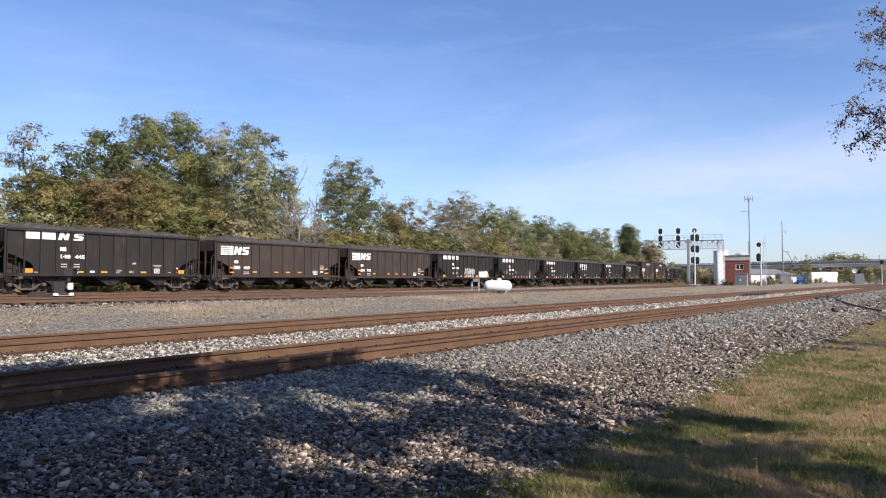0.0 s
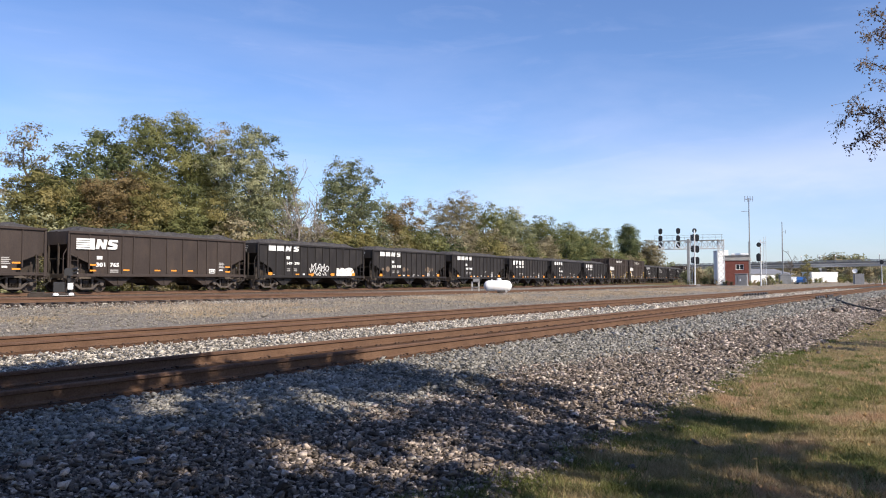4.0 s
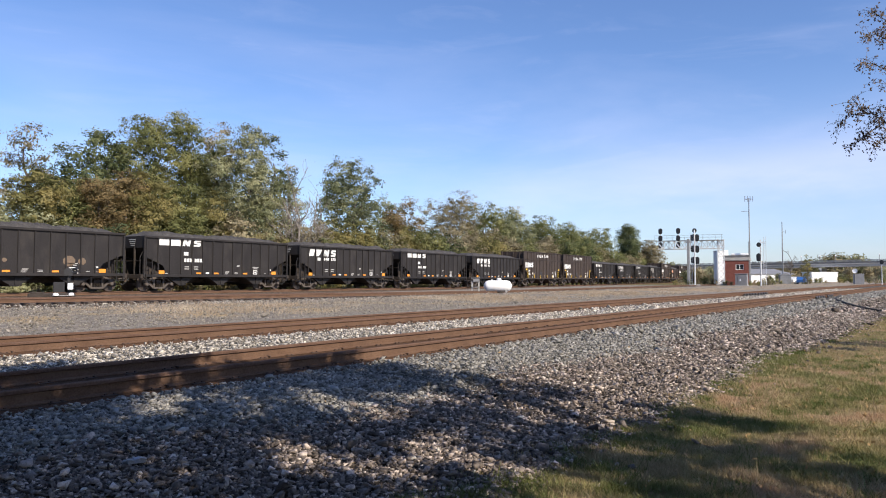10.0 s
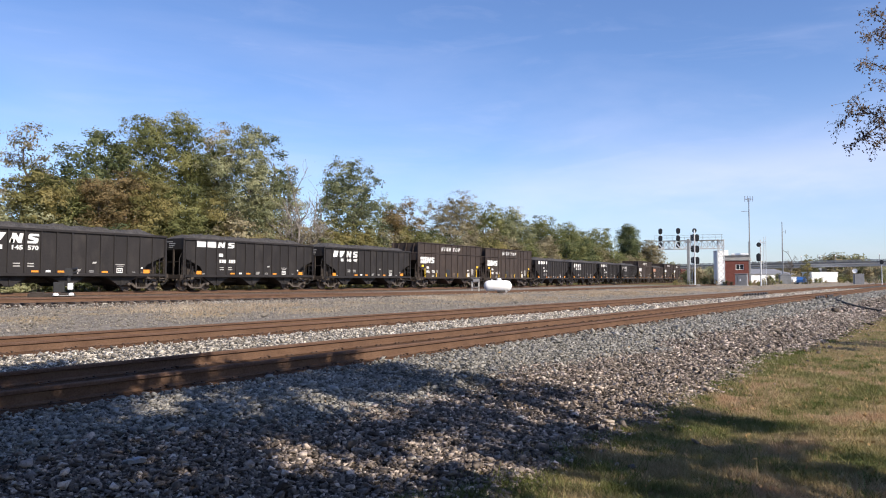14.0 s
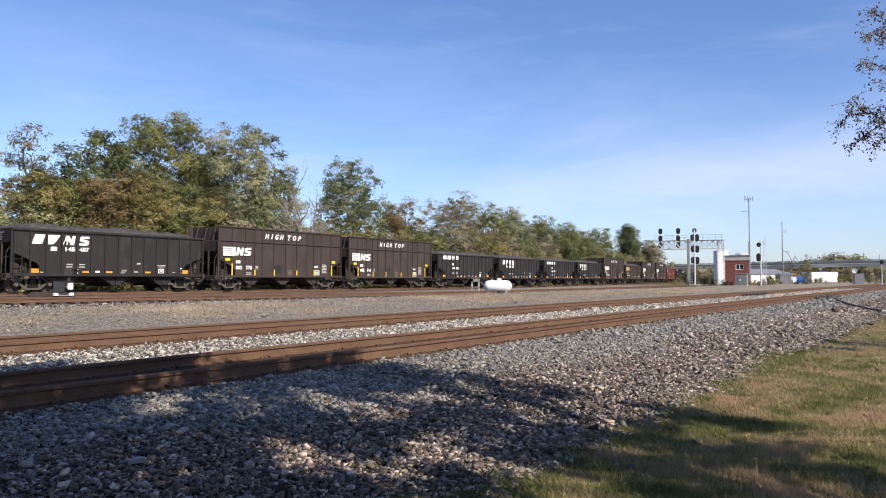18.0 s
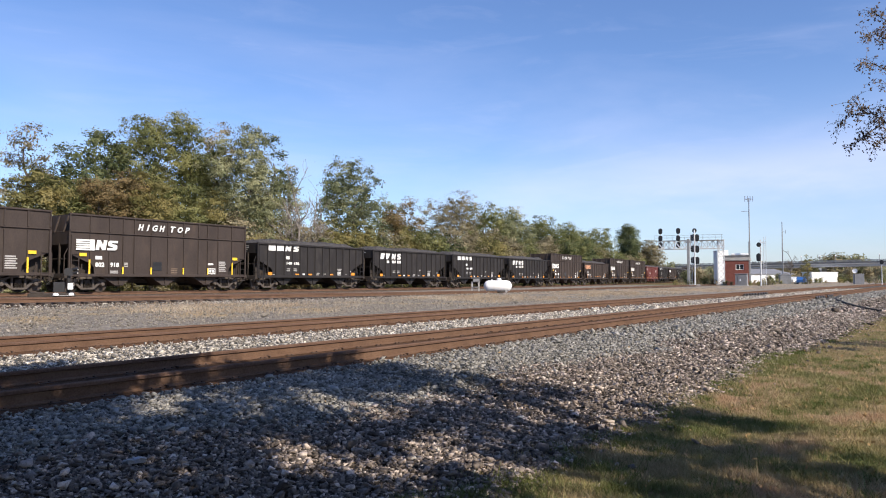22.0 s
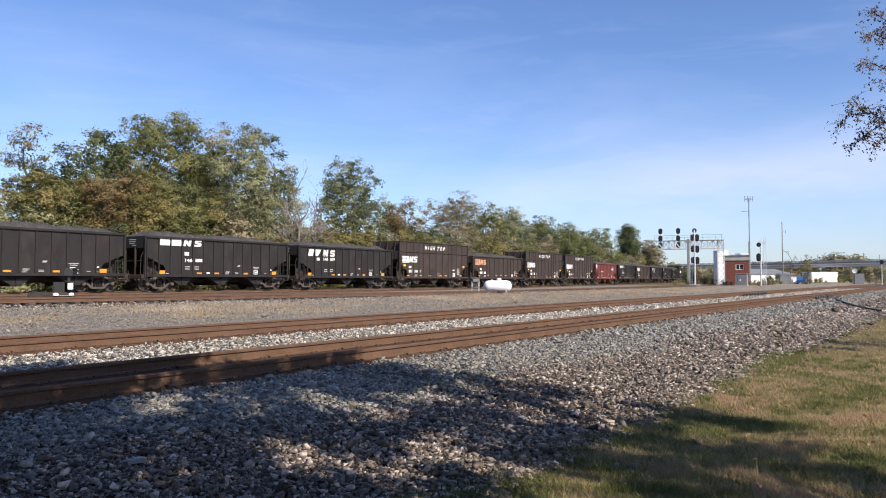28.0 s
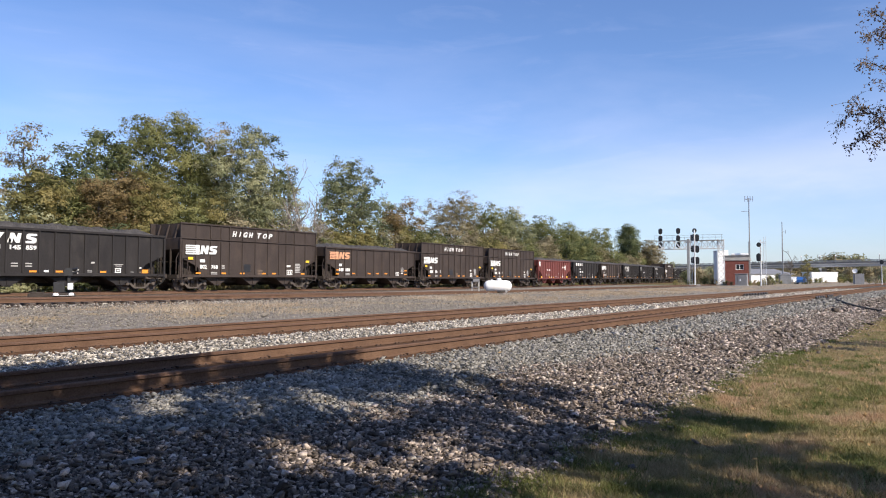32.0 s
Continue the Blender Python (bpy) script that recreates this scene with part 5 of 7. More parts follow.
def paint_scrawl(car):
    """Sprayed outlines and a pale filled shape low on the side."""
    sh, y = Shape(), -(POST_Y + 0.012)

    def stroke(pts, w=0.055):
        way = [(-CAR_HALF + p, y, q) for p, q in pts]
        for a, b in zip(way, way[1:]):
            sh.beam(a, b, w, 0.012, up=(0, 1, 0))

    # pointed letters in outline, then a row of loops and hooks
    stroke([(5.28, 1.62), (5.42, 1.30), (5.52, 1.98), (5.66, 1.66), (5.78, 1.84), (6.02, 2.06), (5.92, 1.60), (6.14, 1.48), (5.86, 1.22), (6.20, 1.12), (6.00, 0.98)])
    stroke([(5.40, 1.58), (5.58, 1.44), (5.72, 1.62), (5.86, 1.40), (5.70, 1.22), (5.50, 1.12), (5.62, 0.98)], 0.045)
    stroke([(6.10, 1.72), (6.24, 1.52), (6.28, 1.84), (6.42, 1.98), (6.58, 1.94), (6.60, 1.50), (6.48, 1.40), (6.44, 1.72), (6.30, 1.66)])
    stroke([(6.66, 1.36), (6.70, 1.84), (6.82, 1.60), (6.98, 2.02), (7.04, 1.62), (6.90, 1.40), (7.10, 1.30), (7.22, 1.10), (7.06, 0.98)])
    stroke([(7.12, 1.52), (7.20, 1.78), (7.38, 1.84), (7.52, 1.66), (7.44, 1.46), (7.26, 1.42), (7.12, 1.52)])
    stroke([(6.30, 1.22), (6.46, 1.34), (6.60, 1.16), (6.42, 1.04), (6.30, 1.22)], 0.045)
    stroke([(6.72, 1.22), (6.86, 1.16), (6.98, 1.00), (6.76, 0.98)], 0.045)
    part("sprayed_outline", sh, WHITE_MARK, car, "white sprayed scrawl")
    blob = [(8.45, 1.00), (10.60, 1.00), (10.72, 1.14), (10.62, 1.48), (10.40, 1.70), (10.05, 1.74), (9.70, 1.70), (9.50, 1.60), (9.30, 1.70), (9.00, 1.72), (8.84, 1.52), (8.68, 1.68), (8.46, 1.66)]
    part("sprayed_shape", Shape().prism([(-CAR_HALF + p, q) for p, q in blob], y - 0.004, y), WHITE_MARK, car, "white sprayed shape")
    sh = Shape()
    y -= 0.006
    stroke([(8.56, 1.08), (8.66, 1.40), (8.84, 1.14), (9.00, 1.44), (9.16, 1.10)], 0.03)
    stroke([(9.40, 1.12), (9.46, 1.46), (9.72, 1.52), (9.86, 1.30), (9.66, 1.12), (9.40, 1.12)], 0.03)
    stroke([(10.06, 1.08), (10.16, 1.44), (10.40, 1.42), (10.44, 1.16)], 0.03)
    part("sprayed_outline", sh, FADED_MARK, car, "grey lines within the white shape")
    for p, q, w, slant in ((7.74, 1.04, 0.40, 0.06), (10.36, 1.06, 0.42, 0.0), (5.44, 1.02, 0.26, 0.10), (10.30, 1.34, 0.14, 0.10)):
        plate(car, "sprayed_patch", p, p + w, q, q + 0.22, ORANGE_MARK, slant=slant, y=y - 0.004)


BLACK_LABEL = "black open hopper car heaped with coal"
BLACK_PROTO = build_car("black", BLACK_CAR, BLACK_LABEL)
BROWN_PROTO = build_car("brown", BROWN_CAR, "weathered brown-black open hopper car heaped with coal")
TALL_PROTO = build_car("tall", BROWN_CAR, "tall brown-black hopper car with a raised side extension")
RED_PROTO = build_car("red", RED_CAR, "red open hopper car heaped with coal")
# kind of car, logo, the two halves of its number
ROSTER = [("black", "block", "", ""), ("black", "block", "148", "445"), ("brown", "stripe", "300", "469"), ("brown", "stripe", "301", "765"),
          ("black", "spray", "149", "299"), ("black", "worn", "", ""), ("black", "block", "", ""), ("black", "slant", "145", "570"),
          ("black", "block", "", ""), ("black", "slant", "145", "487"), ("tall", "stripe", "802", "778"), ("tall", "stripe", "802", "918"),
          ("black", "block", "148", "186"), ("black", "slant", "", ""), ("black", "block", "146", "888"), ("black", "slant", "145", "859"),
          ("tall", "stripe", "802", "768"), ("brown", "orange", "", ""), ("tall", "stripe", "", ""), ("tall", "stripe", "", ""),
          ("red", "plain", "", ""), ("black", "block", "", ""), ("brown", "stripe", "", ""), ("black", "slant", "", ""),
          ("black", "plain", "", ""), ("black", "block", "", ""), ("tall", "stripe", "", ""), ("black", "block", "", ""),
          ("black", "slant", "", ""), ("black", "block", "", ""), ("black", "block", "", "")]
# where the middle of each car stands at the start, metres along the track
MIDDLES = [11.2, 24.57, 38.18, 52.0, 65.53, 78.83, 92.17, 105.52, 118.82, 132.16, 145.72, 159.33, 172.79, 186.16, 199.50, 212.70, 226.15, 239.9, 253.6, 267.4, 281.0]
while len(MIDDLES) < len(ROSTER):
    k_ = len(MIDDLES)
    MIDDLES.append(MIDDLES[-1] + HALVES[ROSTER[k_ - 1][0]] + HALVES[ROSTER[k_][0]] + 1.30)
SPEED = 5.96
CARS = []


def build_train():
    protos = {"black": BLACK_PROTO, "brown": BROWN_PROTO, "tall": TALL_PROTO, "red": RED_PROTO}
    rng = random.Random(4)
    made = []
    for kind, *_ in ROSTER:
        made.append(copy_thing(protos[kind], pose(0, 0, 0)))
    for ob in protos.values():
        for o in (*ob.children_recursive, ob):
            bpy.data.objects.remove(o)
    for k, ((kind, logo, a, b), car) in enumerate(zip(ROSTER, made)):
        set_length(kind)
        CARS.append((car, MIDDLES[k]))
        tagged(car, group="coal train cars")
        if kind != "tall":
            part("coal_load", COAL_LOADS["brown" if kind == "brown" else "black"][k % 4], COAL, car, "heap of crushed coal")
            if kind == "brown":
                brown_marks(car)
            else:
                small_marks(car, rng, YELLOW_MARK if kind == "red" else ORANGE_MARK)
        if kind == "tall":
            striped_logo(car, WHITE_MARK)
            tall_marks(car, k < 15)
            if a:
                number(car, a, b, 1.54, 1.45, 0.27, 0.91)
            else:
                number_bars(car, 1.56, 1.45, 0.27)
        elif logo in ("stripe", "orange"):
            striped_logo(car, WHITE_MARK if logo == "stripe" else ORANGE_LOGO, 3.05, 0.42)
            car["label"] = "weathered brown-black hopper car with " + ("white" if logo == "stripe" else "faded orange") + " striped logo, heaped with coal"
            plate(car, "reporting_mark", 1.68, 2.02, 1.88, 2.08, WHITE_MARK)
            if a:
                number(car, a, b, 1.64, 1.46, 0.25, 0.86)
            else:
                number_bars(car, 1.66, 1.46, 0.25)
        elif logo == "slant":
            slant_logo(car)
            if a:
                number(car, a, b, 2.84, 2.27, 0.24)
            else:
                number_bars(car, 2.84, 2.27, 0.24)
            car["label"] = "black hopper car with slanted white logo, heaped with coal"
        elif logo == "plain":
            plate(car, "logo_block", 0.6, 1.1, 2.6, 3.2, WHITE_MARK, slant=-0.2)
            number_bars(car, 3.1, 2.0)
            if kind == "red":
                plate(car, "logo_block", 8.6, 10.3, 2.45, 2.62, WHITE_MARK)
                plate(car, "logo_block", 9.8, 10.2, 2.2, 2.8, WHITE_MARK)
        else:
            block_logo(car)
            if a:
                number(car, a, b, 2.90, 1.87)
            else:
                number_bars(car, 2.90, 1.87)
        if logo == "spray":
            paint_scrawl(car)
            car["label"] = "black hopper car with white sprayed graffiti, heaped with coal"
        if logo == "worn":
            for d, r in ((1.52, 0.15), (2.24, 0.28), (4.76, 0.23), (5.35, 0.12), (8.72, 0.34), (9.45, 0.22)):
                plate(car, "rust_patch", d - r, d + r, 1.72 - 0.85 * r, 1.72 + 0.85 * r, RUST_PATCH, corner=r * 0.55)


build_train()


# ---- trees ----
def limb(sh, rng, a, way, length, r, depth, tips, bend=0.25, n=5):
    """A branch that forks; gathers the points where it ends."""
    pts, p, d = [a], a.copy(), way.normalized()
    for k in range(3):
        d = (d + Vector((rng.gauss(0, bend), rng.gauss(0, bend), rng.gauss(0.06, bend * 0.6)))).normalized()
        p = p + d * (length / 3)
        pts.append(p.copy())
    r = max(r, 0.02)
    sh.tube(pts, [r, r * 0.85, r * 0.7, r * 0.55], n, cap=False)
    tips.append(p)
    if depth:
        tips.append(pts[2])
        for _ in range(rng.choice((2, 3, 3))):
            q = (d + Vector((rng.gauss(0, 0.55), rng.gauss(0, 0.55), rng.gauss(0.1, 0.4)))).normalized()
            limb(sh, rng, pts[rng.choice((1, 2, 3))], q, length * rng.uniform(0.55, 0.78), r * 0.45, depth - 1, tips, bend, max(3, n - 1))


def tree(name, label, place, tall, wide, mat, seed, leaf=0.30, count=6500, low=0.18, bark=None, bare=False, lobes=16, core=0.22, spread=1.0):
    """A trunk with forking limbs; the crown is leaves in uneven clumps round the limbs' ends."""
    rng, nr = random.Random(seed), np.random.default_rng(seed)
    t = thing(name, label, "shrub" if name == "shrub" else "tree", Matrix.Translation(place))
    sh, tips = Shape(), []
    h0 = tall * low
    top = Vector((rng.gauss(0, 0.03) * tall, rng.gauss(0, 0.03) * tall, tall * 0.62))
    r = tall * 0.016 + 0.03
    mid = Vector((top.x * 0.3, top.y * 0.3, h0))
    sh.tube([(0, 0, -0.3), (0, 0, 0.2), mid, top], [r * 1.5, r * 1.1, r * 0.9, r * 0.4], 7, cap=False)
    for k in range(9):
        f = rng.uniform(0.0, 1.0)
        a = mid.lerp(top, f)
        q = rng.uniform(0, 6.28)
        way = Vector((math.cos(q), math.sin(q), rng.uniform(0.35, 1.3)))
        limb(sh, rng, a, way, min(wide * 0.42, tall * 0.4) * (1.1 - 0.5 * f) * (1.0 if bare else 0.62), r * 0.5 * (1 - 0.4 * f), 3 if bare else 1, tips, 0.16 if bare else 0.25)
    limb(sh, rng, top, Vector((0, 0, 1)), tall * (0.30 if bare else 0.16), r * 0.4, 2 if bare else 1, tips)
    part("trunk", sh, bark or BARK, t)
    if count:
        cs, rad = [], []
        for k in range(lobes):
            u = (k + 0.5) / lobes
            z = tall * (low + (0.93 - low) * u)
            prof = math.sin(math.pi * min(1, (0.22 + 0.78 * (1 - abs(u - 0.42) / 0.62)) * 0.5)) if u > 0.42 else 0.72 + 0.28 * u / 0.42
            q, e = k * 2.4 + rng.uniform(-0.5, 0.5), rng.uniform(0.35, 0.80)
            rr = wide * 0.5 * prof * e
            cs.append((rr * math.cos(q), rr * math.sin(q), z + rng.uniform(-0.04, 0.04) * tall))
            rad.append(wide * rng.uniform(0.13, 0.24) * (0.75 + 0.35 * prof))
        for p in tips:
            if rng.random() < 0.5 and math.hypot(p.x, p.y) < wide * 0.56 and p.z < tall:
                cs.append(tuple(p))
                rad.append(wide * rng.uniform(0.06, 0.12))
        # each lobe carries flattened sprays of leaves on its outside, with hollows between them
        cs, rad = np.array(cs), np.array(rad)
        sprays = max(30, count // 34)
        own = nr.choice(len(cs), sprays, p=rad ** 2 / (rad ** 2).sum())
        way = nr.normal(size=(sprays, 3)) + np.array([0, 0, 0.25])
        way /= np.linalg.norm(way, axis=1)[:, None]
        hub = cs[own] + way * (rad[own] * nr.uniform(0.62, 1.08, sprays))[:, None] * np.array([1, 1, 0.9])
        wid = leaf * nr.uniform(0.9, 2.3, sprays) * spread
        pick = nr.integers(0, sprays, count)
        pts = hub[pick] + nr.normal(0, 1, (count, 3)) * wid[pick][:, None] * np.array([1, 1, 0.6])
        face = way[pick] + np.array([0, 0, 0.45])
        # leaves deeper inside, that close the crown
        deep = nr.choice(len(cs), int(count * core), p=rad ** 3 / (rad ** 3).sum())
        inner = nr.normal(size=(len(deep), 3))
        pts = np.vstack([pts, cs[deep] + inner * rad[deep][:, None] * 0.36])
        face = np.vstack([face, inner])
        ok = (pts[:, 2] > 0.15) & (pts[:, 2] < tall * 1.03)
        part("crown", leaf_cloud("crown", pts[ok], leaf * 0.93, nr, mat, three=True, face=face[ok], loose=0.36), mat, t)
    return t


def at_line(b, y):
    """The distance ahead at which the bearing b meets the line that lies y metres across from the eye."""
    return y / (FORE.y - b * -SIDE.y)


TREES = "trees behind the train"


def wood():
    z = 0.45
    rows = [  # bearing, line y, height, width, leaves, label, options
        (-0.592, 51, 13.2, 4.4, LEAF_GREY, "thin tree with sparse pinkish-brown leaves", dict(count=3400, lobes=9, leaf=0.13, core=0.03, spread=1.3)),
        (-0.585, 50, 9.0, 5.5, LEAF_GOLD, "tall shrub with yellowing leaves", dict(count=16965, leaf=0.12)),
        (-0.510, 56, 13.1, 8.0, LEAF_GREEN, "tall dark green broadleaf tree", dict(count=14300, leaf=0.18, core=0.06)),
        (-0.478, 58, 15.2, 4.6, LEAF_GREEN, "narrow dark green tree rising above its neighbours", dict(count=9750, leaf=0.18, core=0.06)),
        (-0.548, 51, 9.4, 5.4, LEAF_OLIVE, "tall olive-green bush in the overgrown strip", dict(count=14300, leaf=0.13, low=0.08)),
        (-0.494, 50, 9.2, 5.2, LEAF_RUST, "tall russet-brown bush in the overgrown strip", dict(count=14300, leaf=0.13, low=0.08)),
        (-0.455, 51, 9.9, 5.0, LEAF_RUST, "tall bush with russet and brown leaves", dict(count=14300, leaf=0.13, low=0.08)),
        (-0.412, 50, 10.6, 5.4, LEAF_GOLD, "tall yellow-brown autumn bush", dict(count=14300, leaf=0.13, low=0.08)),
        (-0.372, 51, 9.6, 5.0, LEAF_OLIVE, "tall olive-green bush turning brown", dict(count=14300, leaf=0.13, low=0.08)),
        (-0.330, 50, 8.6, 4.6, LEAF_GOLD, "yellow-leaved bush before the silvery tree", dict(count=11700, leaf=0.13, low=0.08)),
        (-0.420, 58, 16.4, 8.8, LEAF_OLIVE, "large olive-green broadleaf tree with a rounded crown", dict(count=31200, lobes=26, leaf=0.15)),
        (-0.365, 57, 17.4, 7.8, LEAF_OLIVE, "large olive-green tree turning yellow at the top", dict(count=27300, lobes=24, leaf=0.15)),
        (-0.315, 58, 17.8, 7.0, LEAF_GREY, "tall greyish tree with thinning autumn leaves", dict(count=13650, leaf=0.14, core=0.08)),
        (-0.285, 52, 15.4, 8.6, LEAF_SILVER, "silvery green tree catching the sunlight", dict(count=31200, lobes=24, leaf=0.15)),
        (-0.242, 60, 18.8, 6.4, LEAF_GREEN, "slender blue-green tree with an open crown", dict(count=10400, lobes=12, leaf=0.17, core=0.05)),
        (-0.222, 58, 15.0, 4.6, LEAF_SILVER, "slender leaning tree with airy leaves", dict(count=5850, lobes=9, leaf=0.15, core=0.05)),
        (-0.133, 55, 15.8, 10.8, LEAF_SAGE, "green cottonwood-like tree with drooping leaf clumps", dict(count=20800, lobes=22, leaf=0.19, core=0.12)),
        (-0.060, 55, 11.8, 10.0, LEAF_RUST, "russet-leaved autumn tree behind the train", dict(count=22100, leaf=0.15)),
        (0.008, 60, 14.8, 13.0, LEAF_GREY, "broad tree with greying thin autumn crown", dict(count=32000, lobes=24, leaf=0.14, core=0.15, bark=PALE_TWIG)),
        (0.055, 60, 14.2, 12.0, LEAF_OLIVE, "olive-brown tree losing its leaves", dict(count=24505, leaf=0.16)),
        (0.095, 62, 14.6, 12.0, LEAF_SILVER, "light green tree with rounded leaf clumps", dict(count=28275, leaf=0.18)),
        (0.135, 60, 13.5, 13.0, LEAF_OLIVE, "olive-green tree in the far part of the row", dict(count=26390, leaf=0.18)),
        (0.172, 60, 13.3, 14.0, LEAF_OLIVE, "dull green tree in the far part of the row", dict(count=22620, leaf=0.21)),
        (0.210, 58, 12.3, 15.0, LEAF_OLIVE, "brownish olive tree in the far part of the row", dict(count=22620, leaf=0.22)),
        (0.262, 60, 15.8, 9.0, LEAF_GREEN, "dense dark green conifer-like tree", dict(count=18850, leaf=0.24, lobes=22)),
        (0.287, 60, 12.0, 12.0, LEAF_GREY, "pale brown bushy tree beside the signals", dict(count=18850, leaf=0.24)),
    ]
    for k, (b, y, tall, wide, mat, label, opt) in enumerate(rows):
        tree("tree", label, spot(b, at_line(b, y), z), tall, wide, mat, 100 + k, **opt)["group"] = TREES
    for k, (b, y, tall) in enumerate(((-0.222, 49, 9.6), (-0.208, 48.5, 11.0), (-0.190, 49, 9.8), (-0.176, 49.5, 9.0))):
        tree("bare_tree", "leafless tree with pale grey twigs", spot(b, at_line(b, y), z), tall, 5.0, LEAF_GREY, 150 + k, count=0, bark=PALE_TWIG, bare=True)["group"] = TREES
    protos = []
    for k, (mat, lab) in enumerate(((LEAF_OLIVE, "olive-green bush"), (LEAF_GOLD, "bush with yellow autumn leaves"), (LEAF_RUST, "russet autumn bush"),
                                    (LEAF_GREEN, "green bush"), (LEAF_GREY, "brownish thinning bush"), (LEAF_SILVER, "pale green bush"))):
        p = tree("shrub", lab + " in the overgrown strip behind the train", (0, 0, -50), 6.0, 5.2, mat, 170 + k, leaf=0.15, count=5000, low=0.05, lobes=14)
        p["group"] = "bushes behind the train"
        protos.append(p)
    rng = random.Random(77)
    x = 2.0
    while x < 215:
        for row, (y0, h) in enumerate(((46.2, 0.80), (49.6, 1.15))):
            far = x > 95
            if row == 0 and rng.random() < 0.6:
                continue
            kind = rng.choice((0, 0, 1, 1, 2, 3, 4, 5) if x < 70 else (0, 0, 4, 1, 3, 4))
            yy = y0 + rng.uniform(-0.7, 0.9) + (train_line_y(x) - TRAIN_Y)
            sz = h * rng.uniform(0.75, 1.15) * (1.2 if far else 1.0)
            m = pose(x + rng.uniform(-1.0, 1.0), yy + (1.5 if far else 0), 0.35, 0, 0, rng.uniform(0, 360)) @ Matrix.Diagonal((sz * rng.uniform(0.9, 1.2), sz * rng.uniform(0.9, 1.2), sz, 1))
            copy_thing(protos[kind], m)
        x += 3.4 if x < 95 else 5.5
    for p in protos:
        for o in (*p.children_recursive, p):
            bpy.data.objects.remove(o)


wood()


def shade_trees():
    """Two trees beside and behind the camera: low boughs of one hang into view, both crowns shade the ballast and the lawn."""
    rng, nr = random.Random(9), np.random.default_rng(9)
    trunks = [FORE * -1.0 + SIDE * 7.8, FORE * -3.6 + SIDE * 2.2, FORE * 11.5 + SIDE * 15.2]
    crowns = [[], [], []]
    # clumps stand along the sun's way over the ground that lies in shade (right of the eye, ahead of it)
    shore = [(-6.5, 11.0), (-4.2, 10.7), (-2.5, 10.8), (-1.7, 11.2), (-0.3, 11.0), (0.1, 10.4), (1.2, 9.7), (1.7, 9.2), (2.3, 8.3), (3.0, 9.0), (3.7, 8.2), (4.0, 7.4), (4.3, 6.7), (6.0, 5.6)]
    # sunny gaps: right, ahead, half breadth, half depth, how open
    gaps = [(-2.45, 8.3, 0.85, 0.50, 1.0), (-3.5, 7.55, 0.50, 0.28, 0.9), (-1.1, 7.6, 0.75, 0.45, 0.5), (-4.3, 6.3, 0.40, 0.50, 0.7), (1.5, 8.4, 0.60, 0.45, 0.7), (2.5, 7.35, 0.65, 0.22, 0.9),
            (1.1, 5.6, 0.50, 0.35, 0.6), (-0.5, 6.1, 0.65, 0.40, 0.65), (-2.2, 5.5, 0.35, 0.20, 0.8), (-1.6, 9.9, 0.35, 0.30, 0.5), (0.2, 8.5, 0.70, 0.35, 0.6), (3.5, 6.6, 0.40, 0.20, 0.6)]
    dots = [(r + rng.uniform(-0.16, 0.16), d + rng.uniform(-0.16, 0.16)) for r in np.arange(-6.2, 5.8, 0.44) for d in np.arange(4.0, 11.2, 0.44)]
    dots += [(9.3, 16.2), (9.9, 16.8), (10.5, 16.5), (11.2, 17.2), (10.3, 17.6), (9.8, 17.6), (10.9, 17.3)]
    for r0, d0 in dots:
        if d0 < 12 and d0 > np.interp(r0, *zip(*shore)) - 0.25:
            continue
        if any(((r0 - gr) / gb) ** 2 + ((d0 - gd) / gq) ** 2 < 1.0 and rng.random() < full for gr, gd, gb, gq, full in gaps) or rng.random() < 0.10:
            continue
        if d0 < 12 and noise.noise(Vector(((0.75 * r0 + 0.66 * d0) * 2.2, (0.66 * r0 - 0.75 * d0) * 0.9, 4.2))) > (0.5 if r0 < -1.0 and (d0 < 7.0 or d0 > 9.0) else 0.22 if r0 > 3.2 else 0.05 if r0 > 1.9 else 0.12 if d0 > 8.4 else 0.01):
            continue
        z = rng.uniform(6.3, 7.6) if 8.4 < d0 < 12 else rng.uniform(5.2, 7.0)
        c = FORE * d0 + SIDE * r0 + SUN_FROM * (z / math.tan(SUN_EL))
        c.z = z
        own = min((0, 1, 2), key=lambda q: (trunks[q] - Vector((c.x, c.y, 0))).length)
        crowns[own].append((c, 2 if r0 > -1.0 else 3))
    # unseen clumps added over and behind the viewpoint, to darken the shade by blocking sky
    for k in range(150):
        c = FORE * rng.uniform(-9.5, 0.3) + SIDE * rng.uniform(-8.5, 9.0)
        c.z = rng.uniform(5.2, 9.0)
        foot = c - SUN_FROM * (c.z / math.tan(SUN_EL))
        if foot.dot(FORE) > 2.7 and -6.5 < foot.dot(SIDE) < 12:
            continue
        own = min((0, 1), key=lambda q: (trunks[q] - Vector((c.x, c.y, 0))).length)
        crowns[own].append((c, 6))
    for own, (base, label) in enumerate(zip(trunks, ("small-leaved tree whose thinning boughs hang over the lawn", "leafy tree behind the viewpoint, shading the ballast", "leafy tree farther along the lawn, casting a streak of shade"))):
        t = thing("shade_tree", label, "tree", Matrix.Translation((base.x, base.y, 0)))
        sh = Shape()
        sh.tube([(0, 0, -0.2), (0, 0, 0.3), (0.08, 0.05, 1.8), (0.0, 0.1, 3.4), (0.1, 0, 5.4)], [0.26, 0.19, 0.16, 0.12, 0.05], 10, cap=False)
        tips = []
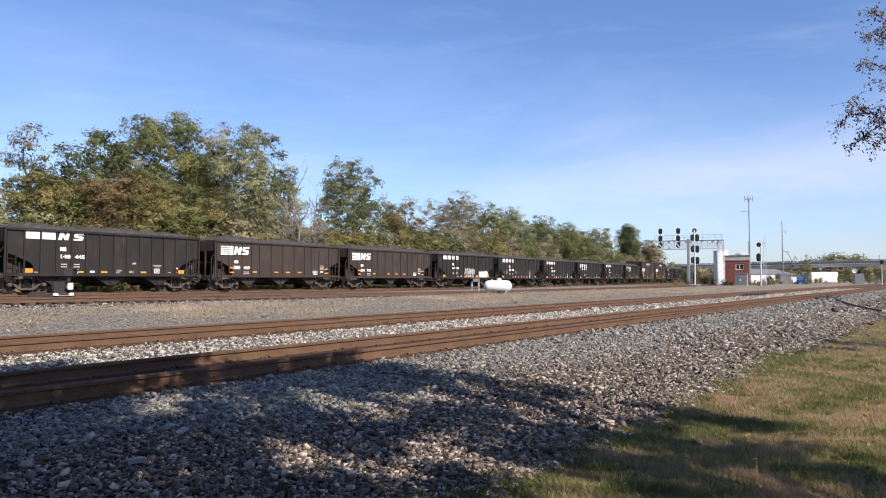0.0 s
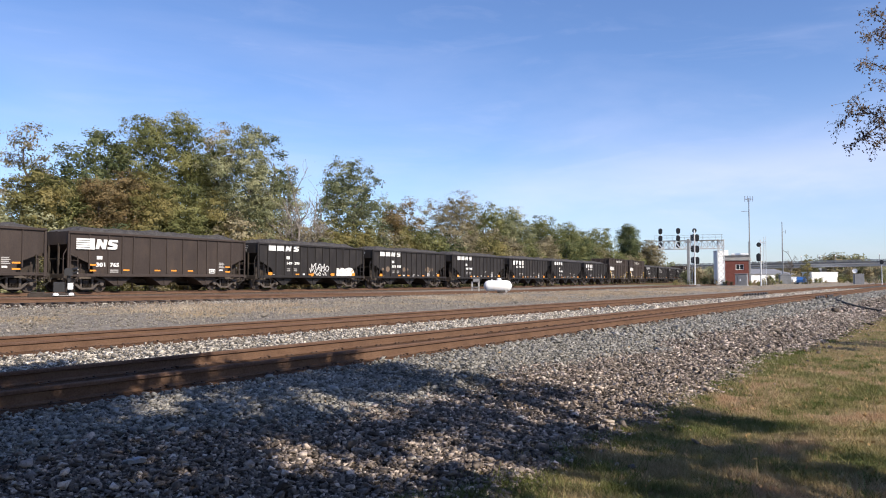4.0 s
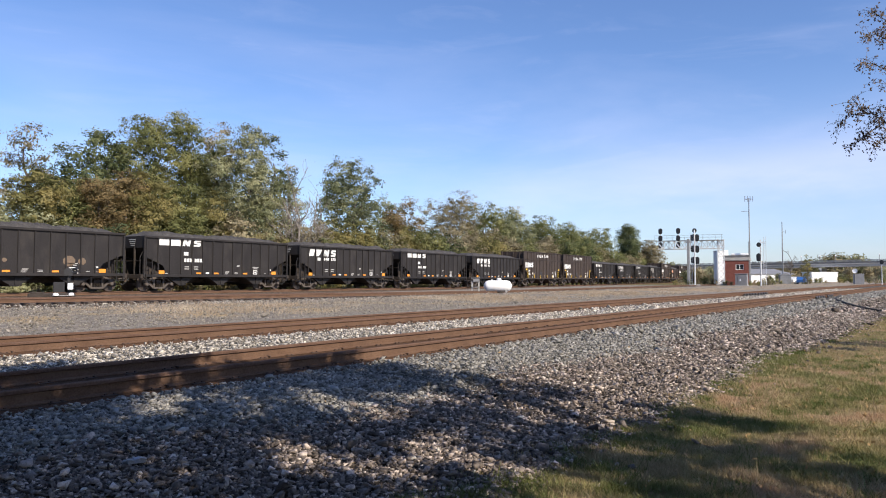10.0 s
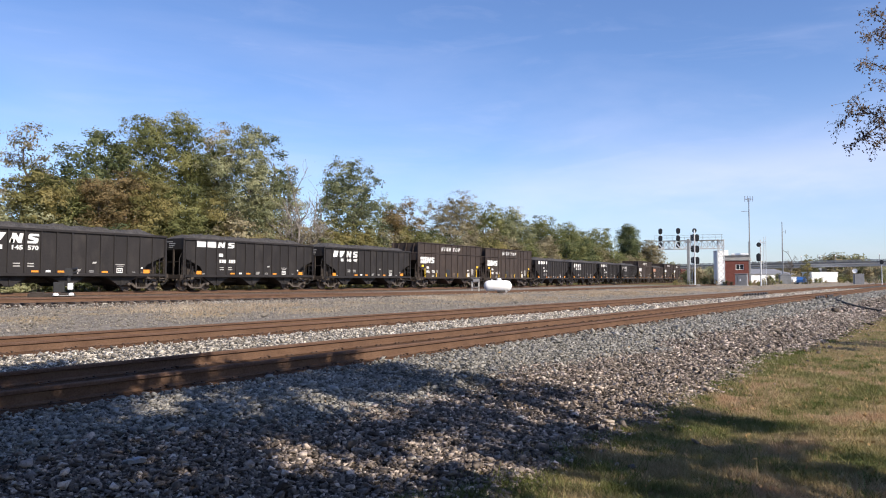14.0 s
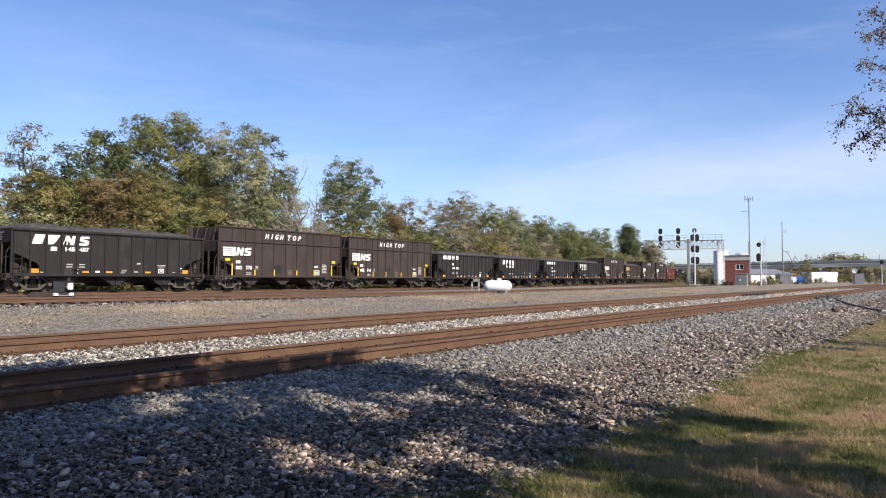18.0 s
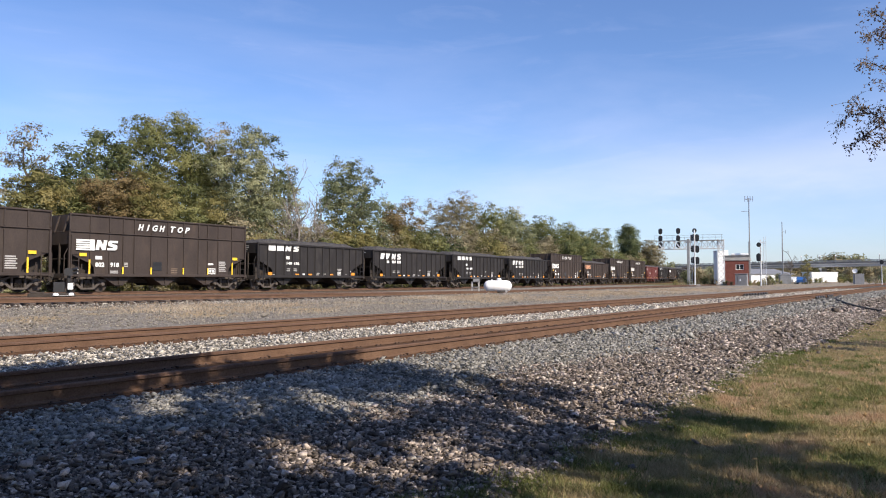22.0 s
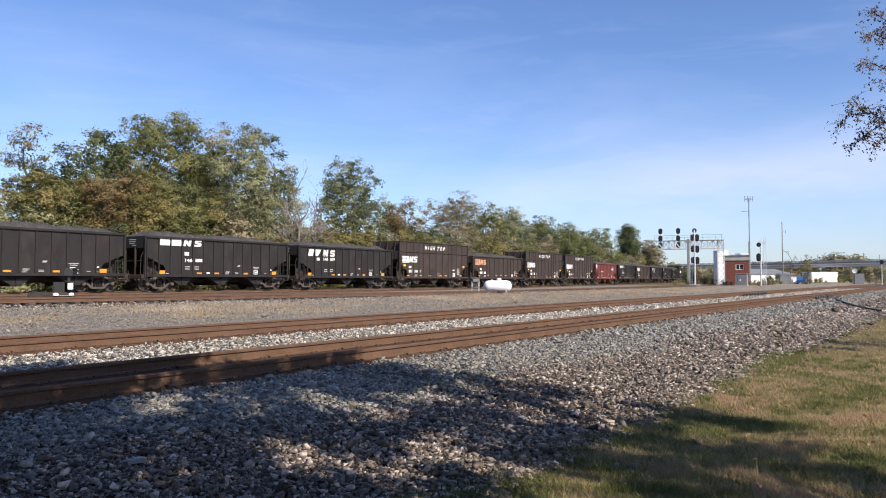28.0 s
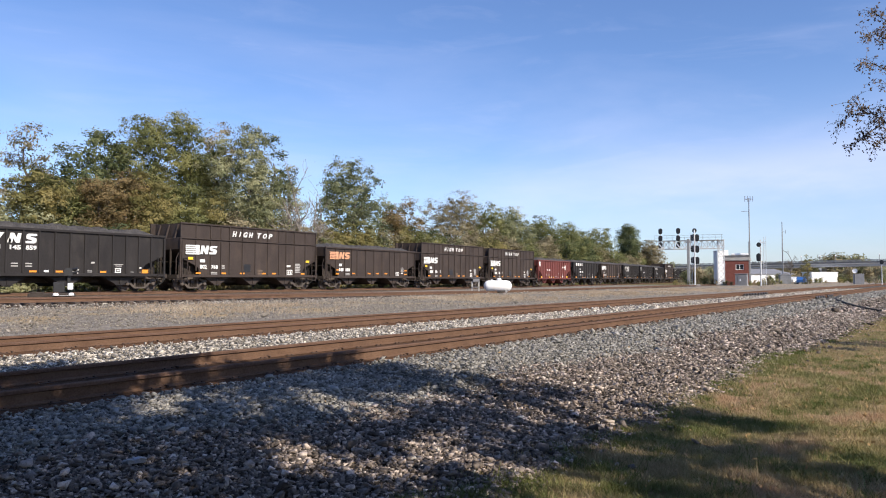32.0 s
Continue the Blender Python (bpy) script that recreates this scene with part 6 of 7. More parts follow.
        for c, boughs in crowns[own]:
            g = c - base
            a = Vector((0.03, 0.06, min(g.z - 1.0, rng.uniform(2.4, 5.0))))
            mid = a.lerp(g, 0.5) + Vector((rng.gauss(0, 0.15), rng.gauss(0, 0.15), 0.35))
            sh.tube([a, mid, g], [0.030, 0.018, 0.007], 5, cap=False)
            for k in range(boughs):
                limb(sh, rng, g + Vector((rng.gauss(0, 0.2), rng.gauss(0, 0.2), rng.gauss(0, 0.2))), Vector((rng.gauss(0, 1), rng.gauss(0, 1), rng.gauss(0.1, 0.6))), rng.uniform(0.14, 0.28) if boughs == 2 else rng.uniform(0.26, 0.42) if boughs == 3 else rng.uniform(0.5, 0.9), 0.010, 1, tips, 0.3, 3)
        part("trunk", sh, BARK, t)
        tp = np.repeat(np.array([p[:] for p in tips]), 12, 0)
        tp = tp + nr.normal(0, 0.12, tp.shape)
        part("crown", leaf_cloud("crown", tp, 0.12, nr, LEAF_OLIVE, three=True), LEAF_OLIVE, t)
        if own:
            continue
        # thin boughs that reach into view from beyond its edge: bearing and height along each, and how many twigs it bears
        hang, ends = Shape(), []
        boughs = (([(0.645, 3.02), (0.612, 3.14), (0.585, 3.16), (0.563, 3.05)], 44), ([(0.606, 3.15), (0.594, 3.24), (0.583, 3.31)], 24),
                  ([(0.645, 3.09), (0.618, 3.03), (0.598, 2.90), (0.578, 2.83)], 36), ([(0.645, 2.95), (0.624, 2.92), (0.613, 2.82)], 36),
                  ([(0.645, 3.56), (0.615, 3.65), (0.596, 3.62)], 30), ([(0.645, 3.85), (0.620, 3.94), (0.604, 3.86)], 34), ([(0.645, 3.40), (0.618, 3.43)], 10), ([(0.645, 4.02), (0.628, 4.10), (0.615, 4.16)], 26), ([(0.645, 3.20), (0.620, 3.14), (0.604, 3.06)], 24))
        for line, twigs in boughs:
            pts = [spot(b, 6.6 + rng.uniform(-0.12, 0.12), z) - Vector((base.x, base.y, 0)) for b, z in line]
            inner = [Vector((0.05, 0.05, pts[0].z + 0.5)), Vector((0.05, 0.05, pts[0].z + 0.5)).lerp(pts[0], 0.6) + Vector((0, 0, 0.1))] if line[0][0] > 0.63 else []
            way = inner + pts
            hang.tube(way, list(np.linspace(0.011 if inner else 0.003, 0.0015, len(way))), 5, cap=False)
            for k in range(twigs):
                f = rng.uniform(0.12, 1.0) * (len(pts) - 1)
                n = min(int(f), len(pts) - 2)
                p = pts[n].lerp(pts[n + 1], f - n)
                e = p + Vector((rng.gauss(0, 0.06), rng.gauss(0, 0.06), rng.gauss(-0.005, 0.06)))
                hang.tube([p, p.lerp(e, 0.5) + Vector((0, 0, 0.012)), e], [0.002, 0.0015, 0.001], 3, cap=False)
                ends += [p.lerp(e, q) + Vector((rng.gauss(0, 0.014), rng.gauss(0, 0.014), rng.gauss(0, 0.014))) for q in (0.3, 0.5, 0.7, 0.85, 1.0, 1.0)]
        part("hanging_bough", hang, BARK, t)
        part("bough_leaves", leaf_cloud("bough_leaves", np.array([p[:] for p in ends]), 0.0165, nr, DARK_LEAF), DARK_LEAF, t, "small dark reddish leaves")


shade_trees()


def sky_screen_trees():
    """A row of unseen trees, added behind the viewpoint to cut the skylight."""
    for k, (r, d, tall, wide) in enumerate(((-24, -12, 11, 9), (-15, -15, 12, 10), (-6, -16, 11.5, 9), (3, -17, 11, 9), (12, -16, 11, 9), (21, -12, 10, 9), (29, -4, 10, 9), (-30, -3, 11, 9))):
        p = FORE * d + SIDE * r
        tree("tree", "unseen leafy tree added behind the viewpoint to cut the skylight", Vector((p.x, p.y, -0.1)), tall, wide, LEAF_OLIVE, 300 + k, leaf=0.34, count=3600, lobes=16, low=0.10)


sky_screen_trees()


# ---- signals, buildings and the bridge ----
def pole_mesh(h, r0, r1, n=8):
    return Shape().tube([(0, 0, 0), (0, 0, h)], [r0, r1], n)


def facing(p, turn=0.0):
    """A pose at p that turns a thing's -y side to the camera."""
    a = math.degrees(math.atan2(p.y, p.x)) - 90
    return pose(p.x, p.y, p.z, 0, 0, a + turn)


def signal_head(parent, at, lamps, round_=False, tall=1.0):
    h = part("signal_head", Shape().prism([(0.33 * math.cos(a), (tall / 2 - 0.33) * (1 if math.sin(a) >= 0 else -1) + 0.33 * math.sin(a)) for a in np.linspace(0, 6.28, 21)[:-1]], -0.03, 0.03),
             BLACK_PAINT, parent, "black oval signal backplate", at=at)
    part("signal_housing", Shape().box((0, 0.12, 0), (0.34, 0.22, tall * 0.8), bev=0.05), BLACK_PAINT, h)
    for z in lamps:
        lens = Shape().lathe([(0.10, 0), (0.11, 0.22), (0.10, 0.22)], 12, pose(0, -0.03, z, 90))
        part("lamp_hood", lens, BLACK_PAINT, h)
    return h


def lattice(sh, a, b, w, h, n, bar=0.07):
    """A box truss from a to b."""
    a, b = Vector(a), Vector(b)
    t = (b - a).normalized()
    up = Vector((0, 0, 1)) if abs(t.z) < 0.9 else Vector((0, 1, 0))
    s = t.cross(up).normalized()
    up = s.cross(t)
    c = [(s * (i * w / 2) + up * (j * h / 2)) for i, j in ((-1, -1), (1, -1), (1, 1), (-1, 1))]
    for o in c:
        sh.beam(a + o, b + o, bar * 1.25)
    for k in range(n):
        p, q = a.lerp(b, k / n), a.lerp(b, (k + 1) / n)
        for i in range(4):
            u, v = c[i], c[(i + 1) % 4]
            if k % 2:
                u, v = v, u
            sh.beam(p + u, q + v, bar * 0.8)
            sh.beam(p + c[i], p + c[(i + 1) % 4], bar * 0.7)
    return sh


def signal_bridge():
    p = spot(0.3936, 115, 0.45)
    t = thing("signal_bridge", "silver lattice signal bridge with black signal heads over the tracks", "railway signal", facing(p, 0))
    part("tower_leg", lattice(Shape(), (0, 0, 0), (0, 0, 7.5), 0.95, 0.9, 8, 0.13), SILVER_PAINT, t)
    part("truss", lattice(Shape(), (0.5, 0, 6.7), (-9.75, 0, 6.7), 1.0, 1.35, 12, 0.12), SILVER_PAINT, t)
    part("walkway", Shape().box((-5.0, -0.75, 7.36), (10.8, 0.7, 0.06)), GREY_STEEL, t)
    rail = Shape()
    for k in range(12):
        rail.beam((-10.3 + 0.95 * k, -1.05, 7.4), (-10.3 + 0.95 * k, -1.05, 8.25), 0.04)
    rail.beam((-10.3, -1.05, 8.25), (0.3, -1.05, 8.25), 0.04).beam((-10.3, -1.05, 7.85), (0.3, -1.05, 7.85), 0.03)
    part("handrail", rail, GREY_STEEL, t)
    for x in (-9.3, -6.5):
        m = part("signal_mast", Shape().tube([(x, -1.2, 6.0), (x, -1.2, 9.3)], 0.09, 8), SILVER_PAINT, t)
        for z in (8.95, 7.75, 6.65):
            signal_head(m, pose(x, -1.36, z), (-0.26, 0.0, 0.26), tall=0.98)
        part("brace", Shape().beam((x - 0.36, -1.72, 7.0), (x + 0.32, -1.72, 6.1), 0.15).beam((x + 0.32, -1.72, 6.1), (x + 0.32, -1.2, 6.1), 0.08), SILVER_PAINT, m)
    part("leg_footing", Shape().box((0, 0, 0.1), (1.5, 1.4, 0.3), bev=0.04), CONCRETE, t)


def mast_signal():
    p = spot(0.3565, 106, 0.40)
    t = thing("mast_signal", "tall silver signal mast with round black heads in pairs", "railway signal", facing(p))
    part("mast", pole_mesh(8.5, 0.12, 0.10), SILVER_PAINT, t)
    signal_head(t, pose(0, 0.3, 8.4), (0,), tall=0.68)
    for z in (7.35, 5.65, 3.95):
        signal_head(t, pose(-0.24, 0.3, z), (-0.25, 0, 0.25), tall=1.0)
        signal_head(t, pose(0.34, 0.35, z - 0.05), (-0.25, 0, 0.25), tall=1.1)
    lad = Shape().beam((-0.75, 0.2, 0.1), (-0.6, 0.15, 8.0), 0.05).beam((-0.4, 0.25, 0.1), (-0.3, 0.2, 8.0), 0.05)
    for k in range(24):
        lad.beam((-0.74 + k * 0.006, 0.2, 0.4 + k * 0.32), (-0.38, 0.24, 0.4 + k * 0.32), 0.03)
    part("ladder", lad, SILVER_PAINT, t)
    part("foundation", Shape().box((0, 0, 0.02), (1.5, 1.2, 0.5), bev=0.06), CONCRETE, t)
    part("platform", Shape().box((-2.0, 0.5, 0.02), (4.2, 1.6, 0.12), bev=0.03), CONCRETE, t, "pale concrete pad")


def grey_post():
    p = spot(0.3475, 112, 0.45)
    t = thing("grey_mast", "thick grey steel post beside the signals", "mast", facing(p))
    part("post", Shape().box((0, 0, 3.7), (0.42, 0.3, 7.4), bev=0.04), GREY_STEEL, t)
    part("crossbar", Shape().box((0, -0.1, 6.9), (0.8, 0.1, 0.14)), GREY_STEEL, t)


def tower_house():
    p = spot(0.4168, 118, 0.45)
    w, d, h = 3.6, 3.2, 4.35
    t = thing("signal_cabin", "two-storey red brick signal cabin with a flat white roof", "building", facing(p, -4))
    x0, x1, z0, z1 = -0.15, 1.05, 2.55, 3.45
    panels = []
    wall = lambda c, s_: panels.append((c, s_))
    wall((-w / 2 + (x0 + w / 2) / 2, -d / 2, h / 2), (x0 + w / 2, 0.3, h))
    wall(((x1 + w / 2) / 2, -d / 2, h / 2), (w / 2 - x1, 0.3, h))
    wall(((x0 + x1) / 2, -d / 2, z0 / 2), (x1 - x0, 0.3, z0))
    wall(((x0 + x1) / 2, -d / 2, (z1 + h) / 2), (x1 - x0, 0.3, h - z1))
    for sx in (-1, 1):
        wall((sx * (w / 2 - 0.15), 0.15, h / 2), (0.3, d - 0.6, h))
    wall((0, d / 2, h / 2), (w, 0.3, h))
    for c, s_ in panels:
        part("wall", Shape().box(c, s_), BRICK, t)
    win = part("window", Shape().box(((x0 + x1) / 2, -d / 2 + 0.05, (z0 + z1) / 2), (x1 - x0, 0.03, z1 - z0)), GLASS, t)
    fr = Shape()
    for x in (x0 + 0.04, (x0 + x1) / 2, x1 - 0.04):
        fr.box((x, -d / 2 - 0.06, (z0 + z1) / 2), (0.08, 0.09, z1 - z0))
    fr.box(((x0 + x1) / 2, -d / 2 - 0.06, z0 + 0.03), (x1 - x0, 0.1, 0.08)).box(((x0 + x1) / 2, -d / 2 - 0.06, z1 - 0.03), (x1 - x0, 0.1, 0.08))
    part("window_frame", fr, WHITE_WALL, win)
    part("band", Shape().box((0, 0, h - 0.02), (w + 0.45, d + 0.5, 0.5), bev=0.03), CONCRETE, t, "pale grey concrete band")
    # dark grey instead of brick: the parapet's shade is put into its colour
    part("parapet", Shape().box((0, 0, h + 0.42), (w + 0.2, d + 0.2, 0.40), bev=0.03), GIRDER_AND_SHADE, t)
    part("roof", Shape().box((0.4, 0.6, h + 0.78), (w * 0.75, d * 0.7, 0.34), bev=0.06), WHITE_WALL, t, "low white roof box")
    p = spot(0.3935, 128, 0.45)
    t = thing("white_shed", "tall white metal equipment building behind the signal bridge", "building", facing(p, 28))
    part("wall", Shape().box((0, 0, 3.0), (2.1, 1.4, 6.0)), WHITE_WALL, t)
    part("roof", Shape().box((0, 0, 6.1), (2.2, 1.5, 0.16), bev=0.03), WHITE_WALL, t)
    p = spot(0.4225, 112, 0.45)
    t = thing("equipment_cabinet", "grey metal trackside equipment cabinet", "cabinet", facing(p, -10))
    part("body", Shape().box((0, 0, 0.95), (1.75, 1.2, 1.7), bev=0.04), SHED_GREY, t)
    part("hood", Shape().box((0, 0, 1.85), (1.9, 1.35, 0.12), bev=0.04), SHED_GREY, t)
    part("door", Shape().box((0.1, -0.62, 0.95), (1.2, 0.03, 1.4), bev=0.01), SHED_GREY, t)
    part("notice", Shape().box((-0.1, -0.64, 0.9), (0.2, 0.012, 0.26)), WHITE_WALL, t)
    part("base", Shape().box((0, 0, 0.05), (1.9, 1.3, 0.2)), CONCRETE, t)


def radio_mast():
    p = spot(0.4345, 116, 0.45)
    t = thing("radio_mast", "slender grey radio mast with an antenna on top", "antenna", facing(p))
    part("lower_pole", Shape().box((-0.05, 0, 3.6), (0.27, 0.25, 7.2), bev=0.03), GREY_STEEL, t)
    part("upper_pole", pole_mesh(14.4, 0.11, 0.075), GREY_STEEL, t)
    an = Shape().beam((-0.65, 0, 14.2), (0.65, 0, 14.2), 0.10)
    for x in (-0.6, -0.2, 0.2, 0.6):
        an.beam((x, 0, 13.8), (x, 0, 14.7), 0.09)
    an.beam((-1.2, 0, 12.2), (0, 0, 12.2), 0.06)
    part("antenna", an, GREY_STEEL, t)
    p = spot(0.481, 150, 0.45)
    t = thing("radio_pole", "thin dark pole with a small antenna", "antenna", facing(p))
    part("pole", pole_mesh(13.2, 0.15, 0.08), GREY_STEEL, t)
    part("antenna", Shape().beam((0.0, 0, 11.0), (0.7, 0, 11.0), 0.06).beam((0.65, 0, 10.6), (0.65, 0, 11.5), 0.06), GREY_STEEL, t)


def two_lamp_signal():
    p = spot(0.450, 108, 0.45)
    t = thing("mast_signal", "silver signal mast with a round and an oval black head", "railway signal", facing(p))
    part("mast", pole_mesh(7.0, 0.12, 0.09), SILVER_PAINT, t)
    signal_head(t, pose(-0.25, -0.3, 6.3), (0,), tall=0.68)
    signal_head(t, pose(-0.3, -0.3, 4.35), (-0.28, 0, 0.28), tall=1.25)
    lad = Shape().beam((0.4, 0.1, 0.1), (0.4, 0.1, 7.6), 0.06).beam((0.75, 0.1, 0.1), (0.75, 0.1, 7.6), 0.06)
    for k in range(22):
        lad.beam((0.4, 0.1, 0.4 + k * 0.32), (0.75, 0.1, 0.4 + k * 0.32), 0.035)
    part("ladder", lad, SILVER_PAINT, t)
    part("bracket", Shape().beam((0, 0, 5.2), (0.7, 0, 5.2), 0.08).beam((0, 0, 6.6), (0.7, 0, 6.6), 0.08), SILVER_PAINT, t)


def overpass():
    """A road bridge far off, crossing behind the yard."""
    d, z = 235, 0.5
    t = thing("road_overpass", "long grey steel road bridge with concrete piers and railings", "bridge")
    a, b = spot(0.335, d + 30, 0), spot(0.78, d - 30, 0)
    a.z, b.z = 4.1, 5.2
    way = (b - a).normalized()
    n = Vector((-way.y, way.x, 0))
    deck = Shape().beam(a + Vector((0, 0, 1.5)), b + Vector((0, 0, 1.5)), 9.0, 0.35)
    part("deck", deck, CONCRETE, t)
    for q in (-4.2, 4.2):
        part("girder", Shape().beam(a + n * q + Vector((0, 0, 0.75)), b + n * q + Vector((0, 0, 1.0)), 0.4, 0.62), CONCRETE, t)
        part("parapet", Shape().beam(a + n * q + Vector((0, 0, 1.75)), b + n * q + Vector((0, 0, 1.75)), 0.2, 0.8), GIRDER_AND_SHADE, t)
        rail = Shape()
        for k in range(60):
            p = a.lerp(b, k / 59) + n * q
            rail.beam(p + Vector((0, 0, 1.6)), p + Vector((0, 0, 2.7)), 0.12)
        for h in (2.30, 2.50, 2.7):
            rail.beam(a + n * q + Vector((0, 0, h)), b + n * q + Vector((0, 0, h)), 0.13)
        part("railing", rail, GREY_STEEL, t)
    for f in (0.08, 0.30, 0.52, 0.74, 0.95):
        p = a.lerp(b, f)
        sh = Shape()
        for q in (-3.4, 0, 3.4):
            c = p + n * q
            sh.tube([(c.x, c.y, 0), (c.x, c.y, p.z)], 0.34, 10)
        sh.beam(p - n * 4.6 + Vector((0, 0, 0.05)), p + n * 4.6 + Vector((0, 0, 0.05)), 0.7, 0.5)
        part("pier", sh, CONCRETE, t)
    for f in (0.08, 0.22, 0.28, 0.46, 0.52, 0.57, 0.70):
        p = a.lerp(b, f) - n * 4.3
        post = part("lamp_post", Shape().tube([p + Vector((0, 0, 1.5)), p + Vector((0, 0, 4.2))], [0.10, 0.07], 6), GREY_STEEL, t)
        part("lamp_head", Shape().box(p + Vector((0, 0, 4.2)), (0.55, 0.4, 0.4), bev=0.08), WHITE_WALL, post, "small white lamp head")


def sheds():
    for b0, b1, d, z0, z1, lab in ((0.436, 0.471, 190, 0.4, 2.75, "low white metal warehouse with a grey roof behind the signals"), (0.522, 0.558, 225, 0.4, 3.4, "white flat-roofed warehouse beyond the bridge")):
        p = spot((b0 + b1) / 2, d, z0)
        t = thing("warehouse", lab, "building", facing(p, 34))
        w = (b1 - b0) * d * 1.08
        wall = Shape().box((0, 2.5, (z1 - z0) / 2), (w, 5, z1 - z0))
        part("wall", wall, WHITE_WALL, t)
        if d < 200:
            part("roof", Shape().prism([(-0.3, z1 - z0), (9.0, z1 - z0 + 1.5), (18.0, z1 - z0), (18.0, z1 - z0 - 0.1), (-0.3, z1 - z0 - 0.1)], -w / 2 - 0.2, w * 1.3, "x"), SHED_GREY, t, "low-pitched grey metal roof")
            part("rear_wall", Shape().box((w * 0.4, 11, (z1 - z0) / 2), (w * 1.7, 11.9, z1 - z0 - 0.2)), SHED_GREY, t)
        else:
            part("roof", Shape().box((0, 2.5, z1 - z0 + 0.12), (w + 0.4, 5.4, 0.25), bev=0.05), WHITE_WALL, t)
    p = spot(0.4835, 150, 0.42)
    t = thing("garden_shed", "small grey ribbed metal shed", "shed", facing(p, 10))
    part("wall", Shape().box((0, 0, 0.95), (2.1, 2.4, 1.9)), GREY_STEEL, t)
    part("roof", Shape().prism([(-1.2, 1.9), (1.2, 1.9), (0, 2.35)], -1.3, 1.3), SHED_GREY, t)
    p = spot(0.600 - 0.012, 150, 0.4)
    t = thing("relay_cabinet", "grey relay cabinet with a white dish beside the track", "cabinet", facing(p, 5))
    part("body", Shape().box((0, 0, 1.1), (1.9, 1.4, 2.2), bev=0.04), SHED_GREY, t)
    part("dish", Shape().lathe([(0.05, 0), (0.4, 0.06), (0.5, 0.16), (0.48, 0.16), (0.38, 0.08)], 18, pose(-0.7, -0.9, 2.75, 75, 0, -20)), WHITE_WALL, t, "white round dish")
    part("dish_post", Shape().tube([(-0.7, -0.75, 0), (-0.7, -0.75, 2.7)], 0.06, 6), GREY_STEEL, t)
    p = spot(0.621, 135, 0.4)
    t = thing("dwarf_mast", "thin signal mast with a small dark head", "railway signal", facing(p))
    part("mast", pole_mesh(4.6, 0.09, 0.07), SILVER_PAINT, t)
    signal_head(t, pose(0, -0.25, 4.3), (0.2, -0.2), tall=0.9)


def vehicle(b, d, paint, label, name, turn):
    p = spot(b, d, 0.42)
    t = thing(name, label, "car", facing(p, turn))
    body = Shape().prism([(-2.2, 0.35), (2.2, 0.35), (2.25, 0.85), (1.5, 0.98), (0.9, 1.5), (-1.1, 1.52), (-1.6, 1.0), (-2.25, 0.95)], -0.85, 0.85)
    part("body", body, paint, t)
    part("side_window", Shape().prism([(-1.35, 1.0), (1.2, 1.0), (0.8, 1.42), (-1.0, 1.44)], -0.87, 0.87), GLASS, t)
    for x in (-1.4, 1.4):
        for y in (-0.8, 0.8):
            w = part("wheel", Shape().lathe([(0.2, -0.1), (0.33, -0.1), (0.33, 0.1), (0.2, 0.1)], 16, pose(0, 0, 0, 90)), RUBBER, t, at=pose(x, y, 0.33))
            part("rim", Shape().lathe([(0.05, -0.11), (0.2, -0.11), (0.2, 0.11), (0.05, 0.11)], 12, pose(0, 0, 0, 90)), GREY_STEEL, w)


signal_bridge()
mast_signal()
grey_post()
tower_house()
radio_mast()
two_lamp_signal()
overpass()
sheds()
vehicle(0.4985, 152, WHITE_WALL, "white parked car beside the shed", "parked_car", 60)
vehicle(0.5075, 146, BLUE_PAINT, "blue parked car beside the white one", "parked_car", 86)


def far_woods():
    # distance haze is put into the pale silvery and grey leaf colours
    protos = [tree("far_tree", "tree in the distant belt, with haze put into its pale leaf colour", (0, 0, -60), 9, 9, m, 190 + k, leaf=0.55, count=1300, lobes=14, low=0.05)
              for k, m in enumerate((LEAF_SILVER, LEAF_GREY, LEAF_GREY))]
    rng = random.Random(21)
    spots = [(0.30 + 0.012 * k, 300 + rng.uniform(-15, 15), rng.uniform(0.72, 0.92)) for k in range(30)]
    spots += [(0.53 + 0.008 * k, 290, rng.uniform(1.0, 1.3)) for k in range(8)]
    spots += [(0.345 + 0.011 * k, 150, rng.uniform(0.28, 0.5)) for k in range(6)]
    spots += [(0.462 + 0.014 * k, 178, rng.uniform(0.18, 0.30)) for k in range(4)]
    spots += [(0.372 + 0.008 * k, 160, rng.uniform(0.25, 0.36)) for k in range(3)]
    spots += [(0.44 + 0.008 * k, 292, rng.uniform(0.72, 0.95)) for k in range(11)]
    spots += [(0.575, 262, 0.6), (0.60, 255, 0.6), (0.625, 258, 0.62), (0.64, 190, 0.22), (0.655, 170, 0.2)]
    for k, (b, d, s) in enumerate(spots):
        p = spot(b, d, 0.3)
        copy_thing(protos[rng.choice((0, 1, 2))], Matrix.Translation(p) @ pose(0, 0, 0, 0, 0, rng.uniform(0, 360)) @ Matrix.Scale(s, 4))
    for p in protos:
        for o in (*p.children_recursive, p):
            bpy.data.objects.remove(o)


far_woods()
tree("tree", "slender yellowing tree beside the parked cars", spot(0.5150, 140, 0.4), 6.4, 2.4, LEAF_GOLD, 230, leaf=0.15, count=1500, lobes=12, low=0.05, core=0.05)
tree("bare_tree", "leafless tree beside the shed", spot(0.490, 150, 0.4), 8.0, 3.0, LEAF_GREY, 231, count=0, bare=True)


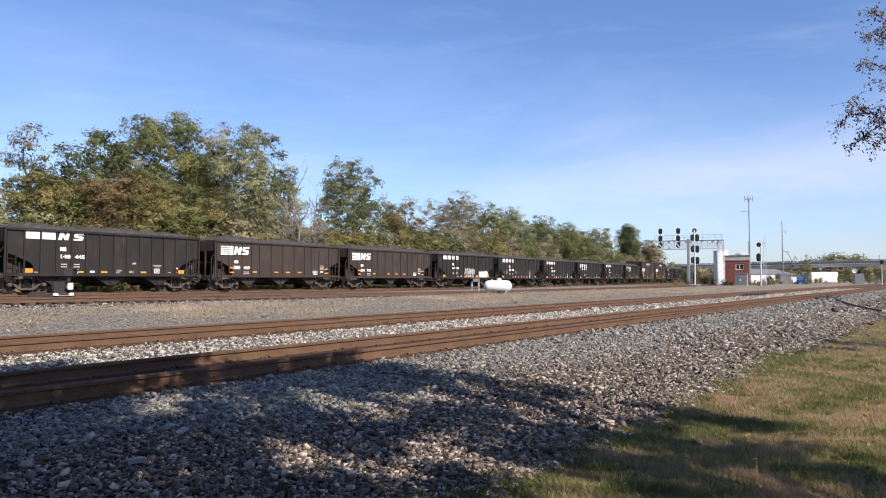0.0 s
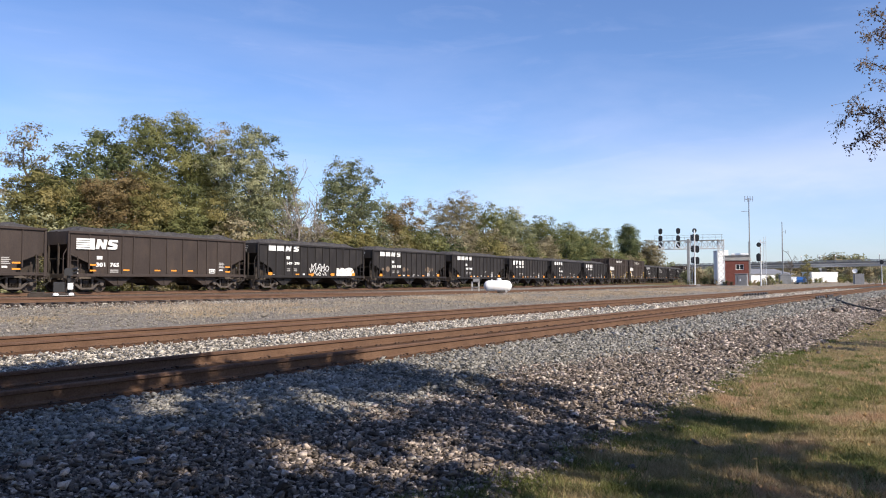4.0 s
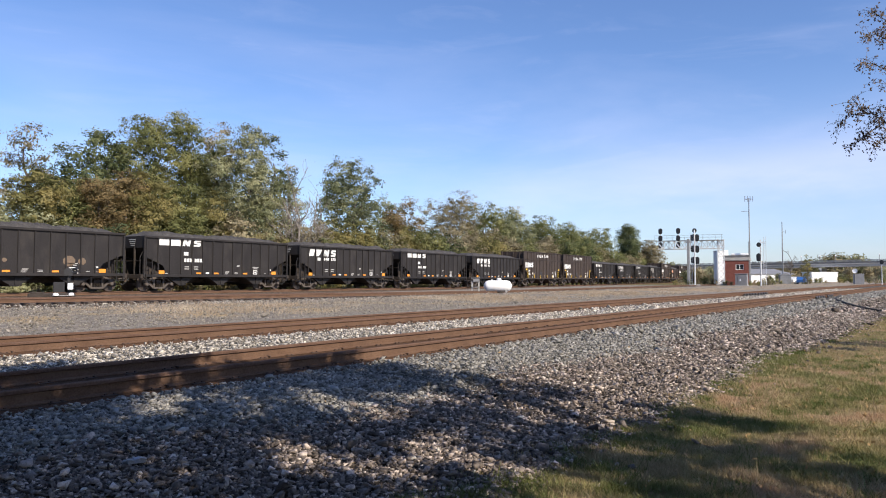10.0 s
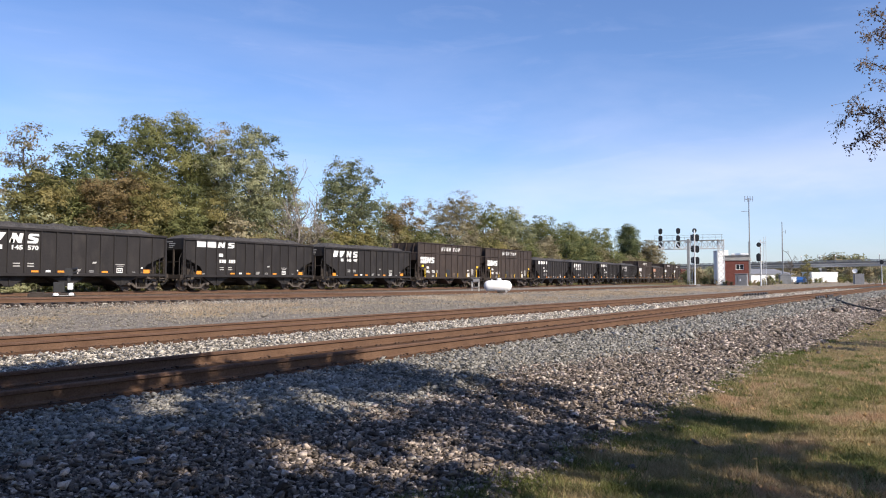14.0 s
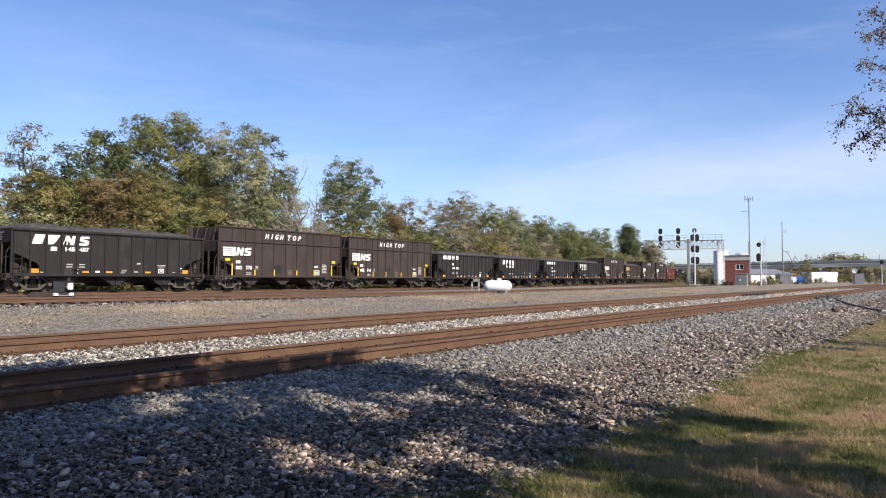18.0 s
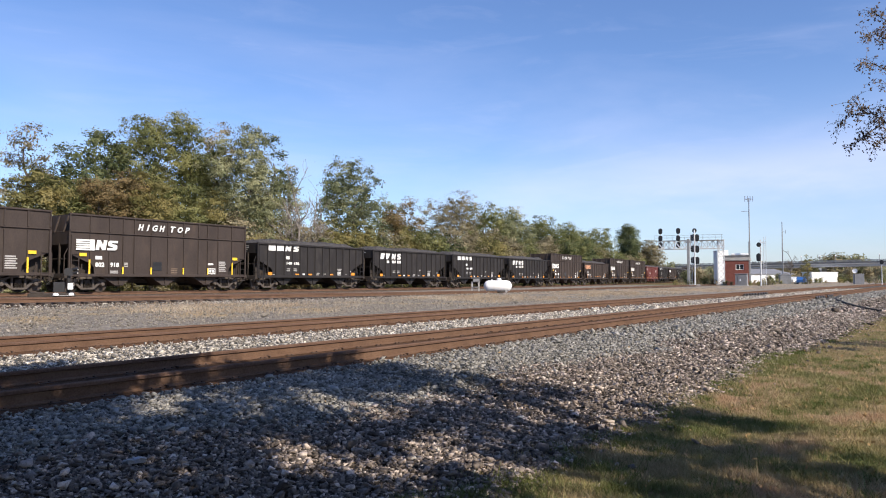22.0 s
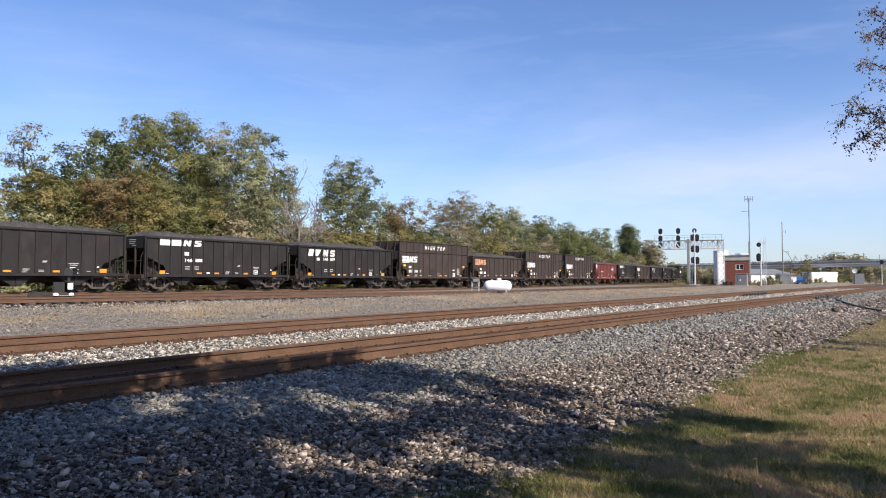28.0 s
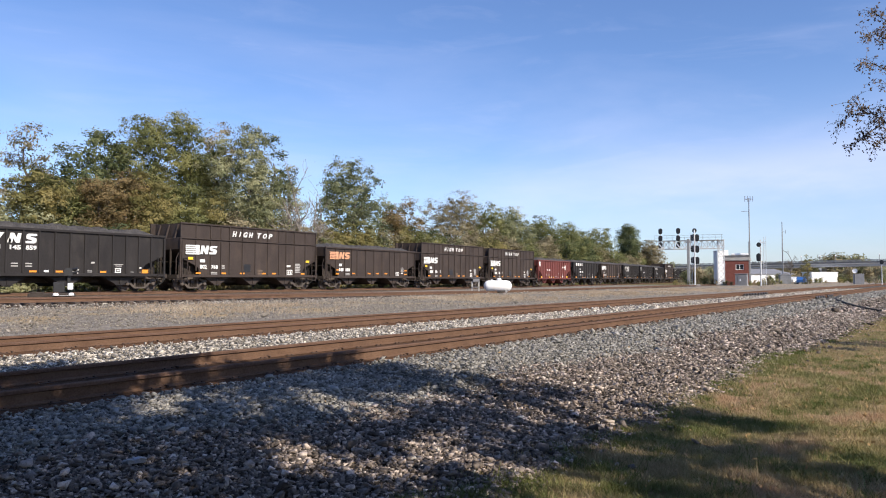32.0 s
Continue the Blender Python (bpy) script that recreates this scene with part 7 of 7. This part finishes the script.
def scrub():
    """Dry weeds and low bushes round the feet of the cabin, the masts and the sheds."""
    rng = random.Random(41)
    protos = [tree("shrub", lab, (0, 0, -60), 1.5, 1.9, m, 240 + k, leaf=0.10, count=600, low=0.03, lobes=9)
              for k, (m, lab) in enumerate(((LEAF_GOLD, "dry yellow-green weedy bush"), (LEAF_OLIVE, "low green scrubby bush"), (LEAF_GREY, "brown dried-up weed bush")))]
    for b, d, s in ((0.372, 122, 1.5), (0.381, 120, 1.1), (0.388, 117, 0.8), (0.396, 121, 1.0), (0.401, 114, 0.9), (0.408, 113, 0.7), (0.435, 113, 0.8), (0.441, 118, 1.0),
                    (0.446, 111, 0.7), (0.4525, 112, 1.2), (0.459, 122, 1.5), (0.466, 124, 1.4), (0.472, 140, 1.2), (0.478, 141, 0.9), (0.519, 150, 1.3), (0.527, 160, 1.4),
                    (0.534, 165, 1.5), (0.541, 170, 0.8), (0.560, 175, 1.6), (0.567, 178, 2.0), (0.576, 176, 1.5), (0.585, 170, 1.1), (0.603, 165, 1.2), (0.612, 160, 1.5), (0.622, 158, 1.6),
                    (0.632, 156, 1.5), (0.645, 150, 1.4), (0.362, 108, 0.7), (0.349, 110, 0.9), (0.336, 114, 1.2), (0.3285, 113, 1.0)):
        m = Matrix.Translation(spot(b, d, 0.36)) @ pose(0, 0, 0, 0, 0, rng.uniform(0, 360)) @ Matrix.Scale(s * 0.72, 4)
        copy_thing(protos[rng.choice((0, 1, 2, 2))], m)
    for p in protos:
        for o in (*p.children_recursive, p):
            bpy.data.objects.remove(o)


scrub()


# ---- beside the siding ----
def propane_tank():
    p = spot(0.0775, 53.5, 0.52)
    t = thing("propane_tank", "white horizontal propane tank on low saddles beside the siding", "tank", facing(p, 3))
    r, h = 0.43, 1.05
    prof = [(0.02, -h - 0.02), (r * 0.5, -h + 0.04), (r * 0.85, -h + 0.16), (r, -h + 0.34), (r, h - 0.34), (r * 0.85, h - 0.16), (r * 0.5, h - 0.04), (0.02, h + 0.02)]
    part("shell", Shape().lathe(prof, 24, pose(0, 0, 0.50, 0, 90)), WHITE_TANK, t, smooth=True)
    part("valve_dome", Shape().lathe([(0.17, -0.05), (0.17, 0.12), (0.12, 0.17), (0.02, 0.18)], 14, pose(0.1, 0, 0.92)), WHITE_TANK, t)
    for x in (-0.6, 0.6):
        part("saddle", Shape().box((x, 0, 0.09), (0.14, 0.6, 0.22), bev=0.02), CONCRETE, t)
    part("valve", Shape().lathe([(0.04, 0), (0.04, 0.12)], 8, pose(-0.45, 0, 0.91)), WHITE_TANK, t)
    p = spot(0.046, 53.5, 0.52)
    t = thing("switch_heater", "small grey metal heater stand with pipes beside the tank", "track heater", facing(p))
    for x in (-0.25, 0.25):
        part("leg", Shape().beam((x, 0, 0), (x, 0, 0.85), 0.11), CONCRETE, t)
    part("shelf", Shape().box((0, 0, 0.42), (0.6, 0.3, 0.06)), GREY_STEEL, t)
    part("box", Shape().box((0.05, 0, 0.92), (0.5, 0.35, 0.24), bev=0.03), SHED_GREY, t)
    part("cap", Shape().box((0.0, 0, 1.1), (0.7, 0.4, 0.06), bev=0.02), GREY_STEEL, t)


def dwarf_signal():
    p = spot(-0.5285, 35.5, 0.60)
    t = thing("dwarf_signal", "black dwarf signal with a white cabinet on a low base", "railway signal", facing(p))
    part("base", Shape().box((0, 0, 0.06), (0.6, 0.45, 0.34), bev=0.03), UNDERFRAME, t)
    part("post", Shape().box((-0.02, 0.06, 0.75), (0.15, 0.12, 1.2), bev=0.02), BLACK_PAINT, t)
    part("head", Shape().prism([(-0.22, 1.14), (0.14, 1.14), (0.14, 1.42), (0.02, 1.52), (-0.16, 1.52), (-0.24, 1.42)], -0.16, 0.14), BLACK_PAINT, t)
    for z in (1.44, 1.26):
        part("hood", Shape().lathe([(0.075, 0), (0.085, 0.24), (0.07, 0.24)], 12, pose(0.14, -0.08, z, 0, 80, -25)), BLACK_PAINT, t)
        part("lens", Shape().lathe([(0.06, 0), (0.05, 0.02)], 12, pose(0.17, -0.10, z, 0, 80, -25)), GLASS, t)
        part("hood_rim", Shape().box((0.36, -0.17, z), (0.05, 0.05, 0.07), bev=0.015), WHITE_MARK, t, "small white mark")
    part("white_cabinet", Shape().box((0.05, -0.14, 0.60), (0.25, 0.16, 0.34), bev=0.025), WHITE_WALL, t, "white metal box")
    part("relay_box", Shape().box((-0.45, 0.05, 0.56), (0.52, 0.42, 0.52), bev=0.025), BLACK_PAINT, t, "black metal box")
    p = spot(-0.5455, 34.8, 0.60)
    t = thing("switch_machine", "low switch machine with white caps and rods", "switch machine", facing(p))
    part("case", Shape().box((-0.3, 0.1, 0.16), (1.9, 0.45, 0.24), bev=0.05), UNDERFRAME, t)
    part("lid", Shape().box((-0.85, 0.1, 0.30), (0.6, 0.4, 0.08), bev=0.03), UNDERFRAME, t)
    for x in (-0.05, 0.62):
        part("cap", Shape().lathe([(0.13, 0), (0.12, 0.09), (0.06, 0.13)], 14, pose(x, -0.15, 0.16)), WHITE_WALL, t, "white cap")
    part("rod", Shape().beam((0.05, -0.20, 0.16), (0.55, -0.20, 0.16), 0.035), GREY_STEEL, t)
    part("point_rod", Shape().beam((0.6, -0.1, 0.06), (1.3, -0.9, 0.02), 0.05), UNDERFRAME, t)


propane_tank()
dwarf_signal()


def black_pipe():
    pts = [near(57, 7.25, 0.42), near(53, 6.9, 0.42), near(48, 6.4, 0.36), near(43, 5.2, 0.26), near(40, 4.2, 0.18), near(38, 3.2, 0.10)]
    ob = new("black_hose", Shape().tube(pts, 0.055, 8).mesh("black_hose", RUBBER, smooth=True))
    tagged(ob, "black rubber hose lying across the ballast", "hose")


black_pipe()


def lubricator_mats():
    for s, w, n in ((57.0, 13.15, 5), (61.0, 13.15, 4), (49.5, 7.32, 4), (53.5, 7.32, 3)):
        p = near(s, w, float(ground_z(*near(s, w, 0)[:2])))
        t = thing("rail_lubricator", "dark greasy lubricator bars clamped beside the rail", "track fitting", pose(p.x, p.y, p.z, 0, 0, -math.degrees(SPLAY)))
        part("mat", Shape().box((0, 0, 0.03), (0.9 * n, 0.42, 0.05), bev=0.02), RUBBER, t)
        for k in range(n):
            part("applicator", Shape().box((0.85 * (k - (n - 1) / 2), 0.12, 0.13), (0.5, 0.10, 0.16), bev=0.03), BLACK_PAINT, t)


lubricator_mats()


def litter():
    p = spot(-0.428, 5.45, 0)
    z = float(ground_z(p.x, p.y)) + 0.045
    t = thing("crushed_bottle", "flattened dusty clear plastic bottle lying on the ballast", "litter", facing(Vector((p.x, p.y, z)), 16))
    part("bottle_body", Shape().prism([(-0.075, -0.012), (0.055, -0.016), (0.06, 0.01), (0.02, 0.022), (-0.03, 0.012), (-0.075, 0.018)], -0.035, 0.035), DUSTY_PLASTIC, t)
    part("neck", Shape().lathe([(0.013, 0), (0.016, 0.02), (0.013, 0.035)], 10, pose(-0.073, 0, 0.002, 0, -90)), DUSTY_PLASTIC, t)
    part("wrapper", Shape().box((-0.01, 0, 0.002), (0.05, 0.073, 0.036), bev=0.008), FADED_WRAP, t, "faded blue paper wrapper")


litter()


# ---- movement ----
def motions():
    for car, s in CARS:
        rows = []
        for t in np.arange(0, END + 0.01, 2.0):
            x, y, z, a = train_at(s - SPEED * t)
            rows.append((float(t), pose(x, y, z, 0, 0, math.degrees(a))))
        walk(car, rows)
    # all wheels turn alike, so one pair of keyed turns serves every truck
    for name, q in (("front_wheelset", -AXLE_X), ("rear_wheelset", AXLE_X)):
        wheels = [o for o in scene.objects if o.name.split(".")[0] == name]
        turn = -math.degrees(SPEED / WHEEL_R)
        walk(wheels[0], [(k / 10, pose(q, 0, WHEEL_R, 0, turn * k / 10)) for k in range(int(END * 10) + 1)])
        keys = wheels[0].animation_data
        for w in wheels[1:]:
            w.rotation_mode = "QUATERNION"
            w.animation_data_create()
            w.animation_data.action = keys.action
            w.animation_data.action_slot = keys.action_slot


motions()
